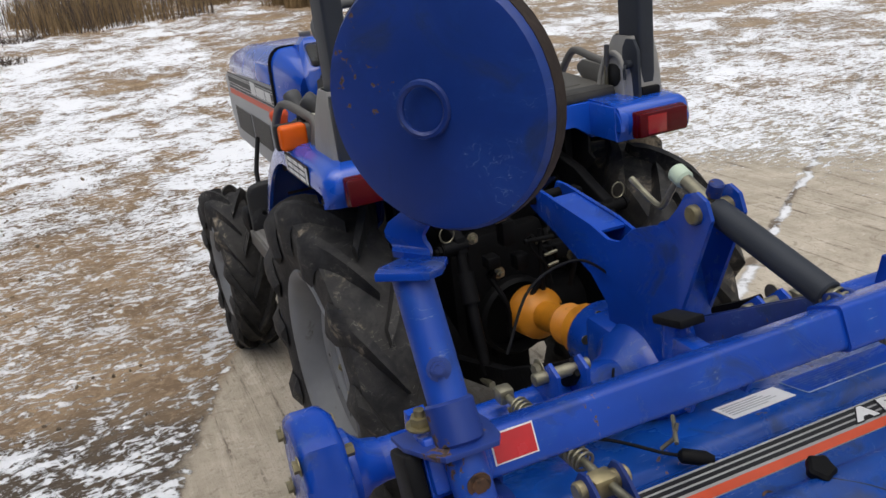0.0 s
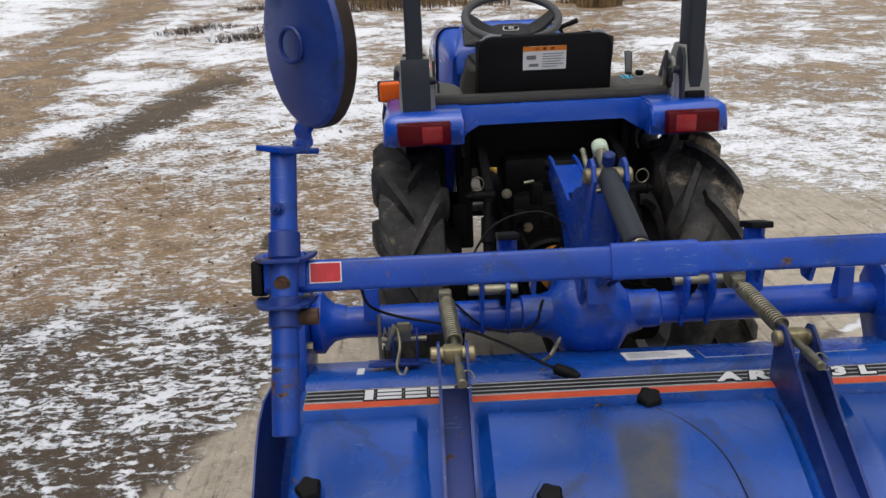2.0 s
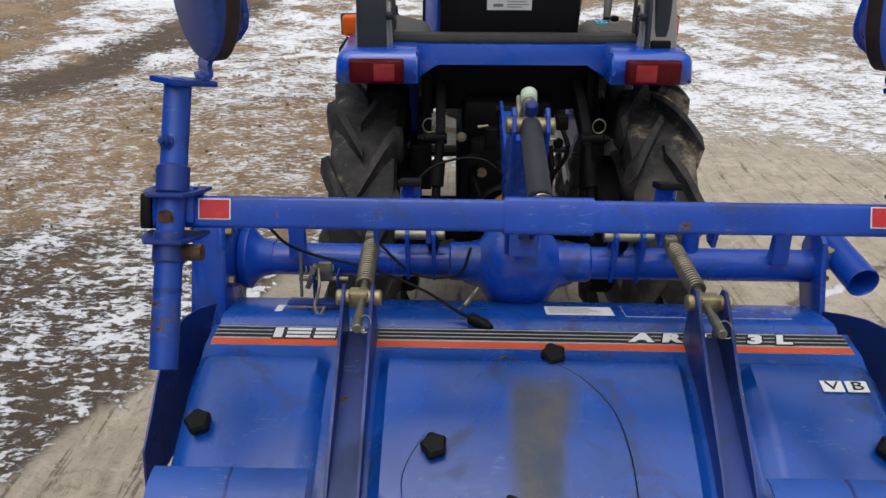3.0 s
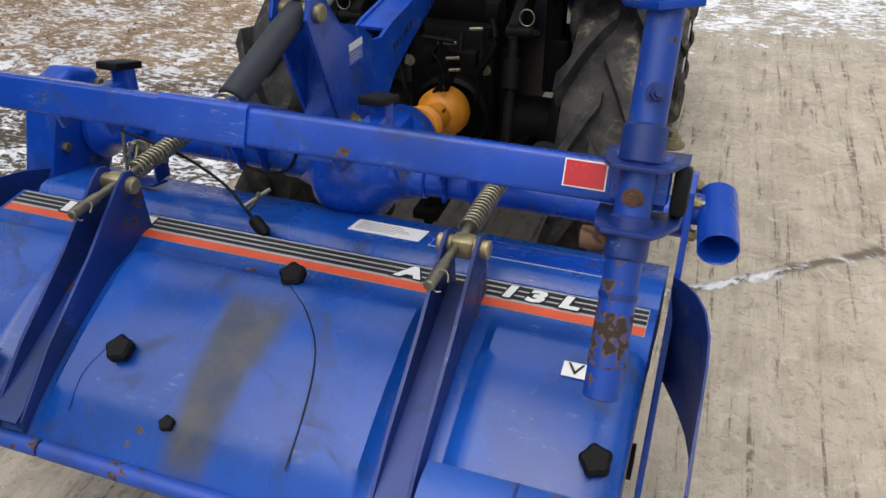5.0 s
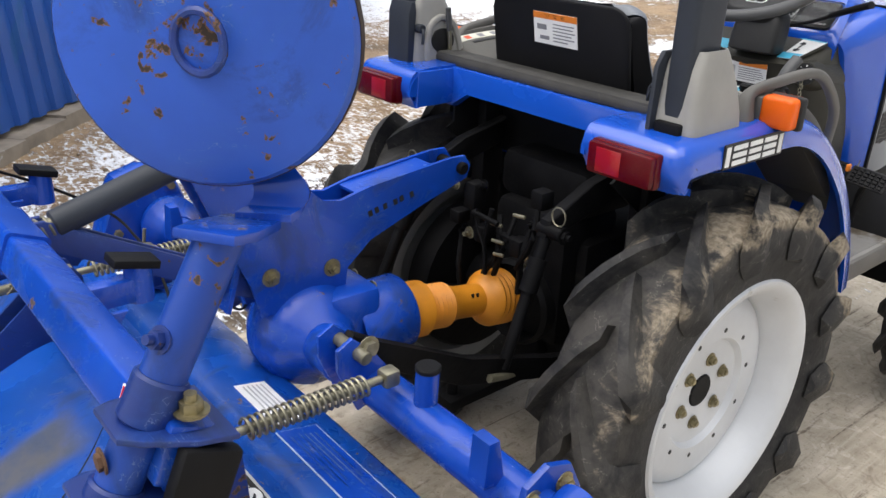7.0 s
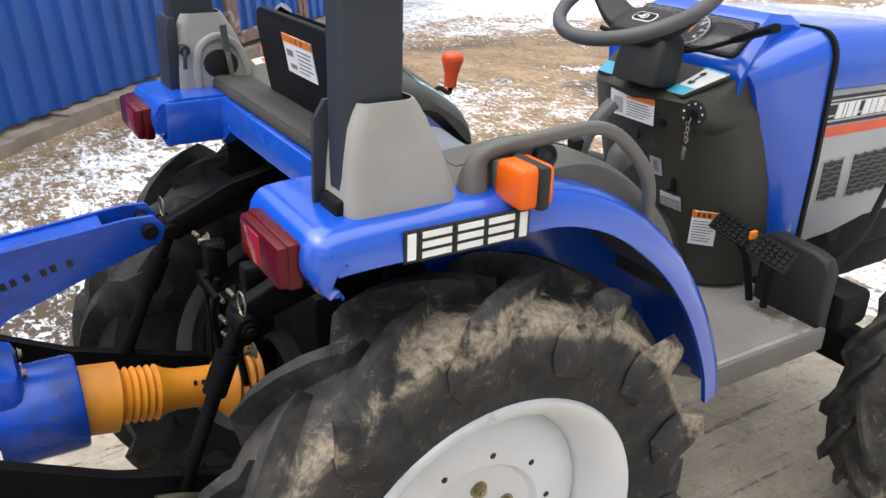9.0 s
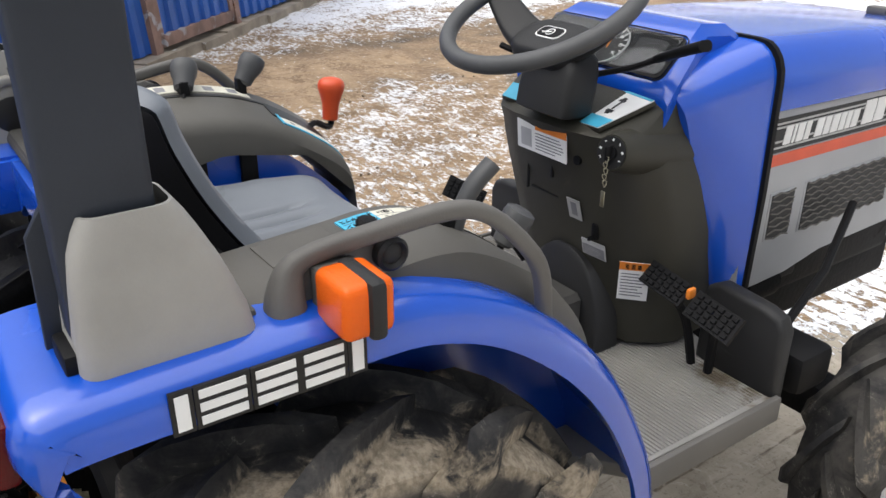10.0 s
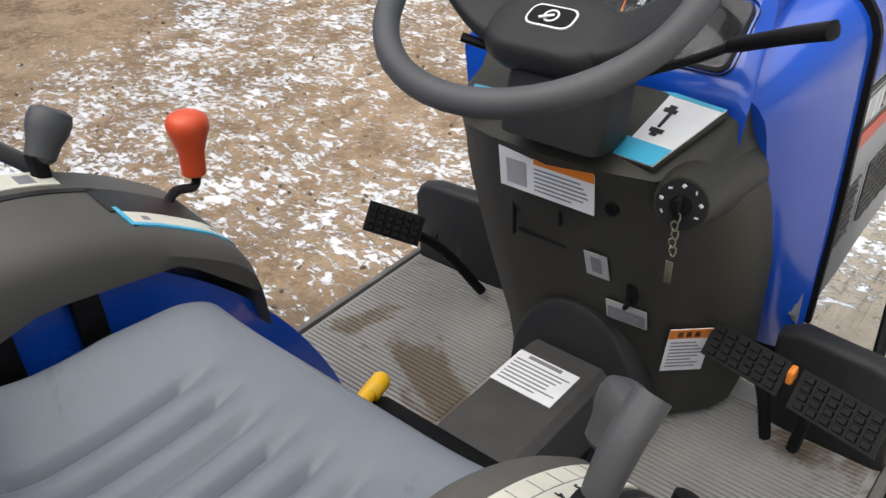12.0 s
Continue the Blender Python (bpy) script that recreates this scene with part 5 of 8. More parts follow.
def cowl():
    # blue hood from the dash to the bonnet joint: each station an outline of half-width, shoulder and roof
    def ring(y, hw, zb, zs, zt, n=5):
        r = [Vector((-hw, y, zb)), Vector((-hw - 0.004, y, (zb + zs) / 2)), Vector((-hw, y, zs))]
        for k in range(1, n):
            a = math.pi / 2 * k / n
            r.append(Vector((-hw + 0.055 * (1 - math.cos(a)), y, zs + (zt - zs) * math.sin(a))))
        r.append(Vector((-hw + 0.06, y, zt)))
        r += [Vector((-q.x, q.y, q.z)) for q in r[::-1]]
        return r
    bm = B()
    rings = []
    for k in range(9):
        t = k / 8
        hw = 0.216 + 0.052 * t ** 0.7
        # the driver's edge leans: high parts start nearer the seat
        r = []
        for q in ring(0, hw, 0.70, 1.125 + 0.060 * t ** 0.7, 1.182 + 0.073 * t ** 0.7):
            y0 = 1.048 - max(0.0, min(0.47, q.z - 0.70)) / 0.47 * 0.175 - max(0.0, q.z - 1.17) * 0.30
            r.append(Vector((q.x, y0 + (1.058 - y0) * t, q.z)))
        rings.append(r)
    loft(bm, rings)
    c = part("cowl", bm, M_BLUE, tractor, "glossy blue cowl round the dashboard", sharp=45)
    # black seal between cowl and bonnet
    bm = B()
    loft(bm, [ring(y, hw, 0.76, 1.188, zt) for y, hw, zt in ((1.0575, 0.268, 1.252), (1.0575, 0.2770, 1.2600), (1.0690, 0.2770, 1.2600), (1.0690, 0.268, 1.252))])
    part("bonnet_seal", bm, M_BLACK, c, "black rubber seal")
    # instrument binnacle
    bm = B()
    rings = []
    for y, z, w in ((0.842, 1.182, 0.200), (0.852, 1.197, 0.199), (0.930, 1.268, 0.182), (0.965, 1.285, 0.170), (1.03, 1.280, 0.170), (1.056, 1.262, 0.18)):
        rings.append([Vector((-w, y, z - 0.09)), Vector((-w - 0.006, y, z - 0.02)), Vector((-w + 0.012, y, z)), Vector((w - 0.012, y, z)), Vector((w + 0.006, y, z - 0.02)), Vector((w, y, z - 0.09))])
    loft(bm, rings)
    part("binnacle", bm, M_BLUE, c, sharp=40)
    right, up = Vector((1, 0, 0)), Vector((0, 0.078, 0.071)).normalized()
    nrm = right.cross(up)
    ctr = Vector((0.0, 0.8895, 1.2310))
    m = Matrix((right, up, nrm)).transposed().to_4x4()
    m.translation = ctr
    bm = B()
    prism(bm, rrect(0.340, 0.094, 0.014, 4), "z", -0.004, 0.003, m=m)
    ip = part("instrument_panel", bm, M_BLACK, c, "black instrument panel with round tachometer")
    bm = B()
    prism(bm, rrect(0.350, 0.102, 0.017, 4), "z", -0.002, 0.0052, m=m)
    bmesh.ops.delete(bm, geom=[f for f in bm.faces if len(f.verts) > 6], context="FACES")
    part("bezel", bm, M_DKGREY, ip)

    def disc(name, x, y, r0, mat, h0, h1, r1=0.0, seg=28):
        bm = B()
        cc = m @ Vector((x, y, 0))
        if r1:
            lathe(bm, [(r1, h0), (r0, h0), (r0, h1), (r1, h1)], cc, nrm, seg, closed=True)
        else:
            lathe(bm, [(r0, h0), (r0, h1), (0, h1 + 0.0001)], cc, nrm, seg)
        return part(name, bm, mat, ip)
    disc("tachometer_face", 0.012, -0.002, 0.042, M_DECBLK, 0.002, 0.0045)
    disc("tachometer_ring", 0.012, -0.002, 0.0445, M_DECGREY, 0.002, 0.007, 0.0425)
    for k in range(13):
        a = radians(215 - k * 250 / 12)
        q = m @ Vector((0.012 + 0.037 * math.cos(a), -0.002 + 0.037 * math.sin(a), 0.0050))
        if k % 2 == 0 and k:
            print_text(str(5 * k // 2), ip, m @ Vector((0.012 + 0.029 * math.cos(a), -0.002 + 0.029 * math.sin(a), 0.0050)), right, up, 0.0095, M_WHITE, "figure")
        bm = B()
        d = m.to_3x3() @ Vector((math.cos(a), math.sin(a), 0))
        tube(bm, [q - d * 0.003, q + d * 0.003], 0.0007, 4)
        part("tick", bm, M_WHITE, ip)
    bm = B()
    q = m @ Vector((0.012, -0.002, 0.0056))
    d = m.to_3x3() @ Vector((-0.12, 0.99, 0))
    tube(bm, [q - d * 0.008, q + d * 0.034], 0.0012, 5)
    part("needle", bm, M_DECOR, ip)
    for x, mm in ((-0.095, M_DKGREY), (0.105, M_DKGREY)):
        bm = B()
        prism(bm, rrect(0.07, 0.062, 0.01), "z", 0.002, 0.004, m=m @ Matrix.Translation((x, 0, 0)))
        part("warning_lamp_field", bm, mm, ip)
    bm = B()
    prism(bm, rrect(0.336, 0.090, 0.012, 4), "z", 0.0095, 0.0115, m=m)
    gl = part("cover_glass", bm, M_GLASS, ip, "clear plastic instrument cover")
    gl.visible_shadow = False
    # steering wheel, tilted to the driver
    sw = Matrix.Translation((0.006, 0.722, 1.300)) @ Euler((radians(24), 0, 0)).to_matrix().to_4x4()
    bm = B()
    n = 48
    rim = [sw @ Vector((0.178 * math.cos(2 * math.pi * i / n), 0.178 * math.sin(2 * math.pi * i / n), 0.012)) for i in range(n)]
    tube(bm, rim, 0.0155, 12, closed=True, up=tuple(sw.to_3x3() @ Vector((0, 0, 1))))
    # rim takes a lighter grey than hub and spokes, for its sheen
    w = part("steering_wheel", bm, M_LEVER, tractor, "dark grey two-spoke steering wheel", sharp=80)
    for s in (-1, 1):
        bm = B()
        pts = [sw @ Vector((s * x, y, z)) for x, y, z in ((0.03, 0.0, -0.054), (0.085, 0.006, -0.048), (0.135, 0.022, -0.020), (0.172, 0.036, 0.008))]
        sweep(bm, curve(pts, 4), rrect(0.072, 0.024, 0.010), up=tuple(sw.to_3x3() @ Vector((0, 0, 1))), scale=lambda t: 1.2 - 0.52 * t)
        part("spoke", bm, M_DKGREY, w)
    bm = B()
    pads = []
    for z, k in ((-0.088, 0.72), (-0.078, 0.90), (-0.062, 1.0), (-0.048, 0.98), (-0.040, 0.92), (-0.0365, 0.82), (-0.036, 0.60)):
        pads.append([sw @ Vector((a * k, b * k, z)) for a, b in rrect(0.172, 0.104, 0.046, 8)])
    loft(bm, pads)
    cyl(bm, sw @ Vector((0, 0, -0.05)), sw @ Vector((0, 0.01, -0.12)), 0.026)
    part("hub", bm, M_DKGREY, w)
    lo = sw @ Matrix.Translation((0, 0.004, -0.0395))
    bm = B()
    prism(bm, rrect(0.062, 0.034, 0.012, 4), "z", 0.003, 0.0052, m=lo)
    e = part("hub_badge", bm, M_WHITE, w, "white outlined badge on the hub")
    bm = B()
    prism(bm, rrect(0.057, 0.029, 0.010, 4), "z", 0.004, 0.0058, m=lo)
    part("badge_field", bm, M_BLACK, e)
    bm = B()
    lathe(bm, [(0.0075, 0.0055), (0.0100, 0.0055), (0.0100, 0.0064), (0.0075, 0.0064)], lo @ Vector((0, 0, 0)), sw.to_3x3() @ Vector((0, 0, 1)), 20, closed=True)
    part("badge_ring", bm, M_WHITE, e)
    bm = B()
    box(bm, lo @ Vector((0, 0, 0.006)), (0.030, 0.003, 0.002), 0, rot=(24, 0, 50))
    part("badge_bar", bm, M_WHITE, e)
    # stalks
    for s in (1, -1):
        bm = B()
        if s > 0:
            pts = [(0.050, 0.760, 1.195), (0.090, 0.785, 1.205), (0.140, 0.818, 1.222), (0.182, 0.838, 1.243)]
            tube(bm, pts, 0.0055, 8, 4)
            stalk = part("throttle_stalk", bm, M_BLACK, w, "black throttle stalk")
            bm = B()
            sweep(bm, curve([(0.176, 0.837, 1.241), (0.200, 0.836, 1.250), (0.245, 0.830, 1.268), (0.278, 0.825, 1.280), (0.284, 0.824, 1.282)], 3), rrect(0.026, 0.018, 0.008), scale=lambda t: (0.85 + 0.25 * t) * (1 if t < 0.95 else 0.62))
            part("stalk_grip", bm, M_BLACK, stalk)
        else:
            tube(bm, [(-0.045, 0.745, 1.215), (-0.08, 0.725, 1.225), (-0.105, 0.715, 1.232)], 0.006, 8, 3)
            part("light_stalk", bm, M_BLACK, w)


def bonnet():
    # blue lid over silver sides
    def station(y, hw, ze, zt):
        r = [Vector((-hw, y, ze))]
        for k in range(0, 7):
            a = math.pi / 2 * k / 6
            r.append(Vector((-hw + 0.085 * (1 - math.cos(a)), y, ze + 0.015 + (zt - ze - 0.015) * math.sin(a))))
        r += [Vector((-q.x, q.y, q.z)) for q in r[::-1]]
        return r
    bm = B()
    loft(bm, [station(y, hw, ze, zt) for y, hw, ze, zt in ((1.116, 0.270, 1.132, 1.248), (1.122, 0.275, 1.130, 1.256), (1.40, 0.276, 1.124, 1.246), (1.75, 0.272, 1.112, 1.222),
                                                          (2.02, 0.255, 1.095, 1.185), (2.10, 0.236, 1.085, 1.155), (2.13, 0.20, 1.075, 1.12))])
    b = part("bonnet", bm, M_BLUE, tractor, "glossy blue bonnet", sharp=40)
    bm = B()
    prism(bm, [(1.16, -0.13), (1.62, -0.105), (1.62, 0.105), (1.16, 0.13)], "z", 0, 0.010, 0.004, m=Matrix(((0, 1, 0, 0), (1, 0, 0, 0), (0, 0, 1, 1.2505), (0, 0, 0, 1))) @ Euler((0, radians(1.6), 0)).to_matrix().to_4x4())
    part("bonnet_bulge", bm, M_BLUE, b)
    bm = B()
    box(bm, (0.06, 1.80, 1.226), (0.05, 0.03, 0.02), 0.005)
    part("bonnet_catch", bm, M_GREY, b)
    for s in (-1, 1):
        bm = B()
        xo = s * 0.268
        prism(bm, [(1.116, 1.128), (1.116, 0.94), (1.085, 0.78), (1.10, 0.752), (1.26, 0.760), (1.38, 0.782), (2.02, 0.790), (2.09, 0.90), (2.10, 1.075), (1.75, 1.108), (1.40, 1.120)], "x", xo - s * 0.02, xo, 0.004)
        pnl = part("side_panel", bm, M_SILVER, tractor, "silver-grey engine side panel with grilles")
        # stripe band: black, then red, then pale edge
        for name, z0, z1, mat, k in (("black_band", 1.040, 1.108, M_DECBLK, 0), ("red_stripe", 1.012, 1.036, M_DECRED, 0)):
            bm = B()
            prism(bm, [(1.125, z0 + 0.004), (2.02, z0 - 0.012), (2.02, z1 - 0.012), (1.125, z1 + 0.004)], "x", xo - s * 0.001, xo + s * 0.0018)
            part(name, bm, mat, pnl)
        for zz in (1.052, 1.064, 1.092, 1.100):
            bm = B()
            prism(bm, [(1.125, zz), (2.02, zz - 0.013), (2.02, zz - 0.009), (1.125, zz + 0.004)], "x", xo, xo + s * 0.0025)
            part("pin_stripe", bm, M_DECGREY, pnl)
        # lettering replaced by plain white blocks
        y = 1.165
        for wdt in (0.022, 0.008, 0.022, 0.016, 0.0, 0.024, 0.020, 0.024, 0.018, 0.016, 0.022, 0.0, 0.040, 0.036):
            if wdt:
                big = wdt > 0.03
                bm = B()
                h = 0.050 if big else 0.036
                z0 = 1.058 - 0.014 * (y - 1.125)
                prism(bm, [(y, z0), (y + wdt, z0), (y + wdt + 0.006, z0 + h), (y + 0.006, z0 + h)], "x", xo, xo + s * 0.0035)
                part("name_block", bm, M_WHITE, pnl)
                y += wdt + 0.005
            else:
                y += 0.014
        for y0, y1, z0, z1 in ((1.165, 1.238, 0.858, 0.952), (1.280, 1.600, 0.852, 0.955), (1.630, 1.95, 0.85, 0.95)):
            bm = B()
            box(bm, (xo - s * 0.001, (y0 + y1) / 2, (z0 + z1) / 2), (0.006, y1 - y0 + 0.012, z1 - z0 + 0.012), 0.0025)
            fr = part("grille_frame", bm, M_SILVER, pnl)
            bm = B()
            box(bm, (xo + s * 0.0005, (y0 + y1) / 2, (z0 + z1) / 2), (0.006, y1 - y0, z1 - z0))
            part("grille_back", bm, M_DECBLK, fr)
            bm = B()
            pitch_y, pitch_z = 0.0195, 0.0125
            ny, nz = int((y1 - y0) / pitch_y), int((z1 - z0) / pitch_z)
            for j in range(nz + 1):
                z = z0 + (z1 - z0) * j / nz
                for i in range(ny):
                    a = y0 + (y1 - y0) * i / ny
                    st = 1 if (i + j) % 2 else -1
                    zz0, zz1 = z - st * 0.0028, z + st * 0.0028
                    p = [Vector((xo + s * 0.0042, a, zz0)), Vector((xo + s * 0.0042, a + (y1 - y0) / ny, zz1))]
                    sweep(bm, p, [(-0.0013, -0.0013), (0.0013, -0.0013), (0.0013, 0.0013), (-0.0013, 0.0013)], up=(1, 0, 0))
            part("grille_mesh", bm, M_GREY, fr, "expanded metal grille")
    bm = B()
    box(bm, (0, 2.08, 0.95), (0.44, 0.05, 0.24), 0.02)
    part("front_grille", bm, M_DKGREY, tractor)
    # engine block and frame beneath
    bm = B()
    box(bm, (0, 1.58, 0.74), (0.26, 0.80, 0.32), 0.02)
    box(bm, (0, 1.60, 0.52), (0.18, 0.96, 0.12), 0.02)
    box(bm, (0.15, 1.35, 0.74), (0.08, 0.18, 0.14), 0.01)
    cyl(bm, (0.19, 1.20, 0.70), (0.19, 1.32, 0.70), 0.045, bev=0.006)
    part("engine", bm, M_IRON, tractor, "black oily engine and front frame")
    for s in (-1, 1):
        bm = B()
        tube(bm, [(s * 0.40, 1.02, 0.70), (s * 0.36, 1.25, 0.80), (s * 0.30, 1.42, 0.89)], 0.009, 8)
        part("brace_rod", bm, M_BLACK, tractor)
        bm = B()
        box(bm, (s * 0.40, 1.12, 0.66), (0.12, 0.11, 0.09), 0.02)
        part("step_bracket", bm, M_BLACK, tractor)


def tyre_mesh(R, W, rim_r, lugs, lug_h, sweep_a):
    """Open-centre lugged tyre round the x axis, centre at the origin; the outer side at +x."""
    Rc = R - lug_h
    hw = W / 2
    prof = [(rim_r, -hw * 0.78), (rim_r + 0.012, -hw * 0.86), (rim_r + (Rc - rim_r) * 0.45, -hw * 1.0), (Rc - 0.045, -hw * 1.0), (Rc - 0.018, -hw * 0.94), (Rc - 0.004, -hw * 0.6), (Rc, 0),
            (Rc - 0.004, hw * 0.6), (Rc - 0.018, hw * 0.94), (Rc - 0.045, hw * 1.0), (rim_r + (Rc - rim_r) * 0.45, hw * 1.0), (rim_r + 0.012, hw * 0.86), (rim_r, hw * 0.78)]
    bm = B()
    lathe(bm, prof, (0, 0, 0), (1, 0, 0), 72, closed=True)

    def rad(u):
        return Rc - 0.004 - 0.012 * u ** 4

    bars = []
    k_w = (R / 0.494) ** 0.8
    for side in (-1, 1):
        for k in range(lugs):
            a0 = 2 * math.pi * (k + (0.5 if side > 0 else 0)) / lugs
            rings = []
            for u, rr, hh, wd, foot in ((-0.06, 0, 0.75, 0.030, 0.024), (0.18, 0, 0.97, 0.036, 0.029), (0.45, 0, 1.05, 0.041, 0.034), (0.72, 0, 1.08, 0.044, 0.040), (0.93, 0, 1.06, 0.045, 0.049), (1.02, 0.012, 0.88, 0.042, 0.056), (1.05, 0.046, 0.52, 0.030, 0.050), (1.03, 0.085, 0.08, 0.012, 0.030)):
                x = side * u * hw
                a = a0 - sweep_a * u - 0.04 * u * u
                rb = rad(min(1, abs(u))) - rr - 0.006
                rt = rb + 0.006 + lug_h * hh
                da_b, da_t = foot * k_w / rb, wd * 0.52 * k_w / rt
                xo = x + (side * lug_h * 0.35 if u > 1.0 else 0)
                P = lambda ang, r, xx: Vector((xx, r * math.sin(ang), r * math.cos(ang)))
                rings.append([P(a - da_b, rb, x), P(a + da_b, rb, x), P(a + da_t, rt, xo), P(a - da_t, rt, xo)])
            bar = B()
            loft(bar, rings)
            bars.append(bar)
    return bm, bars


def wheel(name, s, c, R, W, rim_r, lugs, lug_h, nuts, dish, group):
    e = new(name)
    e.parent = tractor
    e.location = c
    e.rotation_euler = (0, 0, 0 if s > 0 else math.pi)
    tagged(e, "lugged tyre on a silver steel rim" if s > 0 else "lugged tyre on a dirty grey rim darkened for shade")
    bm, bars = tyre_mesh(R, W, rim_r, lugs, lug_h, 0.34 * 0.5 / R)
    rub = (M_RUBBER_REAR if s > 0 else M_RUBBER_REAR_WET) if R > 0.4 else (M_RUBBER_FRONT if s > 0 else M_RUBBER_FRONT_WET)
    ty = part("tyre", bm, rub, e, "muddy black lugged farm tyre" if s > 0 else "wet black lugged farm tyre", sharp=45)
    for bar in bars:
        part("tread_lug", bar, rub, ty, sharp=45)
    hw = W / 2
    bm = B()
    rr = rim_r * (0.80 if R > 0.4 else 0.72)
    d0 = hw * dish
    prof = [(rim_r + 0.010, hw * 0.92), (rim_r + 0.014, hw * 0.86), (rim_r - 0.006, hw * 0.80), (rim_r - 0.018, hw * 0.72), (rim_r - 0.026, hw * 0.50), (rr + 0.020, d0 + 0.004), (rr + 0.012, d0 - 0.022), (rr + 0.02, -hw * 0.3), (rim_r - 0.022, -hw * 0.7), (rim_r + 0.014, -hw * 0.84),
            (rim_r + 0.006, -hw * 0.84), (rim_r - 0.030, -hw * 0.7), (rr + 0.012, -hw * 0.3), (rr + 0.004, d0 - 0.024), (rr + 0.012, d0 + 0.002), (rim_r - 0.034, hw * 0.50), (rim_r - 0.024, hw * 0.72), (rim_r - 0.012, hw * 0.84), (rim_r + 0.002, hw * 0.92)]
    lathe(bm, prof, (0, 0, 0), (1, 0, 0), 56, closed=True)
    paint = M_RIM if s > 0 else M_RIM_DIRTY_SHADED
    rim = part("rim", bm, paint, e, "silver painted steel rim" if s > 0 else "dirty grey steel rim darkened for shade", sharp=40)
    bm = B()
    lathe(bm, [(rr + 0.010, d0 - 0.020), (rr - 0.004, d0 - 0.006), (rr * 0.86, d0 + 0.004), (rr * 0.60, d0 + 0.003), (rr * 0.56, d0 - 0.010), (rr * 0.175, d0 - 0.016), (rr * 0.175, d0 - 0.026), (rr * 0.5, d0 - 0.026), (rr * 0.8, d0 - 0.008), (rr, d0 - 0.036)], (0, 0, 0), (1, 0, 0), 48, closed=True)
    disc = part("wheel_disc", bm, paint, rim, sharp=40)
    bm = B()
    cyl(bm, (d0 - 0.12, 0, 0), (d0 - 0.012, 0, 0), rr * 0.175, bev=0.003)
    part("hub_cap", bm, M_BLACK, rim)
    for k in range(nuts):
        a = 2 * math.pi * (k + 0.18) / nuts
        q = (d0 - 0.012, rr * 0.345 * math.sin(a), rr * 0.345 * math.cos(a))
        bm = B()
        hexbolt(bm, q, (1, 0, 0), 0.0110, 0.011, 0.004)
        part("lug_nut", bm, M_BOLT, rim)
    for k in range(10):
        a = 2 * math.pi * (k + 0.3) / 10
        bm = B()
        cyl(bm, (d0 + 0.0005, rr * 0.685 * math.sin(a), rr * 0.685 * math.cos(a)), (d0 + 0.0042, rr * 0.685 * math.sin(a), rr * 0.685 * math.cos(a)), 0.0060, seg=10)
        part("rivet_hole", bm, M_DECBLK, rim)
    return e


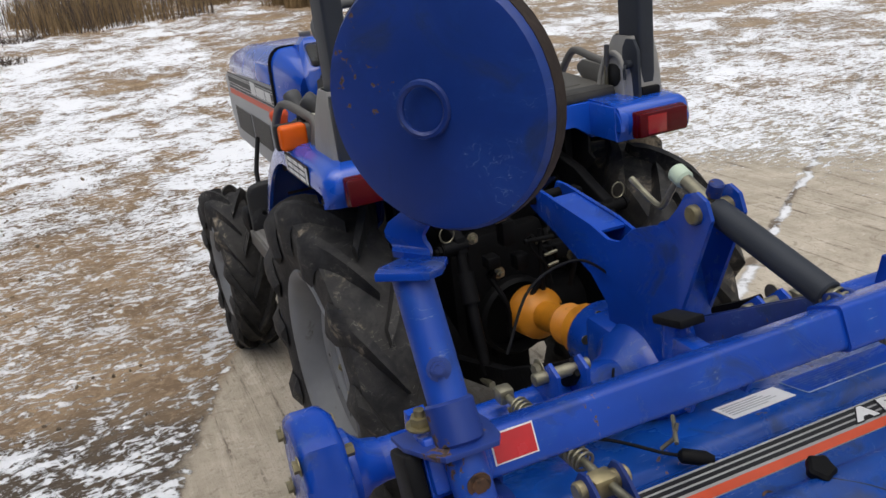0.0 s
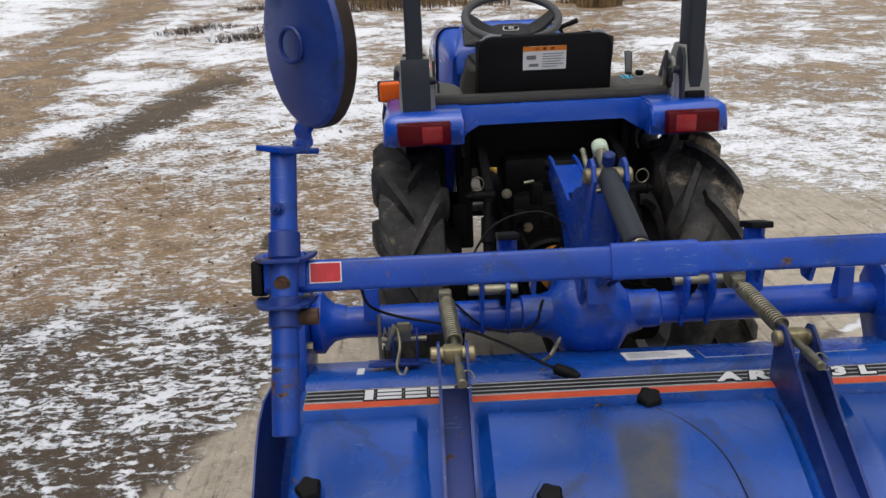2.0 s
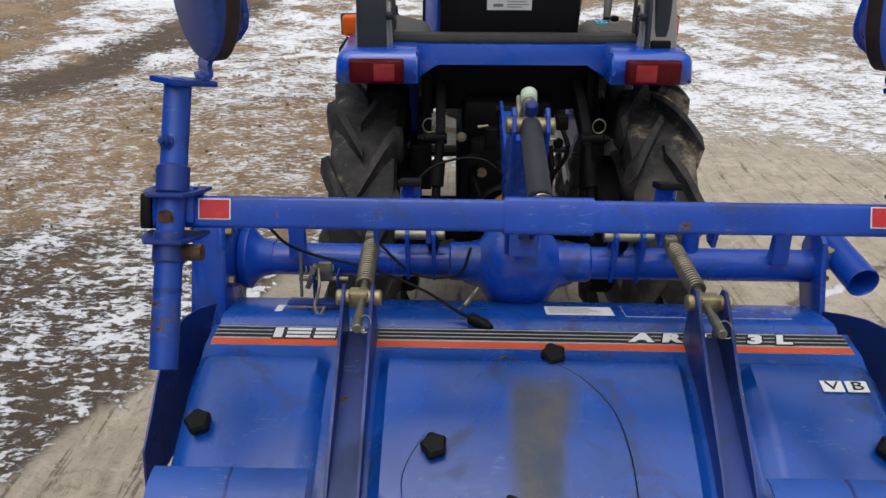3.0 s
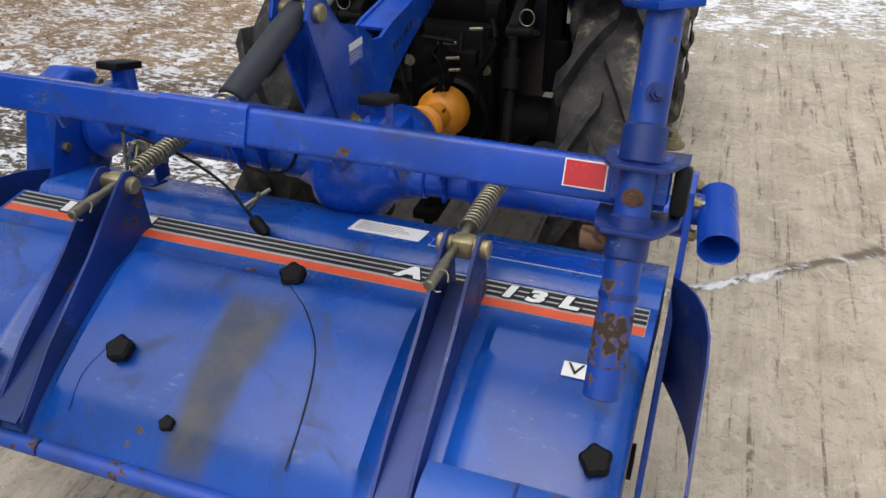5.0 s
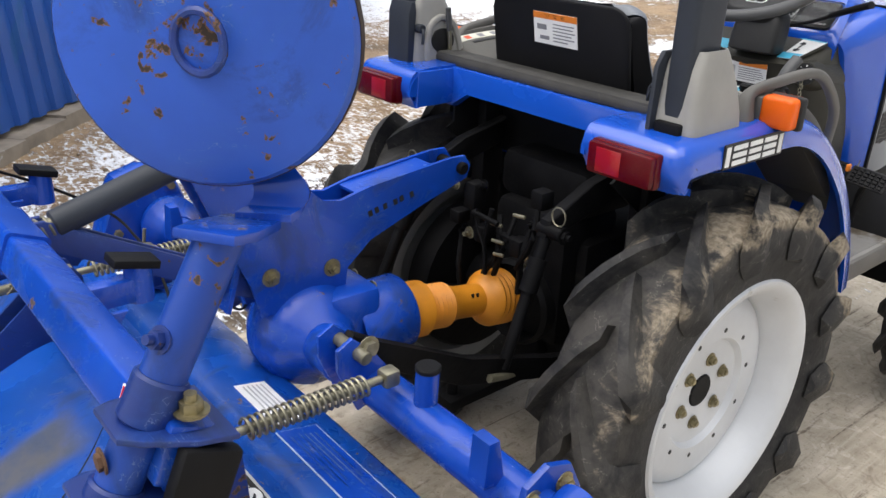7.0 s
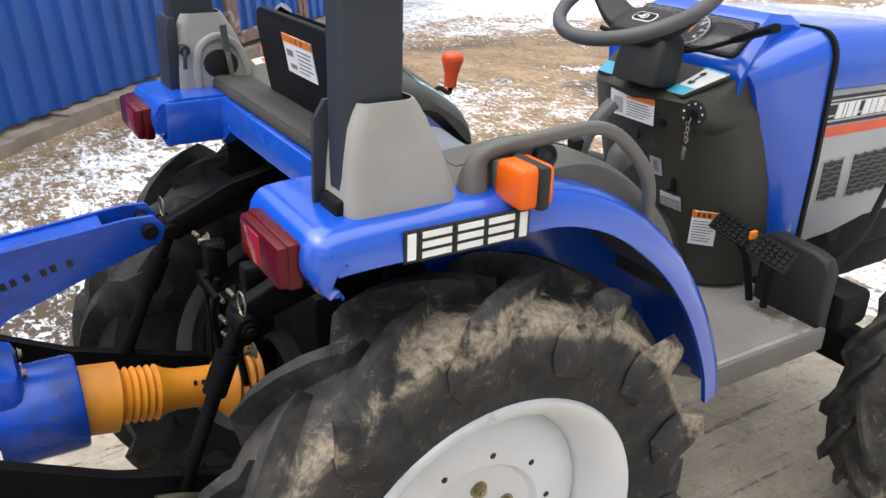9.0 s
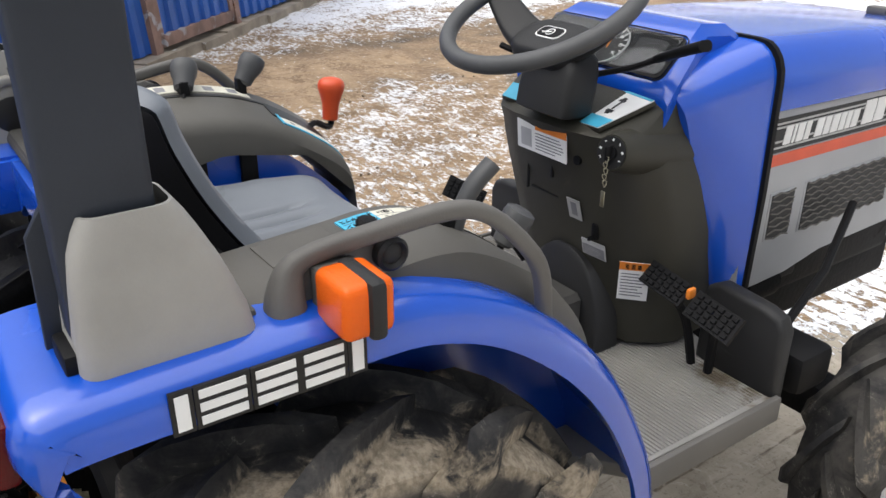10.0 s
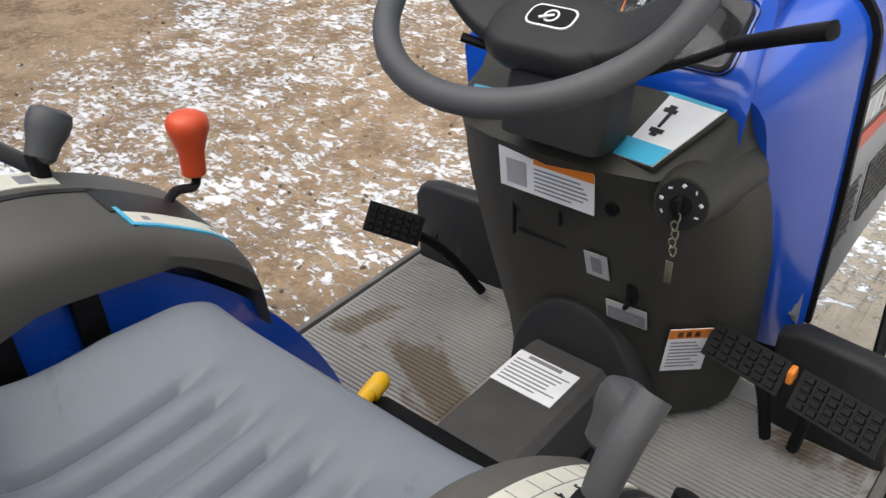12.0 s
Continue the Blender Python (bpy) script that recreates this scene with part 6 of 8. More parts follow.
def drivetrain():
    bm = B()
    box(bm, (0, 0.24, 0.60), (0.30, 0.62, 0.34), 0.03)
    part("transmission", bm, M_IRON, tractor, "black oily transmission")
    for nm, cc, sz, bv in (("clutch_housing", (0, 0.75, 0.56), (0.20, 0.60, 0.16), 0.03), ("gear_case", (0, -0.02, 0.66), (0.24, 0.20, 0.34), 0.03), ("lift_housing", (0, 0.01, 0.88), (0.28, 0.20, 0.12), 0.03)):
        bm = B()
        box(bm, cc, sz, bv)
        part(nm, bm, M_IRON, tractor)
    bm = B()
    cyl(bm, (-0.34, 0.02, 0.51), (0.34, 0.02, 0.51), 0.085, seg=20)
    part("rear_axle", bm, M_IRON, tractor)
    # black drums, added to hide the bright rims where the wheels' inside is shaded
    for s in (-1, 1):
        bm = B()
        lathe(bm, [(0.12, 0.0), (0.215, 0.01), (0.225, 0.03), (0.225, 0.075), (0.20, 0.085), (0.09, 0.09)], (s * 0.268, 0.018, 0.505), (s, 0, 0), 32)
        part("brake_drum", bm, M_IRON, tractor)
    bm = B()
    lathe(bm, [(0.105, 0), (0.11, -0.10), (0.10, -0.11), (0.095, -0.02)], (0, -0.045, 0.585), (0, 1, 0), 24, closed=True)
    part("pto_shield", bm, M_BLACK, tractor)
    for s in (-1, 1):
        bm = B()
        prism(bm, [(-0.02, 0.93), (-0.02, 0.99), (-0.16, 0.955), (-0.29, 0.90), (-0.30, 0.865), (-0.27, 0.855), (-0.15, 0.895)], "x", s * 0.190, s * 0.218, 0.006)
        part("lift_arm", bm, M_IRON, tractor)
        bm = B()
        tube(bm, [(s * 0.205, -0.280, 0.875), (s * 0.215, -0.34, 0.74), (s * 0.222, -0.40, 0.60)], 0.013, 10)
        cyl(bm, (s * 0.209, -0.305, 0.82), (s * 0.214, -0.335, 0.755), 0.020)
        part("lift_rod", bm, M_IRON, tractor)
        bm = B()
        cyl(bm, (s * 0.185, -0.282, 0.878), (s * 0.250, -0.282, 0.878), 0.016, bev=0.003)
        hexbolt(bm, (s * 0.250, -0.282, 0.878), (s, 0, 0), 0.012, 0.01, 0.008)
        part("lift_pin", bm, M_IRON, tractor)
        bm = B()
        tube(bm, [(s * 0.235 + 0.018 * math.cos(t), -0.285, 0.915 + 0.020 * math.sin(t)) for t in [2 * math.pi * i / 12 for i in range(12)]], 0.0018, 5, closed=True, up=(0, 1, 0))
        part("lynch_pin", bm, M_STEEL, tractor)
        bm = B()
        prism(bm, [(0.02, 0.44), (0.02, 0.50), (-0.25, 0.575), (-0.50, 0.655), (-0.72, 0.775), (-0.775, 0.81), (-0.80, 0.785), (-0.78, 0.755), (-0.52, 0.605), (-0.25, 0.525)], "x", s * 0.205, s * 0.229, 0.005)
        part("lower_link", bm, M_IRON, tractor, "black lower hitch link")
        bm = B()
        tube(bm, [(s * 0.16, -0.02, 0.46), (s * 0.235, -0.45, 0.60)], 0.009, 8)
        cyl(bm, (s * 0.185, -0.16, 0.505), (s * 0.21, -0.30, 0.55), 0.014)
        part("check_chain", bm, M_STEEL, tractor)
    bm = B()
    box(bm, (0, -0.20, 0.385), (0.07, 0.34, 0.030), 0.006)
    box(bm, (0, -0.05, 0.44), (0.10, 0.10, 0.12), 0.010)
    bar = part("drawbar", bm, M_IRON, tractor, "black drawbar under the axle")
    bm = B()
    cyl(bm, (0, -0.335, 0.345), (0, -0.335, 0.450), 0.014, bev=0.003)
    cyl(bm, (0, -0.335, 0.445), (0, -0.335, 0.460), 0.024, bev=0.003)
    part("drawbar_pin", bm, M_IRON, bar)
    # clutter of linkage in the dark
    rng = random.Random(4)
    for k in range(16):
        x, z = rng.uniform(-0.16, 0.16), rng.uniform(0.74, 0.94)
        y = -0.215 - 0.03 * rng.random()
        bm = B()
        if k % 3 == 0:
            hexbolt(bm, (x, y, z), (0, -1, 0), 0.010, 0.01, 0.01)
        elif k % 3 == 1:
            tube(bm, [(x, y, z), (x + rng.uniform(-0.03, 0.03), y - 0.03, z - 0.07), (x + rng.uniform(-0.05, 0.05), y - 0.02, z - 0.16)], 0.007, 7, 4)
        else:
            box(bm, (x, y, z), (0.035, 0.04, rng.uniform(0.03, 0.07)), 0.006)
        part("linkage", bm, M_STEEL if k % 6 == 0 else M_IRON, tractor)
    # short bright bars, added as the glints of metal in the dark cavity
    for x, z, w in ((0.030, 0.826, 0.050), (0.045, 0.788, 0.036), (0.050, 0.758, 0.030), (-0.085, 0.905, 0.030), (0.105, 0.868, 0.034)):
        bm = B()
        cyl(bm, (x - w / 2, -0.262, z), (x + w / 2, -0.262, z + 0.004), 0.0042, bev=0.001)
        part("glint_bar", bm, M_STEEL, tractor, "short plated bar added as a glint")
    bm = B()
    tube(bm, [(-0.020, -0.27, 0.850), (-0.012, -0.275, 0.815), (0.020, -0.28, 0.770), (0.032, -0.285, 0.715)], 0.0030, 6, 4)
    part("check_wire", bm, M_IRON, tractor)
    bm = B()
    box(bm, (0.05, -0.24, 0.80), (0.05, 0.02, 0.008), 0.002)
    tube(bm, [(0.02, -0.26, 0.86), (0.01, -0.27, 0.79), (0.015, -0.265, 0.70)], 0.006, 7)
    cyl(bm, (-0.03, -0.27, 0.84), (0.05, -0.27, 0.835), 0.006)
    part("selector_rod", bm, M_IRON, tractor)


for s in (1, -1):
    fender(s)
SHIFT[:] = (0.016, 0, -0.005)
cross_panel()
for s in (1, -1):
    SHIFT[:] = (0.016 if s > 0 else 0.024, 0, -0.005)
    rops(s)
    handrail(s)
SHIFT[:] = (0.018, 0, -0.007)
cR, topR, stripR = console(1)
stripR("slot", 0.322, 0.331, 0.168, 0.400, M_DECBLK, 0.0012)
lab = stripR("scale_label", 0.281, 0.316, 0.190, 0.400, M_CREAM, 0.0014, label="cream position scale with cyan end")
stripR("cyan_end", 0.281, 0.316, 0.140, 0.190, M_DECCY, 0.0014, parent=lab)
stripR("scale_line", 0.2982, 0.2990, 0.142, 0.398, M_BARS, 0.0018, 14, lab)


def on_label(x, y, body, size, squeeze=1.0):
    p, q = topR(x, y, 0.0016), topR(x, y - 0.01, 0.0016)
    print_text(body, lab, p, q - p, (1, 0, 0), size, M_DECBLK, squeeze=squeeze)


on_label(0.3075, 0.165, "ポジション", 0.0105, 0.86)
on_label(0.2895, 0.165, "オートデプス", 0.0105, 0.72)
on_label(0.3075, 0.204, "ヘ", 0.012)
on_label(0.2895, 0.204, "深い", 0.010, 0.9)
for k in range(7):
    on_label(0.3075, 0.222 + k * 0.0245, str(7 - k), 0.0125)
    stripR("scale_mark", 0.283, 0.298, 0.2165 + k * 0.0245, 0.2172 + k * 0.0245, M_BARS, 0.0018, 1, lab)
bm = B()
lathe(bm, [(0.015, -0.004), (0.015, 0.004), (0.011, 0.005)], topR(0.336, 0.153), (0, 0, 1), 18)
ped = part("knob_collar", bm, M_LTGREY, cR)
bm = B()
lathe(bm, [(0.009, 0.0), (0.010, 0.005), (0.0135, 0.009), (0.0145, 0.017), (0.011, 0.022), (0, 0.023)], topR(0.336, 0.153), (0.1, 0.1, 1), 8)
part("limit_knob", bm, M_BLACK, ped)
bm = B()
lathe(bm, [(0.010, -0.004), (0.009, 0.004), (0.012, 0.008), (0.012, 0.016), (0, 0.018)], topR(0.345, 0.425), (0.1, 0.5, 1), 10)
part("limit_knob", bm, M_BLACK, cR)
# position lever: a flat broad handle
bm = B()
pts = [(0.336, 0.282, 1.100), (0.338, 0.292, 1.138), (0.342, 0.310, 1.172), (0.347, 0.336, 1.198)]
sweep(bm, curve(pts, 5), rrect(0.020, 0.026, 0.009), up=(1, 0, 0), scale=lambda t: 0.80 + 0.22 * min(1, t * 1.6))
lv = part("position_lever", bm, M_LEVER, cR, "broad dark grey lift lever")
bm = B()
box(bm, topR(0.334, 0.276, 0.008), (0.02, 0.028, 0.024), 0.004)
part("lever_boot", bm, M_BLACK, lv)
knob_lever((0.262, 0.396, 0.990), (0.275, 0.430, 1.056), cR, M_LEVER, "depth_lever", "short lever with a round grey knob")
stripR("box_lid", 0.276, 0.342, 0.030, 0.122, M_CONS, 0.0010, 4)
bm = B()
box(bm, (0.338, -0.060, 1.112), (0.165, 0.075, 0.040), 0.006)
part("rear_pad", bm, M_CONS, cR)
SHIFT[:] = (0.020, 0, -0.008)
cL, topL, stripL = console(-1)
stripL("slot", 0.346, 0.354, -0.005, 0.330, M_DECBLK, 0.0012)
lab = stripL("gear_label", 0.364, 0.392, -0.03, 0.300, M_CREAM, 0.0014, label="cream gear label strip")
for k in range(7):
    stripL("label_print", 0.369, 0.386, -0.01 + k * 0.045, 0.008 + k * 0.045, M_DECRED if k == 0 else M_BARS, 0.0018, 1, lab)
lab = stripL("shift_label", 0.276, 0.300, 0.330, 0.440, M_CREAM, 0.0014, label="cream shift label with cyan edge")
for xa, xb, ya, yb in ((0.271, 0.2765, 0.326, 0.444), (0.271, 0.345, 0.440, 0.4455), (0.271, 0.310, 0.3245, 0.330)):
    stripL("cyan_edge", xa, xb, ya, yb, M_DECCY, 0.0016, parent=lab)
for ya in (0.345, 0.425):
    stripL("label_print", 0.283, 0.291, ya, ya + 0.008, M_BARS, 0.0018, 1, lab)
stripL("shift_slot", 0.301, 0.352, 0.318, 0.438, M_DECBLK, 0.0012)
knob_lever(topL(0.350, 0.168), (-0.374, 0.180, 1.186), cL, M_LEVER, "range_lever", "lever with a grey knob")
knob_lever(topL(0.386, 0.285), (-0.392, 0.310, 1.178), cL, M_LEVER, "creep_lever", "lever with a grey knob")
lv = knob_lever((-0.326, 0.376, 1.062), (-0.404, 0.492, 1.093), cL, M_KNOB, "main_shift_lever", "bent lever with an orange-red grip", "grip", False, (-0.02, 0.10, 1))
for y in (0.150, 0.245):
    bm = B()
    box(bm, (-0.262, y, 1.035), (0.012, 0.032, 0.10), 0.003)
    part("strap", bm, M_BLACK, cL)
SHIFT[:] = (0.024, 0, -0.005)
bm = B()
cyl(bm, (-0.418, 0.068, 1.152), (-0.398, 0.068, 1.152), 0.014, bev=0.002)
tube(bm, [(-0.400, 0.068 + 0.017 * math.cos(t), 1.150 + 0.017 * math.sin(t)) for t in [2 * math.pi * i / 14 for i in range(14)]], 0.0018, 5, closed=True, up=(1, 0, 0))
part("lock_pin", bm, M_BOLT, tractor, "plated lock pin with a ring")
bm = B()
lathe(bm, [(0.021, 0), (0.021, 0.010), (0.016, 0.014), (0.012, 0.009), (0.008, 0.009), (0.0, 0.009)], (-0.412, 0.132, 1.152), (1, 0, 0), 20)
part("rubber_grommet", bm, M_DKGREY, tractor)
SHIFT[:] = (0.014, 0, -0.006)
seat()
SHIFT[:] = (0.018, 0, -0.010)
floor_plate()
SHIFT[:] = (0.022, 0, -0.010)
pedal("brake_pedal", (0.192, 0.816, 0.832), (0.108, -0.014, -0.006), (0.002, 0.036, 0.032), "black ribbed brake pedal", [(0.262, 0.88, 0.76), (0.275, 0.90, 0.66)])
pedal("brake_pedal", (0.316, 0.796, 0.822), (0.110, -0.018, -0.004), (0.002, 0.038, 0.036), "black ribbed brake pedal", [(0.33, 0.88, 0.76), (0.315, 0.90, 0.66)])
pedal("clutch_pedal", (-0.405, 0.775, 0.822), (0.080, 0.050, -0.030), (-0.002, 0.028, 0.044), "black ribbed clutch pedal", [(-0.32, 0.88, 0.76), (-0.27, 0.93, 0.66)])
bm = B()
box(bm, (0.308, 0.824, 0.850), (0.009, 0.020, 0.020), 0.003)
part("pedal_lock", bm, M_DECOR, tractor)
dash()
SHIFT[:] = (0.006, 0, -0.010)
cowl()
SHIFT[:] = (0, -0.048, -0.010)
bonnet()
SHIFT[:] = (0.016, 0, 0)
drivetrain()
SHIFT[:] = (0, 0, 0)
for s in (1, -1):
    wheel("rear_wheel", s, (0.446 if s > 0 else -0.410, 0.026, 0.489), 0.494, 0.192, 0.285, 13, 0.042, 6, 0.20, "rear wheels")
    wheel("front_wheel", s, (0.492 if s > 0 else -0.470, 1.44, 0.345), 0.350, 0.158, 0.178, 12, 0.030, 6, 0.25, "front wheels")
bm = B()
box(bm, (0.012, 1.43, 0.36), (0.62, 0.10, 0.10), 0.02)
part("front_axle", bm, M_IRON, tractor)

# ---- rotary tiller ----
tiller = thing("rotary_tiller", "worn blue rotary tiller with rusty edges hitched behind a tractor", "rotary tiller", at=(0.0227, 0.006, 0.007))
tiller.rotation_euler = (0, 0, radians(-1.17))
COVER = [(-0.800, 0.618), (-0.810, 0.628), (-0.945, 0.655), (-0.962, 0.652), (-0.975, 0.640), (-0.990, 0.646), (-1.010, 0.664), (-1.085, 0.656),
         (-1.110, 0.644), (-1.180, 0.628), (-1.270, 0.588), (-1.350, 0.545), (-1.420, 0.500), (-1.460, 0.470)]


def cover_z(y):
    for (a, za), (b, zb) in zip(COVER, COVER[1:]):
        if b <= y <= a:
            return za + (zb - za) * (a - y) / (a - b)
    return COVER[-1][1]


def cover():
    """Pressed sheet: raised middle field and side fields between two arm channels."""
    xs = sorted(set([round(v, 4) for v in np.linspace(-0.66, 0.66, 67)] + [-0.395, -0.305, 0.305, 0.395, -0.285, 0.285]))
    ys = []
    prof = COVER[:9] + [(p.y, p.z) for p in curve([(0, y, z) for y, z in COVER[8:]], 6)][1:]

    def lift(x, y):
        if y > -1.10:
            return 0.0
        f = min(1, (-1.10 - y) / 0.035)
        g = min(1, max(0, (y + 1.455) / 0.05))
        ax = abs(x)
        c = 1 - min(1, max(0, (ax - 0.280) / 0.018))
        e = min(1, max(0, (ax - 0.40) / 0.018)) * min(1, max(0, (0.655 - ax) / 0.02))
        dent = 0.004 * noise.noise(Vector((x * 6, y * 6, 2.0)))
        return f * g * (0.026 * (c + e) + dent)
    bm = B()
    g = [[bm.verts.new((x, y, z + lift(x, y))) for x in xs] for y, z in prof]
    for j in range(len(prof) - 1):
        for i in range(len(xs) - 1):
            bm.faces.new((g[j][i], g[j][i + 1], g[j + 1][i + 1], g[j + 1][i]))
    geo = bmesh.ops.extrude_face_region(bm, geom=bm.faces[:])["geom"]
    for v in (q for q in geo if isinstance(q, bmesh.types.BMVert)):
        v.co.z -= 0.006
    return part("cover", bm, M_COVER, tiller, "pressed blue sheet cover with stains and rust spots", sharp=50)


cov = cover()
for s in (-1, 1):
    bm = B()
    prism(bm, [(y, z - 0.002) for y, z in COVER] + [(y, z - 0.13) for y, z in COVER[::-1]], "x", s * 0.654, s * 0.6595)
    part("side_lip", bm, M_TILL_DARK, cov, "darker blue, scuffed turned-down side of the cover")


def on_cover(x, y, lift=0.0):
    return Vector((x, y, cover_z(y) + lift))


def band(name, y0, y1, x0, x1, mat, lift, parent, label=""):
    bm = B()
    loft(bm, [[on_cover(x, y0, lift - 0.003), on_cover(x, y1, lift - 0.003), on_cover(x, y1, lift), on_cover(x, y0, lift)] for x in (x0, x1)])
    return part(name, bm, mat, parent, label)


dec = band("stripe_decal", -1.014, -1.080, -0.650, 0.648, M_DECGREY, 0.0012, cov, "silver, black and red stripe decal")
for y0, y1, m in ((-1.019, -1.027, M_DECBLK), (-1.032, -1.040, M_DECBLK), (-1.045, -1.053, M_DECBLK), (-1.060, -1.079, M_DECRED)):
    band("stripe", y0, y1, -0.649, 0.647, m, 0.0020, dec)


def blocks(x, widths, y0, y1):
    for w in widths:
        if w:
            b = band("mark_edge", y0 + 0.003, y1 - 0.003, x - 0.003, x + w + 0.003, M_DECBLK, 0.0027, dec)
            cuts = ((0, 1),) if w < 0.03 else ((0, 0.24), (0.38, 0.62), (0.76, 1))
            for c0, c1 in cuts:
                band("mark", y0 + (y1 - y0) * c0, y0 + (y1 - y0) * c1, x, x + w, M_WHITE, 0.0034, b)
            x += w + 0.008
        else:
            x += 0.012


blocks(-0.527, (0.018, 0.050, 0.044, 0.050, 0.018), -1.022, -1.056)
for ch, x in (("A", 0.228), ("R", 0.288), ("S", 0.345), ("1", 0.410), ("3", 0.458), ("L", 0.516)):
    for mat, fat, up in ((M_DECBLK, 0.0090, 0.0026), (M_WHITE, 0.0046, 0.0034)):
        print_text(ch, dec, on_cover(x, -1.039, up), (1, 0, 0), (0, 1, 0.107), 0.041, mat, "figure", 1.55, fat, 0.18)
label_plate("white_plate", cov, on_cover(0.122, -0.885, 0.001), (1, 0, 0), (0, 1, -0.2), 0.150, 0.062, M_WHITE, lines(0.06, 0.15, 0.94, 0.88, 5, M_DECGREY), "scuffed white instruction plate")
label_plate("outline_label", cov, on_cover(0.40, -0.885, 0.001), (1, 0, 0), (0, 1, -0.2), 0.36, 0.08, material("pale_blue_line", (0.35, 0.42, 0.55), 0.6), [(0.004, 0.03, 0.996, 0.97, M_TILL)] + lines(0.06, 0.15, 0.55, 0.85, 6, material("faded_print", (0.10, 0.15, 0.33), 0.6)), "faded outlined label")
label_plate("small_label", cov, on_cover(-0.545, -0.90, 0.001), (1, 0, 0), (0, 1, -0.2), 0.016, 0.045, M_WHITE, [], "small white label")


def letter(ch, x, y, size):
    bmx = label_plate("letter_tile", cov, on_cover(x, y, 0.028), (1, 0, 0), (0, 1, 0.28), 0.040, 0.027, M_WHITE, [], "white tile with a black letter")
    cu = bpy.data.curves.new("glyph", "FONT")
    cu.body, cu.size, cu.align_x, cu.align_y, cu.extrude = ch, size, "CENTER", "CENTER", 0.0006
    tmp = bpy.data.objects.new("glyph", cu)
    scene.collection.objects.link(tmp)
    bpy.context.view_layer.update()
    me = bpy.data.meshes.new_from_object(tmp.evaluated_get(bpy.context.evaluated_depsgraph_get()))
    bpy.data.objects.remove(tmp)
    n = Vector((1, 0, 0)).cross(Vector((0, 1, 0.28))).normalized()
    me.transform(Matrix.Translation(on_cover(x, y, 0.028) + n * 0.0022) @ Euler((math.atan2(0.28, 1), 0, 0)).to_matrix().to_4x4() @ Matrix.Diagonal((1.45, 0.95, 1, 1)))
    me.materials.append(M_DECBLK)
    g = new("letter", me)
    g.parent = bmx


letter("V", 0.560, -1.190, 0.030)
letter("B", 0.606, -1.190, 0.030)

# fixing knobs with lobes
for x, y in ((0.041, -1.115), (-0.186, -1.318), (0.620, -1.310), (-0.616, -1.285), (-0.050, -1.40)):
    p = on_cover(x, y, 0.020 if y < -1.15 else 0.010)
    n = Vector((0, -0.42, 0.9)).normalized()
    bm = B()
    d, u, v = basis(n)
    small = x == -0.050
    k = 0.55 if small else 1.0
    rings = []
    for h, r in ((0, 0.014), (0.010, 0.015), (0.012, 0.022), (0.026, 0.023), (0.031, 0.018), (0.031, 0.004)):
        rings.append([p + d * h * k + (u * math.cos(a) + v * math.sin(a)) * r * k * (1 + 0.10 * math.cos(5 * a)) for a in [2 * math.pi * i / 30 for i in range(30)]])
    loft(bm, rings)
    part("knob", bm, M_BLACK, cov, "black lobed fixing knob")

# rusted-through spots
for x, y, r in ((-0.055, -1.115, 0.008), (0.185, -1.165, 0.010), (0.18, -1.30, 0.008), (0.47, -1.14, 0.006), (0.25, -1.36, 0.006), (-0.60, -1.135, 0.008)):
    bm = B()
    p = on_cover(x, y, 0.022 if y < -1.14 else 0.006)
    lathe(bm, [(r * 1.6, -0.004), (r * 1.5, 0.001), (r, 0.0015), (r * 0.8, -0.004)], p, (0, -0.4, 0.9), 14, closed=True)
    rr = part("rust_spot", bm, M_RUST, cov)
# thin dark lines laid on the sheet where its pressed creases run
bm = B()
tube(bm, [on_cover(x, y, 0.0275) for x, y in ((-0.235, -1.42), (-0.24, -1.36), (-0.20, -1.29), (-0.14, -1.22), (-0.10, -1.17))], 0.0012, 4, 4)
part("crease_line", bm, M_TILL_DARK, cov)
bm = B()
tube(bm, [on_cover(x, y, 0.0285) for x, y in ((0.045, -1.145), (0.10, -1.19), (0.145, -1.25), (0.165, -1.33), (0.17, -1.42))], 0.0014, 5, 4)
part("crease_line", bm, M_DECBLK, cov)

# rear bar with worn ends, and two folded end flaps
M_BAR = worn_paint("bar_blue_paint", (0.015, 0.068, 0.38), 0.62, 0.4, 0.5, 0.45)
for x0, x1 in ((-0.700, -0.275), (-0.270, 0.250), (0.256, 0.690)):
    bm = B()
    cyl(bm, (x0, -1.464, 0.470), (x1, -1.464, 0.470), 0.0155, seg=14, bev=0.003)
    part("rear_bar", bm, M_BAR, tiller, "blue rear edge tube with rust")
for x0, x1 in ((-0.672, -0.400), (0.388, 0.658)):
    def arc(a0, a1, k, r0=0.085, cy=-1.386, cz=0.498):
        out = []
        for i in range(k + 1):
            a = radians(a0 + (a1 - a0) * i / k)
            out.append((cy - r0 * math.sin(a), cz + r0 * math.cos(a)))
        return out
    mid = (x0 + x1) / 2
    o, i2 = arc(-8, 78, 18), arc(-8, 78, 18, 0.0815)
    bm = B()
    prism(bm, o + i2[::-1], "x", x0, x1)
    fl = part("end_flap", bm, M_FLAP, tiller, "folded blue end flap with a bare rusty edge")
    bm = B()
    o, i2 = arc(-8, 78, 12, 0.0862), arc(-8, 78, 12, 0.0848)
    prism(bm, o + i2[::-1], "x", mid - 0.0025, mid + 0.0025)
    part("seam", bm, M_TILL_DARK, fl)

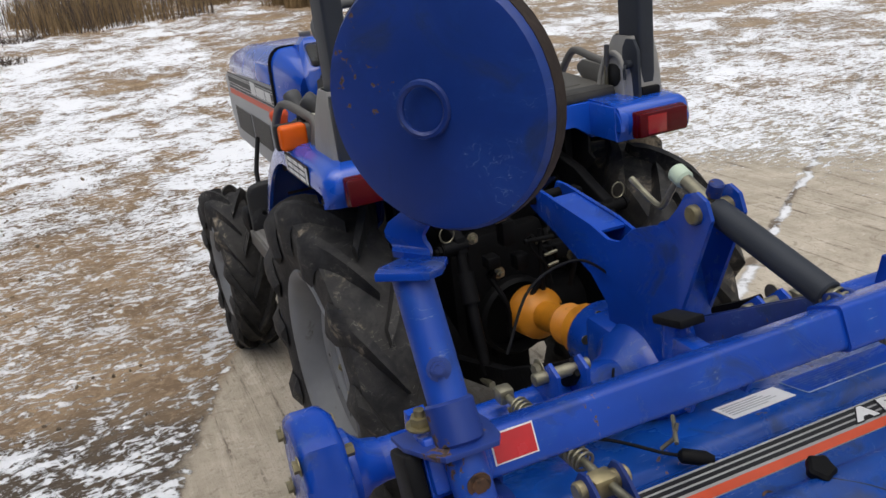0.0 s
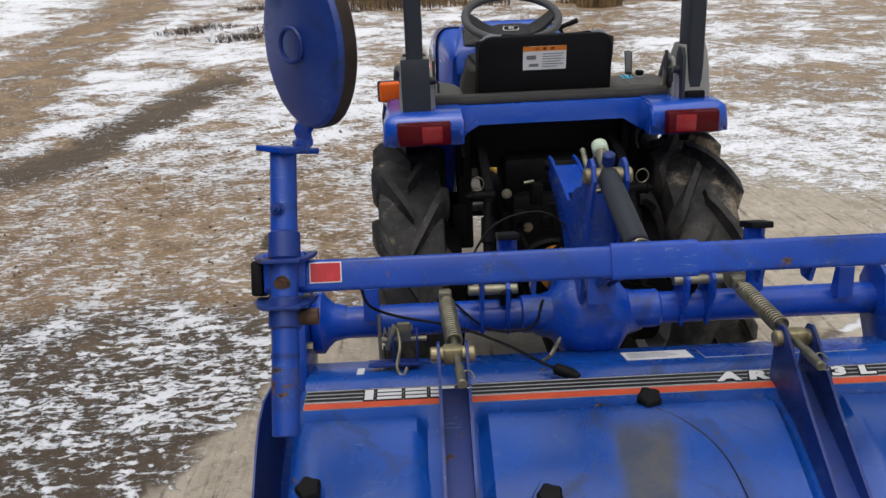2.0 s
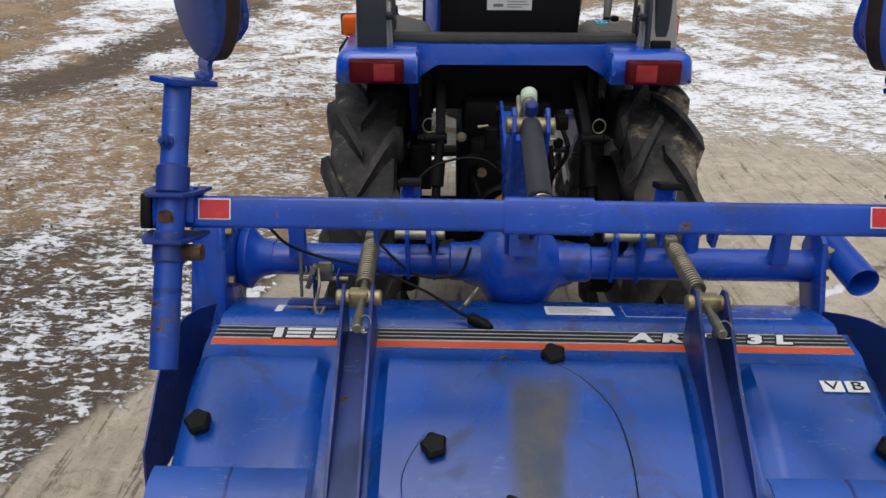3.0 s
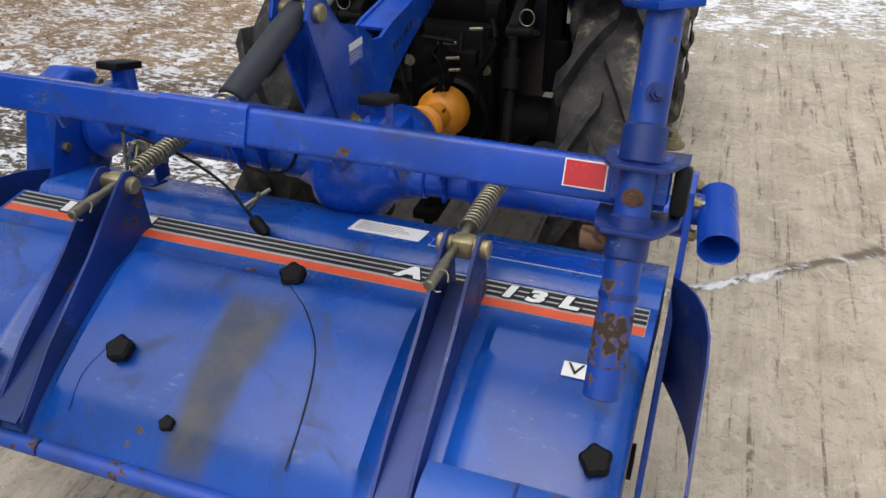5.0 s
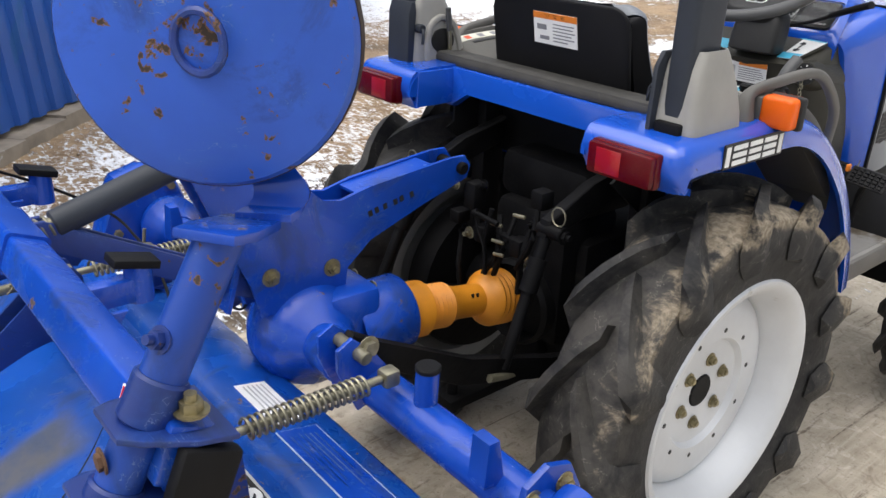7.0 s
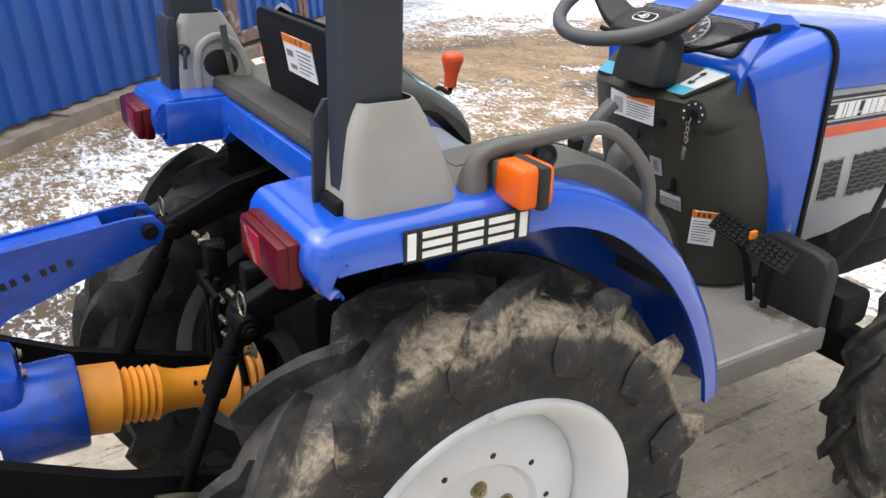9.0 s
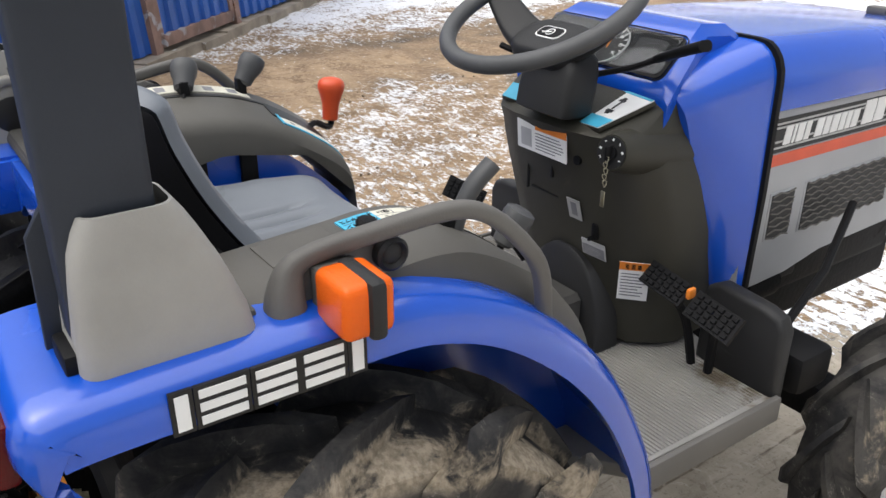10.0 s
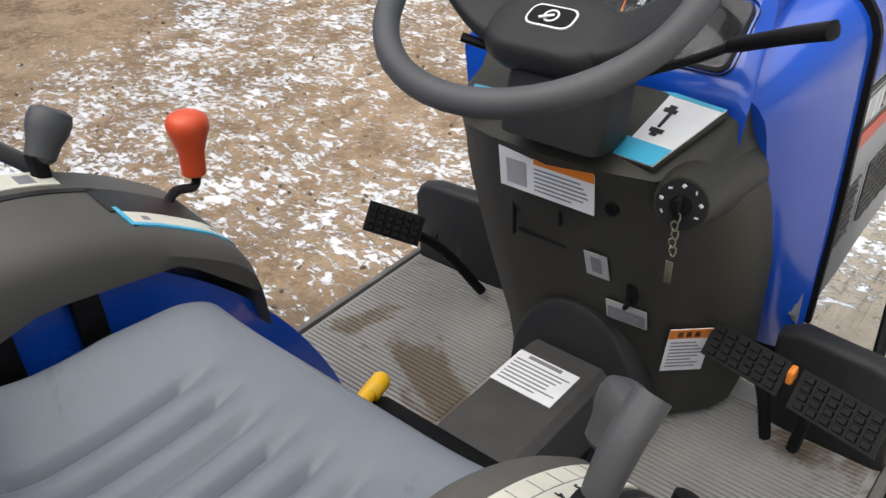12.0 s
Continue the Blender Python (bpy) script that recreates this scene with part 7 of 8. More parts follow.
# arms over the cover: channel plates with spring rods
for s in (-1, 1):
    xa = s * 0.343
    bm = B()
    for dx in (-0.028, 0.028):
        prism(bm, [(-1.045, 0.655), (-1.055, 0.770), (-1.068, 0.792), (-1.088, 0.797), (-1.108, 0.785), (-1.22, 0.690), (-1.36, 0.590), (-1.452, 0.505), (-1.452, 0.475), (-1.30, 0.565), (-1.15, 0.63)], "x", xa + dx - 0.003, xa + dx + 0.003, 0.001)
    box(bm, (xa, -1.27, 0.598), (0.055, 0.42, 0.006), rot=(26, 0, 0))
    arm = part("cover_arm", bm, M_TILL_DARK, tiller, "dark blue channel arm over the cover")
    bm = B()
    cyl(bm, (xa - 0.045, -1.080, 0.768), (xa + 0.045, -1.080, 0.768), 0.016, bev=0.003)
    box(bm, (xa, -1.080, 0.768), (0.040, 0.034, 0.034), 0.006)
    part("swivel_pin", bm, material("yellow_zinc", (0.48, 0.40, 0.22), 0.4, 0.8, 0.2, 30), arm)
    front = Vector((-0.348 if s < 0 else 0.336, -0.775, 0.768))
    back = Vector((xa - 0.012 * s, -1.215, 0.772))
    dd = (back - front)
    bm = B()
    cyl(bm, front, back, 0.0075, seg=12, bev=0.002)
    cyl(bm, front + dd * 0.84, back, 0.0098, seg=12, bev=0.002)
    box(bm, front, (0.03, 0.03, 0.03), 0.006)
    rod = part("spring_rod", bm, M_STEEL, tiller, "plated rod with a coil spring")
    bm = B()
    coil(bm, front + dd * 0.10, front + dd * 0.58, 0.0165, 0.0028, 19)
    part("spring", bm, M_STEEL, rod)
    bm = B()
    tube(bm, [back + Vector((0.012, 0.02, 0.0)) + Vector((0.012 * math.cos(t), 0.016 * math.sin(t), 0.010 * math.sin(t))) for t in [2 * math.pi * i / 12 for i in range(11)]], 0.0016, 5)
    part("clip", bm, M_STEEL, rod)

# main cross tube, gear head and its bolts
bm = B()
cyl(bm, (-0.668, -0.745, 0.700), (0.680, -0.745, 0.700), 0.0385, seg=24)
tb = part("cross_tube", bm, M_TILL, tiller, "blue main cross tube")
for x in (-0.17, 0.16):
    bm = B()
    cyl(bm, (x * 0.5, -0.745, 0.70), (x, -0.745, 0.70), 0.046, seg=24, bev=0.004)
    part("tube_flange", bm, M_TILL, tb)
bm = B()
lathe(bm, [(0.046, -0.128), (0.058, -0.090), (0.092, -0.066), (0.107, -0.034), (0.110, 0.0), (0.107, 0.034), (0.092, 0.066), (0.058, 0.090), (0.046, 0.128)], (-0.008, -0.735, 0.690), (1, 0, 0), 28)
box(bm, (0, -0.66, 0.715), (0.15, 0.12, 0.13), 0.02)
gh = part("gear_head", bm, M_TILL, tiller, "round blue gear casing")
for a in range(6):
    an = math.pi * a / 3
    bm = B()
    hexbolt(bm, (0.075 * math.cos(an) * 0.9, -0.598, 0.715 + 0.055 * math.sin(an)), (0, 1, 0), 0.007, 0.006)
    part("bolt", bm, M_BOLT, gh)
bm = B()
lathe(bm, [(0.080, -0.650), (0.083, -0.645), (0.083, -0.522), (0.080, -0.517), (0.077, -0.522), (0.077, -0.645)], (0.012, 0, 0.672), (0, 1, 0), 28, closed=True)
part("shaft_hood", bm, M_TILL, tiller, "blue sheet hood round the drive shaft")
bm = B()
prof = [(0.055, -0.50), (0.056, -0.44)]
y = -0.435
for k in range(5):
    prof += [(0.046, y), (0.040, y + 0.006), (0.046, y + 0.012)]
    y += 0.012
prof += [(0.038, -0.36), (0.034, -0.34), (0.034, -0.275), (0.042, -0.268), (0.058, -0.25)]
y = -0.245
for k in range(3):
    prof += [(0.060, y), (0.056, y + 0.007), (0.060, y + 0.014)]
    y += 0.014
prof += [(0.060, -0.20), (0.03, -0.195)]
d0 = Vector((0.012, -0.525, 0.670))
d1 = Vector((0.005, -0.205, 0.615))
ax = (d1 - d0)
L = ax.length
prof = [(r, (yy + 0.50) / 0.305 * L) for r, yy in prof]
lathe(bm, [(r * 1.12, h) for r, h in prof], d0, ax, 28)
part("shaft_guard", bm, M_ORANGE, tiller, "orange bellows guard on the drive shaft")
bm = B()
for k in range(2):
    q = d0 + ax * (0.62 + 0.045 * k)
    box(bm, q + Vector((0.030, 0, 0.020)), (0.003, 0.006, 0.022))
part("guard_print", bm, M_DECBLK, tiller)

# headstock: two plates with a web, and the top strut
mast = [(-0.965, 1.075), (-0.952, 1.105), (-0.928, 1.115), (-0.900, 1.105), (-0.880, 1.075), (-0.845, 1.035), (-0.790, 1.018), (-0.745, 1.000), (-0.705, 0.962), (-0.665, 0.955), (-0.60, 0.972), (-0.40, 0.995),
        (-0.362, 0.995), (-0.345, 0.972), (-0.355, 0.945), (-0.48, 0.905), (-0.60, 0.862), (-0.655, 0.815), (-0.66, 0.76), (-0.84, 0.76), (-0.86, 0.83), (-0.90, 0.92)]
ms = None
for x in (-0.042, 0.024):
    bm = B()
    prism(bm, mast, "x", x - 0.004, x + 0.004, 0.0015)
    q = part("headstock_plate", bm, M_TILL, tiller, "blue headstock plate")
    ms = q
for cc, sz, tilt in (((-0.009, -0.535, 0.972), (0.062, 0.19, 0.006), 7), ((-0.009, -0.87, 0.90), (0.062, 0.008, 0.24), -16)):
    bm = B()
    box(bm, cc, sz, rot=(tilt, 0, 0))
    part("headstock_web", bm, M_TILL, tiller)
label_plate("maker_label", ms, (0.0284, -0.790, 0.968), (0, 1, -0.02), (0, 0.02, 1), 0.058, 0.040, material("label_blue", (0.10, 0.16, 0.42), 0.5), [(0, 0.66, 1, 1, M_WHITE)] + lines(0.08, 0.1, 0.9, 0.55, 3, M_DECGREY, 0.3), "blue and white label")
bm = B()
for i, y in enumerate((-0.60, -0.585, -0.565, -0.54, -0.525, -0.50)):
    box(bm, (0.0286, y, 0.917 + 0.004 * i), (0.001, 0.009, 0.012), rot=(15, 0, 0))
part("stencil_print", bm, M_DECBLK, ms)
for y, z, r in ((-0.928, 1.078, 0.017), (-0.372, 0.970, 0.013)):
    bm = B()
    cyl(bm, (-0.058, y, z), (0.040, y, z), r, bev=0.003)
    part("headstock_pin", bm, M_BOLT if y < -0.5 else M_IRON, tiller)
for y, z in ((-0.820, 0.838), (-0.690, 0.825)):
    bm = B()
    hexbolt(bm, (0.029, y, z), (1, 0, 0), 0.012, 0.012, 0.008)
    part("bolt", bm, M_BOLT, tiller)
bm = B()
cyl(bm, (-0.009, -0.925, 1.100), (-0.009, -0.935, 1.126), 0.013, bev=0.003)
part("pin_boss", bm, M_TILL_DARK, tiller)
bm = B()
cyl(bm, (-0.009, -0.930, 1.078), (-0.005, -1.165, 1.008), 0.0225, seg=22, bev=0.003)
st = part("top_strut", bm, M_ROPS, tiller, "black telescopic strut")
bm = B()
cyl(bm, (-0.006, -1.13, 1.018), (-0.004, -1.225, 0.995), 0.012)
part("strut_rod", bm, M_STEEL, st)
bm = B()
coil(bm, (-0.005, -1.165, 1.008), (-0.004, -1.20, 1.0), 0.018, 0.0025, 3)
part("strut_spring", bm, M_STEEL, st)
# screw pipe leaning forward from the mast pin, with a crank hanging from its end
bm = B()
cyl(bm, (-0.009, -0.918, 1.086), (-0.008, -0.852, 1.112), 0.0125, bev=0.002)
pp = part("screw_pipe", bm, M_STEEL, tiller, "short plated pipe with a pale cap")
bm = B()
cyl(bm, (-0.008, -0.856, 1.110), (-0.007, -0.826, 1.122), 0.0170, bev=0.004)
part("pipe_cap", bm, material("pale_green_cap", (0.50, 0.60, 0.46), 0.5), pp)
bm = B()
tube(bm, [(-0.010, -0.838, 1.112), (-0.016, -0.826, 1.088), (-0.020, -0.812, 1.062), (-0.021, -0.795, 1.054), (-0.021, -0.760, 1.066), (-0.020, -0.715, 1.086)], 0.0062, 8, 4)
part("crank_handle", bm, M_STEEL, pp, "bent plated crank handle")

# tool beam on its carriers; its section leans with the poles
BEAM_Y, BEAM_Z = -1.2275, 1.0015
BEAM_UP = Vector((0, math.sin(radians(22)), math.cos(radians(22))))
BEAM_OUT = Vector((0, -math.cos(radians(22)), math.sin(radians(22))))
bm = B()
sweep(bm, [(-0.660, BEAM_Y, BEAM_Z), (0.655, BEAM_Y, BEAM_Z)], rrect(0.054, 0.054, 0.007), up=BEAM_UP)
bmn = part("tool_beam", bm, M_TILL, tiller, "long blue square tool beam with red reflectors")
bm = B()
sweep(bm, [(-0.072, BEAM_Y, BEAM_Z), (0.076, BEAM_Y, BEAM_Z)], rrect(0.063, 0.063, 0.008), up=BEAM_UP)
part("beam_sleeve", bm, M_TILL, bmn)
for s in (-1, 1):
    label_plate("reflector", bmn, Vector((s * 0.556, BEAM_Y, BEAM_Z)) + BEAM_OUT * 0.0276 + BEAM_UP * 0.0045, (1, 0, 0), BEAM_UP, 0.054, 0.035, M_WHITE, [(0.035, 0.05, 0.965, 0.95, M_REDREF)], "red reflector with a white edge")
    bm = B()
    box(bm, (s * 0.672, BEAM_Y, BEAM_Z), (0.020, 0.060, 0.060), 0.005, rot=(-22, 0, 0), seg=2)
    part("end_cap", bm, M_BLACK, bmn)
    # pole with clamp, worn foot and swung-up gauge disc
    p0, p1 = Vector((s * 0.623, -1.396, 0.792)), Vector((s * 0.620, -1.168, 1.212))
    dd = (p1 - p0)
    q = lambda k: p0 + dd * k
    bm = B()
    cyl(bm, p0, p1, 0.0225, seg=22, bev=0.002)
    pole = part("gauge_pole", bm, M_POLE, tiller, "blue tubular pole, paint worn to rust")
    bm = B()
    cyl(bm, q(0.085), q(0.225), 0.0230, seg=22)
    part("worn_band", bm, M_WORN, pole)
    bm = B()
    cyl(bm, q(0.26), q(0.275), 0.0240, seg=22)
    cyl(bm, q(0.36), q(0.47), 0.027, seg=22, bev=0.003)
    cyl(bm, q(0.60), q(0.70), 0.027, seg=22, bev=0.003)
    part("pole_collar", bm, M_TILL_DARK, pole)
    for k in (0.445, 0.605):
        bm = B()
        m = Matrix.Translation(q(k))
        prism(bm, [(-0.030, -0.036), (0.030, -0.036), (0.040, -0.018), (0.056 if s > 0 else 0.046, 0.026), (0.056 if s > 0 else 0.046, 0.068), (-0.046 if s > 0 else -0.056, 0.068), (-0.046 if s > 0 else -0.056, 0.026), (-0.040, -0.018)], "z", -0.003, 0.003, 0.001, m=m @ Euler((radians(-12), 0, 0)).to_matrix().to_4x4())
        part("clamp_plate", bm, M_TILL_DARK, pole)
    bm = B()
    box(bm, q(0.53) + Vector((s * 0.002, 0.045, 0.0)), (0.070, 0.060, 0.062), 0.004, rot=(-22, 0, 0))
    part("clamp_block", bm, M_TILL, pole)
    bm = B()
    hexbolt(bm, q(0.53) + Vector((0, -0.024, 0.004)), (0, -1, 0), 0.009, 0.006)
    part("clamp_bolt", bm, M_RUST, pole)
    bm = B()
    hexbolt(bm, q(0.62) + Vector((s * 0.030, 0.03, 0.006)), (0, 0, 1), 0.011, 0.012, 0.008)
    part("clamp_bolt", bm, M_BOLT, pole)
    bm = B()
    cyl(bm, q(0.40) + Vector((-s * 0.055, 0, 0)), q(0.40) + Vector((-s * 0.02, 0, 0)), 0.014)
    part("clamp_pin", bm, M_RUST, pole)
    bm = B()
    hexbolt(bm, q(0.775) + Vector((s * 0.006, -0.018, 0.008)), (s * 0.3, -0.85, 0.42), 0.009, 0.010, 0.008)
    part("pin_bolt", bm, M_TILL_DARK, pole)
    # bracket from the pole's head up to the disc
    n = Vector((0.74, -0.67, 0) if s > 0 else (-0.829, -0.559, 0)).normalized()
    side = Vector((n.y, -n.x, 0)) * s
    c = Vector((0.572, -1.150, 1.374)) if s > 0 else Vector((-0.572, -1.172, 1.385))
    bm = B()
    prism(bm, [(-0.030, -0.034), (0.030, -0.034), (0.036, 0.0), (0.028, 0.060), (-0.028, 0.060), (-0.036, 0.0)], "z", -0.005, 0.005, 0.002, m=Matrix.Translation(p1) @ Euler((radians(-12), 0, radians(s * 35))).to_matrix().to_4x4())
    hp = part("head_plate", bm, M_TILL, pole)
    bm = B()
    b0 = p1 + Vector((-s * 0.020, 0.050, -0.004))
    pts = curve([b0, b0 + Vector((-s * 0.008, 0.018, 0.004)), b0 + Vector((-s * 0.010, 0.024, 0.03)), c - n * 0.034 + Vector((-s * 0.030, 0.010, -0.085)), c - n * 0.030 + Vector((-s * 0.028, 0.010, 0))], 4)
    rings = []
    for k, pt in enumerate(pts):
        w = 0.027
        th = 0.004
        t = (pts[min(len(pts) - 1, k + 1)] - pts[max(0, k - 1)]).normalized()
        nn = t.cross(side).normalized()
        rings.append([pt + side * w + nn * th, pt - side * w + nn * th, pt - side * w - nn * th, pt + side * w - nn * th])
    loft(bm, rings)
    part("disc_bracket", bm, M_TILL, hp)
    bm = B()
    R = 0.137
    lathe(bm, [(0.0, 0.012), (R * 0.85, 0.008), (R * 0.965, 0.005), (R, -0.002), (R, -0.024), (R * 0.965, -0.028), (R * 0.95, -0.022), (R * 0.94, -0.006), (0.0, -0.002)], c, n, 48)
    ds = part("gauge_disc", bm, M_DISC_LIT if s > 0 else M_DISC_CLEAN, pole, "worn blue steel gauge disc with a rusty rim", sharp=40)
    bm = B()
    lathe(bm, [(R + 0.0010, -0.003), (R + 0.0016, -0.012), (R + 0.0010, -0.024), (R - 0.002, -0.024), (R - 0.002, -0.003)], c, n, 48, closed=True)
    part("disc_rim", bm, M_RIMRUST, ds)
    bm = B()
    hc = c + n * 0.010
    tube(bm, [hc + side * 0.024 * math.cos(t) + Vector((0, 0, 0.027 * math.sin(t))) + n * (0.014 * (1 - math.cos(t)) * 0.5 + 0.002) for t in [2 * math.pi * i / 20 for i in range(20)]], 0.0042, 7, closed=True, up=tuple(n))
    part("disc_ring", bm, M_TILL_DARK, ds)
    bm = B()
    cyl(bm, c - n * 0.06, c - n * 0.02, 0.014)
    hexbolt(bm, c - n * 0.055, -n, 0.014, 0.012, 0.012)
    part("disc_axle", bm, M_TILL_DARK, ds)

# beam carriers and stand pegs on the cross tube
for x in (-0.016, 0.008):
    bm = B()
    prism(bm, [(-0.80, 0.79), (-0.84, 0.79), (-1.20, 0.985), (-1.20, 1.022), (-1.18, 1.022), (-0.84, 0.84)], "x", x - 0.004, x + 0.004, 0.001)
    part("beam_carrier", bm, M_TILL_DARK, tiller)
for x in (-0.29, 0.20, -0.20, 0.29):
    bm = B()
    prism(bm, [(-1.235, 0.988), (-1.16, 0.988), (-1.19, 0.945), (-1.22, 0.945)], "x", x - 0.004, x + 0.004, 0.001)
    part("beam_tab", bm, M_TILL, tiller)
bm = B()
cyl(bm, (0.392, -0.742, 0.72), (0.392, -0.738, 0.798), 0.020, seg=16)
pg = part("stand_peg", bm, M_TILL, tiller, "blue stand peg")
bm = B()
cyl(bm, (0.392, -0.738, 0.794), (0.392, -0.738, 0.804), 0.0215, bev=0.002)
part("peg_cap", bm, M_BLACK, pg)
for x in (0.224, -0.236):
    bm = B()
    cyl(bm, (x, -1.120, 0.965), (x, -1.120, 1.020), 0.019, seg=16)
    box(bm, (x, -1.165, 0.985), (0.030, 0.10, 0.035), 0.003)
    pg = part("stand_socket", bm, M_TILL, tiller, "blue socket with a rubber cap")
    bm = B()
    box(bm, (x, -1.125, 1.024), (0.040, 0.064, 0.012), 0.002, rot=(-14, 0, 0))
    part("rubber_cap", bm, M_BLACK, pg)
for x in (0.584, -0.52):
    bm = B()
    prism(bm, [(-0.76, 0.72), (-0.80, 0.725), (-0.795, 0.80), (-0.775, 0.80)], "x", x - 0.018, x + 0.018, 0.001)
    part("tube_tab", bm, M_TILL, tiller)
# hitch lugs on the tube
for s in (-1, 1):
    bm = B()
    for dx in (-0.03, 0.03):
        prism(bm, [(-0.70, 0.70), (-0.76, 0.78), (-0.80, 0.815), (-0.83, 0.80), (-0.83, 0.76), (-0.79, 0.67)], "x", s * 0.235 + dx - 0.004, s * 0.235 + dx + 0.004, 0.001)
    lg = part("hitch_lug", bm, M_TILL, tiller)
    bm = B()
    cyl(bm, (s * 0.180, -0.79, 0.785), (s * 0.295, -0.79, 0.785), 0.012, bev=0.002)
    hexbolt(bm, (s * 0.27, -0.77, 0.79), (s, 0, 0), 0.014, 0.012)
    part("hitch_pin", bm, M_STEEL, lg)

# right side frame, stub pipe and guards; left chain case
bm = B()
prism(bm, [(-0.700, 0.665), (-0.690, 0.735), (-0.715, 0.785), (-0.760, 0.800), (-0.800, 0.780), (-0.815, 0.72), (-0.86, 0.60), (-0.94, 0.42), (-1.02, 0.30), (-1.04, 0.24), (-0.98, 0.22), (-0.90, 0.30), (-0.80, 0.50)], "x", 0.672, 0.684, 0.002)
sf = part("side_frame", bm, M_TILL, tiller, "blue steel side frame plate")
for y, z in ((-0.728, 0.760), (-0.790, 0.758), (-0.715, 0.70), (-0.79, 0.69)):
    bm = B()
    hexbolt(bm, (0.684, y, z), (1, 0, 0), 0.011, 0.011, 0.008)
    part("bolt", bm, M_BOLT, sf)
bm = B()
lathe(bm, [(0.034, 0.0), (0.036, 0.002), (0.036, 0.150), (0.034, 0.152), (0.031, 0.150), (0.031, 0.004)], (0.738, -0.882, 0.722), (-0.10, 0.97, 0.16), 24, closed=True)
cyl(bm, (0.68, -0.77, 0.735), (0.735, -0.775, 0.738), 0.030)
part("stub_pipe", bm, M_TILL, tiller, "open blue pipe stub")
bm = B()
prism(bm, [(-0.730, 0.60), (-0.700, 0.66), (-0.690, 0.76), (-0.720, 0.83), (-0.790, 0.855), (-0.860, 0.835), (-0.890, 0.78), (-0.90, 0.66), (-1.02, 0.44), (-1.08, 0.27), (-1.02, 0.22), (-0.92, 0.30), (-0.82, 0.48)], "x", -0.737, -0.662, 0.018, 3)
cc = part("chain_case", bm, M_TILL, tiller, "blue chain case")
bm = B()
lathe(bm, [(0.040, 0.0), (0.070, 0.004), (0.074, 0.012), (0.074, 0.026), (0.060, 0.036), (0.046, 0.052), (0.040, 0.080)], (-0.664, -0.745, 0.702), (1, 0, 0), 28)
part("case_flange", bm, M_TILL, cc, "round blue bearing flange")
for y, z in ((-0.73, 0.80), (-0.85, 0.81), (-0.87, 0.70), (-0.72, 0.69), (-0.95, 0.50)):
    for x, dx, hh in ((-0.682, 1, 0.032), (-0.738, -1, 0.010)):
        bm = B()
        hexbolt(bm, (x, y, z), (dx, 0, 0), 0.0105, hh)
        part("bolt", bm, M_BOLT, cc)
for s in (-1, 1):
    bm = B()
    rings = []
    for t in range(9):
        k = t / 8
        y = -0.86 - 0.42 * k
        zt = 0.640 + 0.05 * math.sin(math.pi * min(1, k * 1.1)) - 0.10 * k ** 3
        zb = 0.40 - 0.02 * k + 0.05 * k
        x = 0.672 + (0.075 if s > 0 else 0.058) * math.sin(math.pi / 2 * min(1, k * 1.6))
        rings.append([Vector((s * x, y, zt)), Vector((s * (x + 0.004), y, zt)), Vector((s * (x + 0.012), y, zb)), Vector((s * (x + 0.008), y, zb))])
    loft(bm, rings)
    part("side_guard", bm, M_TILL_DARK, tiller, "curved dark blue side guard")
# tine shaft with blades under the cover
bm = B()
cyl(bm, (-0.63, -1.00, 0.30), (0.66, -1.00, 0.30), 0.035, seg=14)
rt = part("rotor", bm, M_IRON, tiller, "rusty tine shaft")
for k in range(22):
    x = -0.60 + k * 0.0575
    a = k * 1.9
    bm = B()
    pts = [Vector((x, -1.0 + math.cos(a + b) * r, 0.30 + math.sin(a + b) * r)) for r, b in ((0.03, 0), (0.10, 0.05), (0.16, 0.25), (0.20, 0.55))]
    pts[-1].x += 0.03 * (1 if k % 2 else -1)
    sweep(bm, curve(pts, 3), [(-0.004, -0.02), (0.004, -0.02), (0.004, 0.02), (-0.004, 0.02)], up=(1, 0, 0))
    part("tine", bm, M_RUST, rt)
# latch with plated links on the deck, and its cable
bm = B()
box(bm, (-0.470, -0.88, 0.655), (0.115, 0.05, 0.006), 0.001, rot=(-12, 0, 0))
box(bm, (-0.470, -0.862, 0.690), (0.004, 0.045, 0.065), 0.001)
box(bm, (-0.417, -0.862, 0.690), (0.004, 0.045, 0.065), 0.001)
lt = part("latch_bracket", bm, M_TILL_DARK, tiller, "latch bracket with plated linkage")
bm = B()
cyl(bm, (-0.505, -0.865, 0.705), (-0.395, -0.865, 0.705), 0.006)
cyl(bm, (-0.500, -0.875, 0.665), (-0.500, -0.86, 0.765), 0.004)
tube(bm, [(-0.460, -0.87, 0.735), (-0.455, -0.90, 0.70), (-0.463, -0.925, 0.665), (-0.450, -0.935, 0.65), (-0.440, -0.925, 0.665)], 0.004, 7, 4)
box(bm, (-0.445, -0.868, 0.725), (0.03, 0.012, 0.045), 0.003)
box(bm, (-0.475, -0.872, 0.715), (0.012, 0.02, 0.06), 0.003, rot=(0, 20, 0))
coil(bm, (-0.495, -0.865, 0.725), (-0.425, -0.865, 0.73), 0.009, 0.0016, 7)
part("latch_link", bm, M_STEEL, lt)
bm = B()
tube(bm, [(-0.50, -1.20, 0.985), (-0.515, -1.05, 0.90), (-0.51, -0.93, 0.815), (-0.45, -0.90, 0.775), (-0.33, -0.90, 0.745), (-0.22, -0.92, 0.705), (-0.14, -0.965, 0.675), (-0.10, -0.985, 0.668)], 0.0032, 7, 6)
part("control_cable", bm, M_BLACK, tiller, "black control cable")
bm = B()
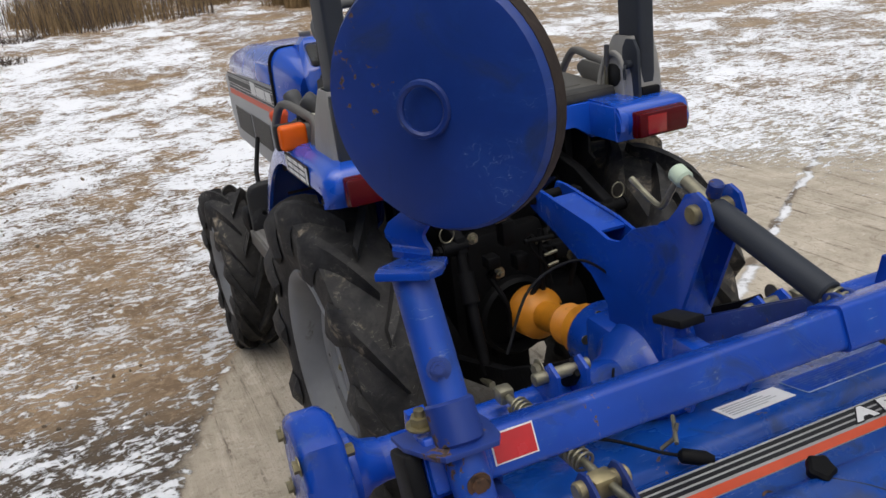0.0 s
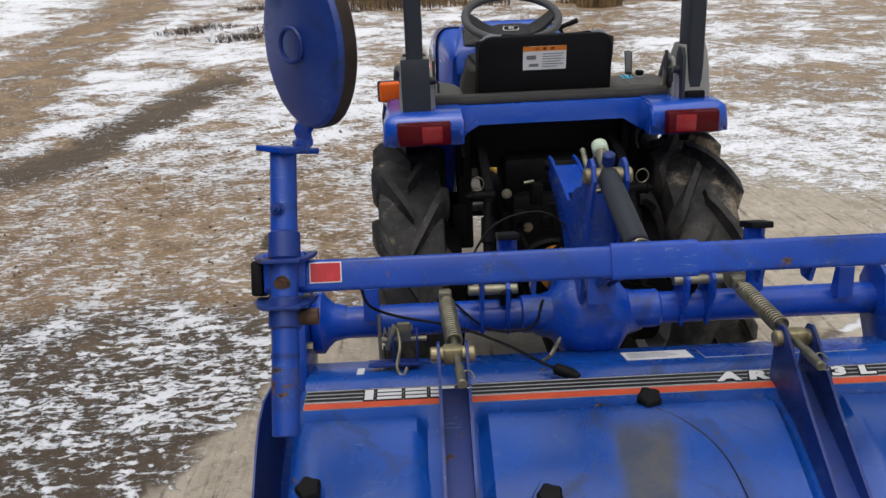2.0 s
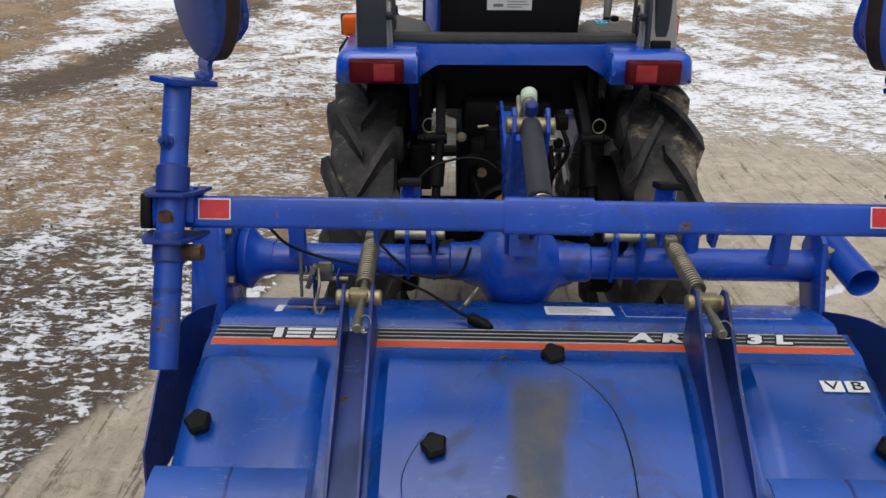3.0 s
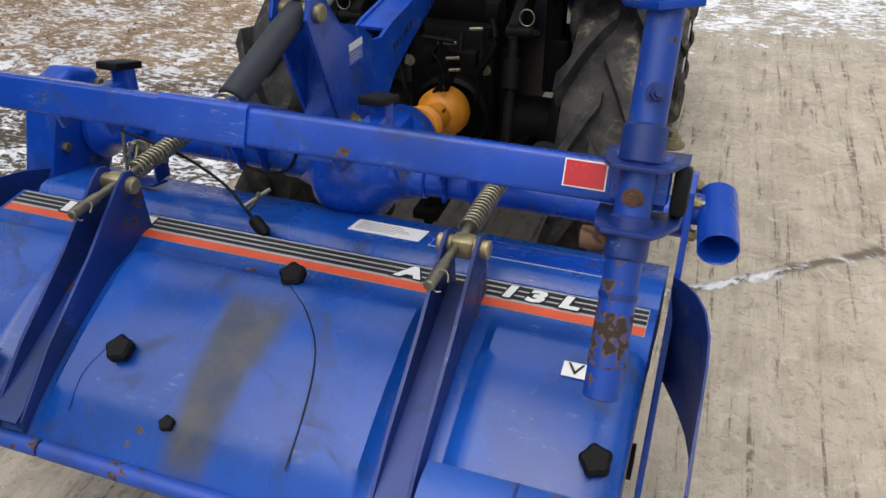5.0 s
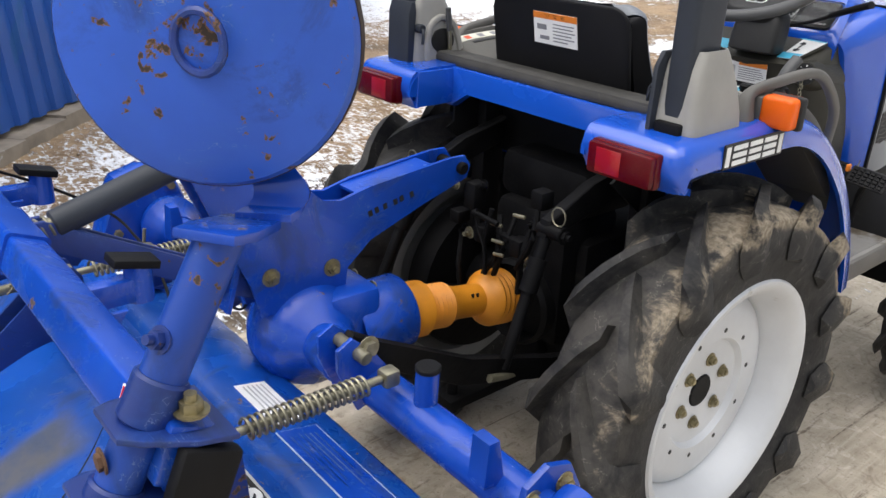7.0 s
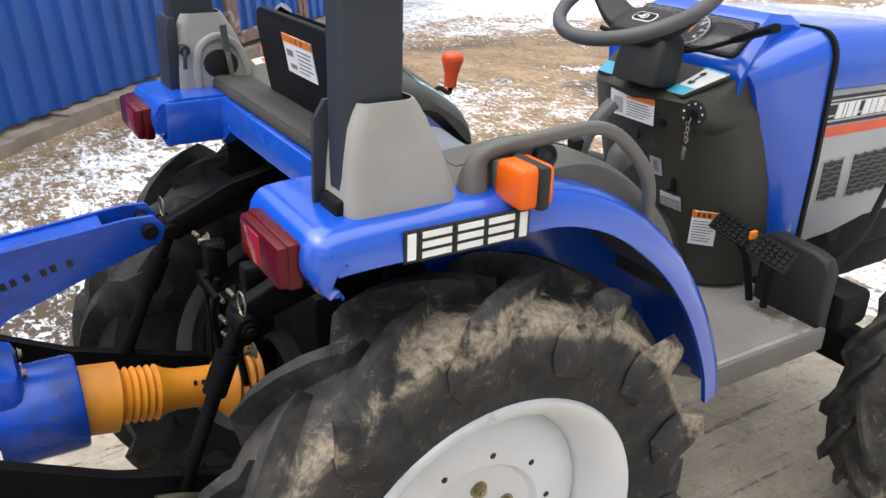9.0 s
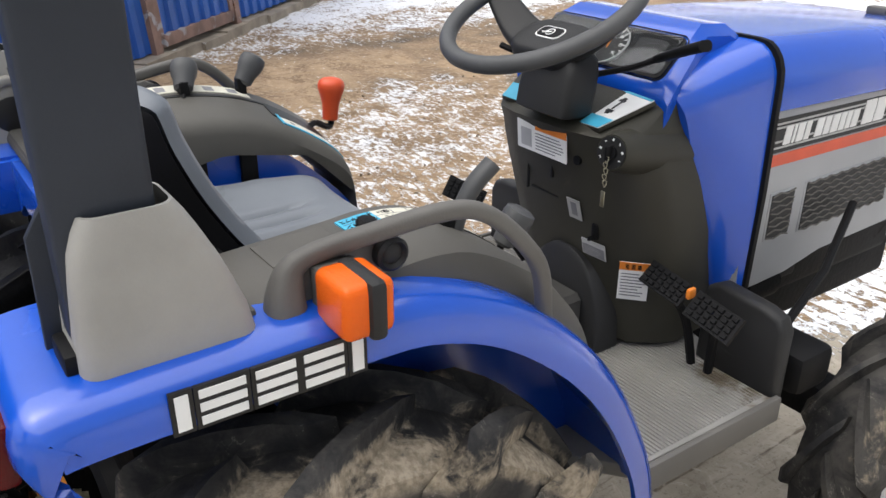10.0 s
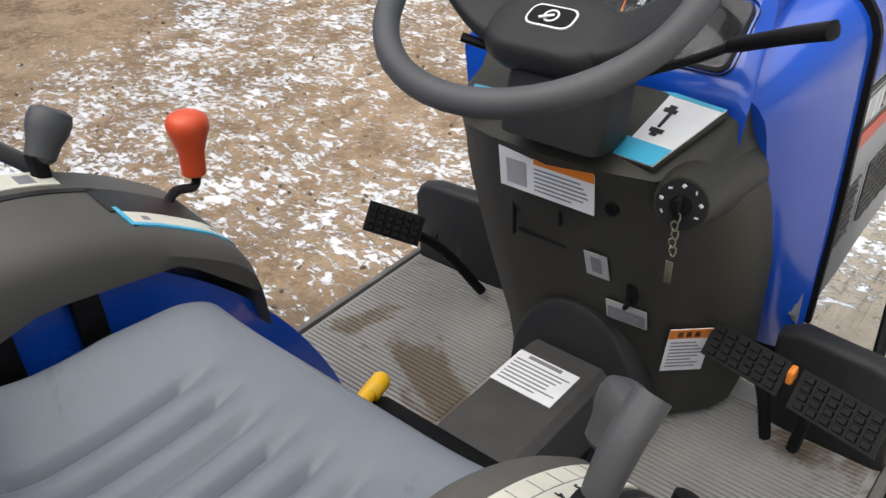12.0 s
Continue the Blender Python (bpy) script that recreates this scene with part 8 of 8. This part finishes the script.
tube(bm, [(-0.30, -0.70, 0.80), (-0.22, -0.66, 0.90), (-0.10, -0.64, 0.92), (-0.02, -0.66, 0.86)], 0.003, 6, 6)
tube(bm, [(-0.34, -0.77, 0.76), (-0.25, -0.80, 0.69), (-0.15, -0.80, 0.69), (-0.12, -0.78, 0.75)], 0.003, 6, 6)
part("control_cable", bm, M_BLACK, tiller, "black control cable")
bm = B()
tube(bm, [(-0.145, -0.955, 0.680), (-0.125, -0.965, 0.700), (-0.115, -0.96, 0.725)], 0.004, 7)
tube(bm, [(-0.135, -0.985, 0.705), (-0.105, -0.935, 0.722)], 0.004, 7)
part("cable_toggle", bm, M_STEEL, tiller)
bm = B()
lathe(bm, [(0.006, 0), (0.013, 0.006), (0.013, 0.045), (0.007, 0.06)], (-0.125, -0.975, 0.672), (0.75, -0.55, -0.1), 12)
part("cable_boot", bm, M_BLACK, tiller)

# ---- far edge of the yard ----
M_STRAW = material("dry_grass", (0.26, 0.175, 0.085), 0.85, 0, 0.35, 2.5, 0, 60)
M_TWIG = material("bare_twigs", (0.085, 0.062, 0.048), 0.85, 0, 0.3, 4, 0, 60)


def tuft_field(name, label, spots, mat, height, count, seed, lean=0.35, width=0.010):
    """Clumps of thin blades, each a narrow bent strip, on the ground."""
    rng = random.Random(seed)
    V, F = [], []
    for cx, cy, rad in spots:
        for k in range(count):
            a, r = rng.uniform(0, 2 * math.pi), rad * math.sqrt(rng.random())
            x, y = cx + r * math.cos(a), cy + r * math.sin(a) * 0.6
            z = ground_height(x, y) - 0.03
            h = height * rng.uniform(0.45, 1.1) * (1.15 - 0.5 * r / rad)
            la, lm = rng.uniform(0, 2 * math.pi), lean * rng.uniform(0.2, 1.3) * h
            wa = rng.uniform(0, math.pi)
            w = width * rng.uniform(0.6, 1.4)
            wx, wy = w * math.cos(wa), w * math.sin(wa)
            base = len(V)
            for t in (0, 0.4, 0.75, 1.0):
                px, py, pz = x + lm * t * t * math.cos(la), y + lm * t * t * math.sin(la), z + h * (t - 0.25 * lean * t * t)
                q = 1 - 0.85 * t
                V += [(px - wx * q, py - wy * q, pz), (px + wx * q, py + wy * q, pz)]
            for j in range(3):
                F.append((base + 2 * j, base + 2 * j + 1, base + 2 * j + 3, base + 2 * j + 2))
    me = bpy.data.meshes.new(name)
    me.from_pydata(V, [], F)
    me.materials.append(mat)
    return tagged(new(name, me), label, "dry grass", kind="stuff")


rng = random.Random(11)
spots = [(-1.5 + 8.5 * rng.random(), 15.5 + 3.0 * rng.random(), 0.5 + 0.5 * rng.random()) for k in range(26)]
spots += [(3.0 + 2.6 * rng.random(), 14.3 + 1.0 * rng.random(), 0.45) for k in range(7)]
tuft_field("dry_grass_bank", "tall dry straw-coloured reeds and grass at the yard's edge", spots, M_STRAW, 0.85, 240, 5)
spots = [(-3.5 + 11.5 * rng.random(), 15.0 + 4.0 * rng.random(), 0.6) for k in range(20)]
tuft_field("bare_brush", "bare brown brushwood among dry grass", spots, M_TWIG, 1.3, 60, 6, 0.25, 0.008)
spots = [(-4.5 + 2.8 * rng.random(), 12.0 + 5.0 * rng.random(), 0.5) for k in range(9)] + [(7 + 6 * rng.random(), 14 + 6 * rng.random(), 0.6) for k in range(8)]
tuft_field("low_weeds", "low dark dead weeds in the snow", spots, M_TWIG, 0.22, 160, 7, 0.9, 0.012)


def bare_tree(name, x, y, h, seed):
    rng = random.Random(seed)
    root = thing(name, "bare leafless tree behind the dry grass", "tree", "trees behind the yard")
    bm = B()
    z = ground_height(x, y) - 0.1
    trunk = [Vector((x, y, z))]
    for k in range(1, 7):
        trunk.append(trunk[-1] + Vector((rng.uniform(-0.08, 0.08), rng.uniform(-0.08, 0.08), h / 6)))
    sweep(bm, curve(trunk, 3), circle(0.075, 8), up=(0.3, 0.9, 0.1), scale=lambda t: 1 - 0.8 * t)
    part("trunk", bm, M_TWIG, root)
    bm = B()
    for k in range(26):
        b = trunk[1 + k % 5] + Vector((0, 0, rng.uniform(0, 0.3)))
        a = rng.uniform(0, 6.28)
        L = rng.uniform(0.5, 1.4)
        d = Vector((math.cos(a), math.sin(a), rng.uniform(0.5, 1.2))).normalized()
        pts = [b, b + d * L * 0.5 + Vector((0, 0, 0.05)), b + d * L + Vector((0, 0, 0.2))]
        sweep(bm, pts, circle(0.014, 5), up=(0.3, 0.9, 0.1), scale=lambda t: 1 - 0.8 * t)
        for j in range(5):
            c = pts[1] + (pts[2] - pts[1]) * rng.random()
            e = c + Vector((rng.uniform(-0.3, 0.3), rng.uniform(-0.3, 0.3), rng.uniform(0.1, 0.5)))
            sweep(bm, [c, e], circle(0.006, 4), up=(0.3, 0.9, 0.1), scale=lambda t: 1 - 0.6 * t)
    part("limbs", bm, M_TWIG, root)


for k, (x, y, h) in enumerate(((-1.2, 18.2, 3.6), (0.6, 19.0, 4.2), (2.6, 18.4, 3.8), (4.6, 19.4, 4.0), (6.8, 19.0, 3.4), (-2.6, 20.0, 4.0))):
    bare_tree("bare_tree", x, y, h, 30 + k)
M_BOARD = material("old_boards", (0.22, 0.165, 0.125), 0.9, 0, 0.3, 1.5, 0.3, 40, spots=(((0.35, 0.32, 0.29), 0.3, 1.2, 0.9),))
fence = thing("board_fence", "weathered low board fence across the snow", "fence")
for k in range(26):
    bm = B()
    x = -19.5 + k * 0.42
    y = 22.0 + 0.12 * k
    zz = ground_height(x, y)
    box(bm, (x, y, zz + 0.45), (0.41, 0.04, 0.95 + 0.03 * math.sin(k * 2.1)), 0.004)
    part("board", bm, M_BOARD, fence)


def clods():
    """Frozen lumps of mud and small stones on the bare ground beside the slab."""
    rng = random.Random(21)
    bm = B()
    n = 0
    while n < 420:
        x, y = rng.uniform(-4.2, -0.9), rng.uniform(-1.6, 5.5)
        if -(x + 1.11 - 0.40 * y) < 0.12 or (x + 3.807) * 0.7295 + (y + 0.502) * 0.684 < 0.22:
            continue
        r = rng.uniform(0.004, 0.011) * (2.0 if rng.random() < 0.06 else 1.0)
        m = Matrix.Translation((x, y, ground_height(x, y) + r * 0.25)) @ Euler((rng.random() * 6, rng.random() * 6, rng.random() * 6)).to_matrix().to_4x4() @ Matrix.Diagonal((r * rng.uniform(0.8, 1.6), r, r * rng.uniform(0.5, 0.9), 1))
        for v in bmesh.ops.create_icosphere(bm, subdivisions=1, radius=1.0, matrix=m)["verts"]:
            v.co += Vector((rng.uniform(-1, 1), rng.uniform(-1, 1), rng.uniform(-1, 1))) * r * 0.18
        n += 1
    ob = part("clods", bm, material("frozen_clods", (0.20, 0.15, 0.10), 0.95, 0, 0.5, 5, 0.5, 120, spots=(((0.40, 0.34, 0.27), 0.3, 3, 0.9),)), None, sharp=30)
    tagged(ob, "scattered frozen mud clods and small stones", "clods", kind="stuff")


clods()
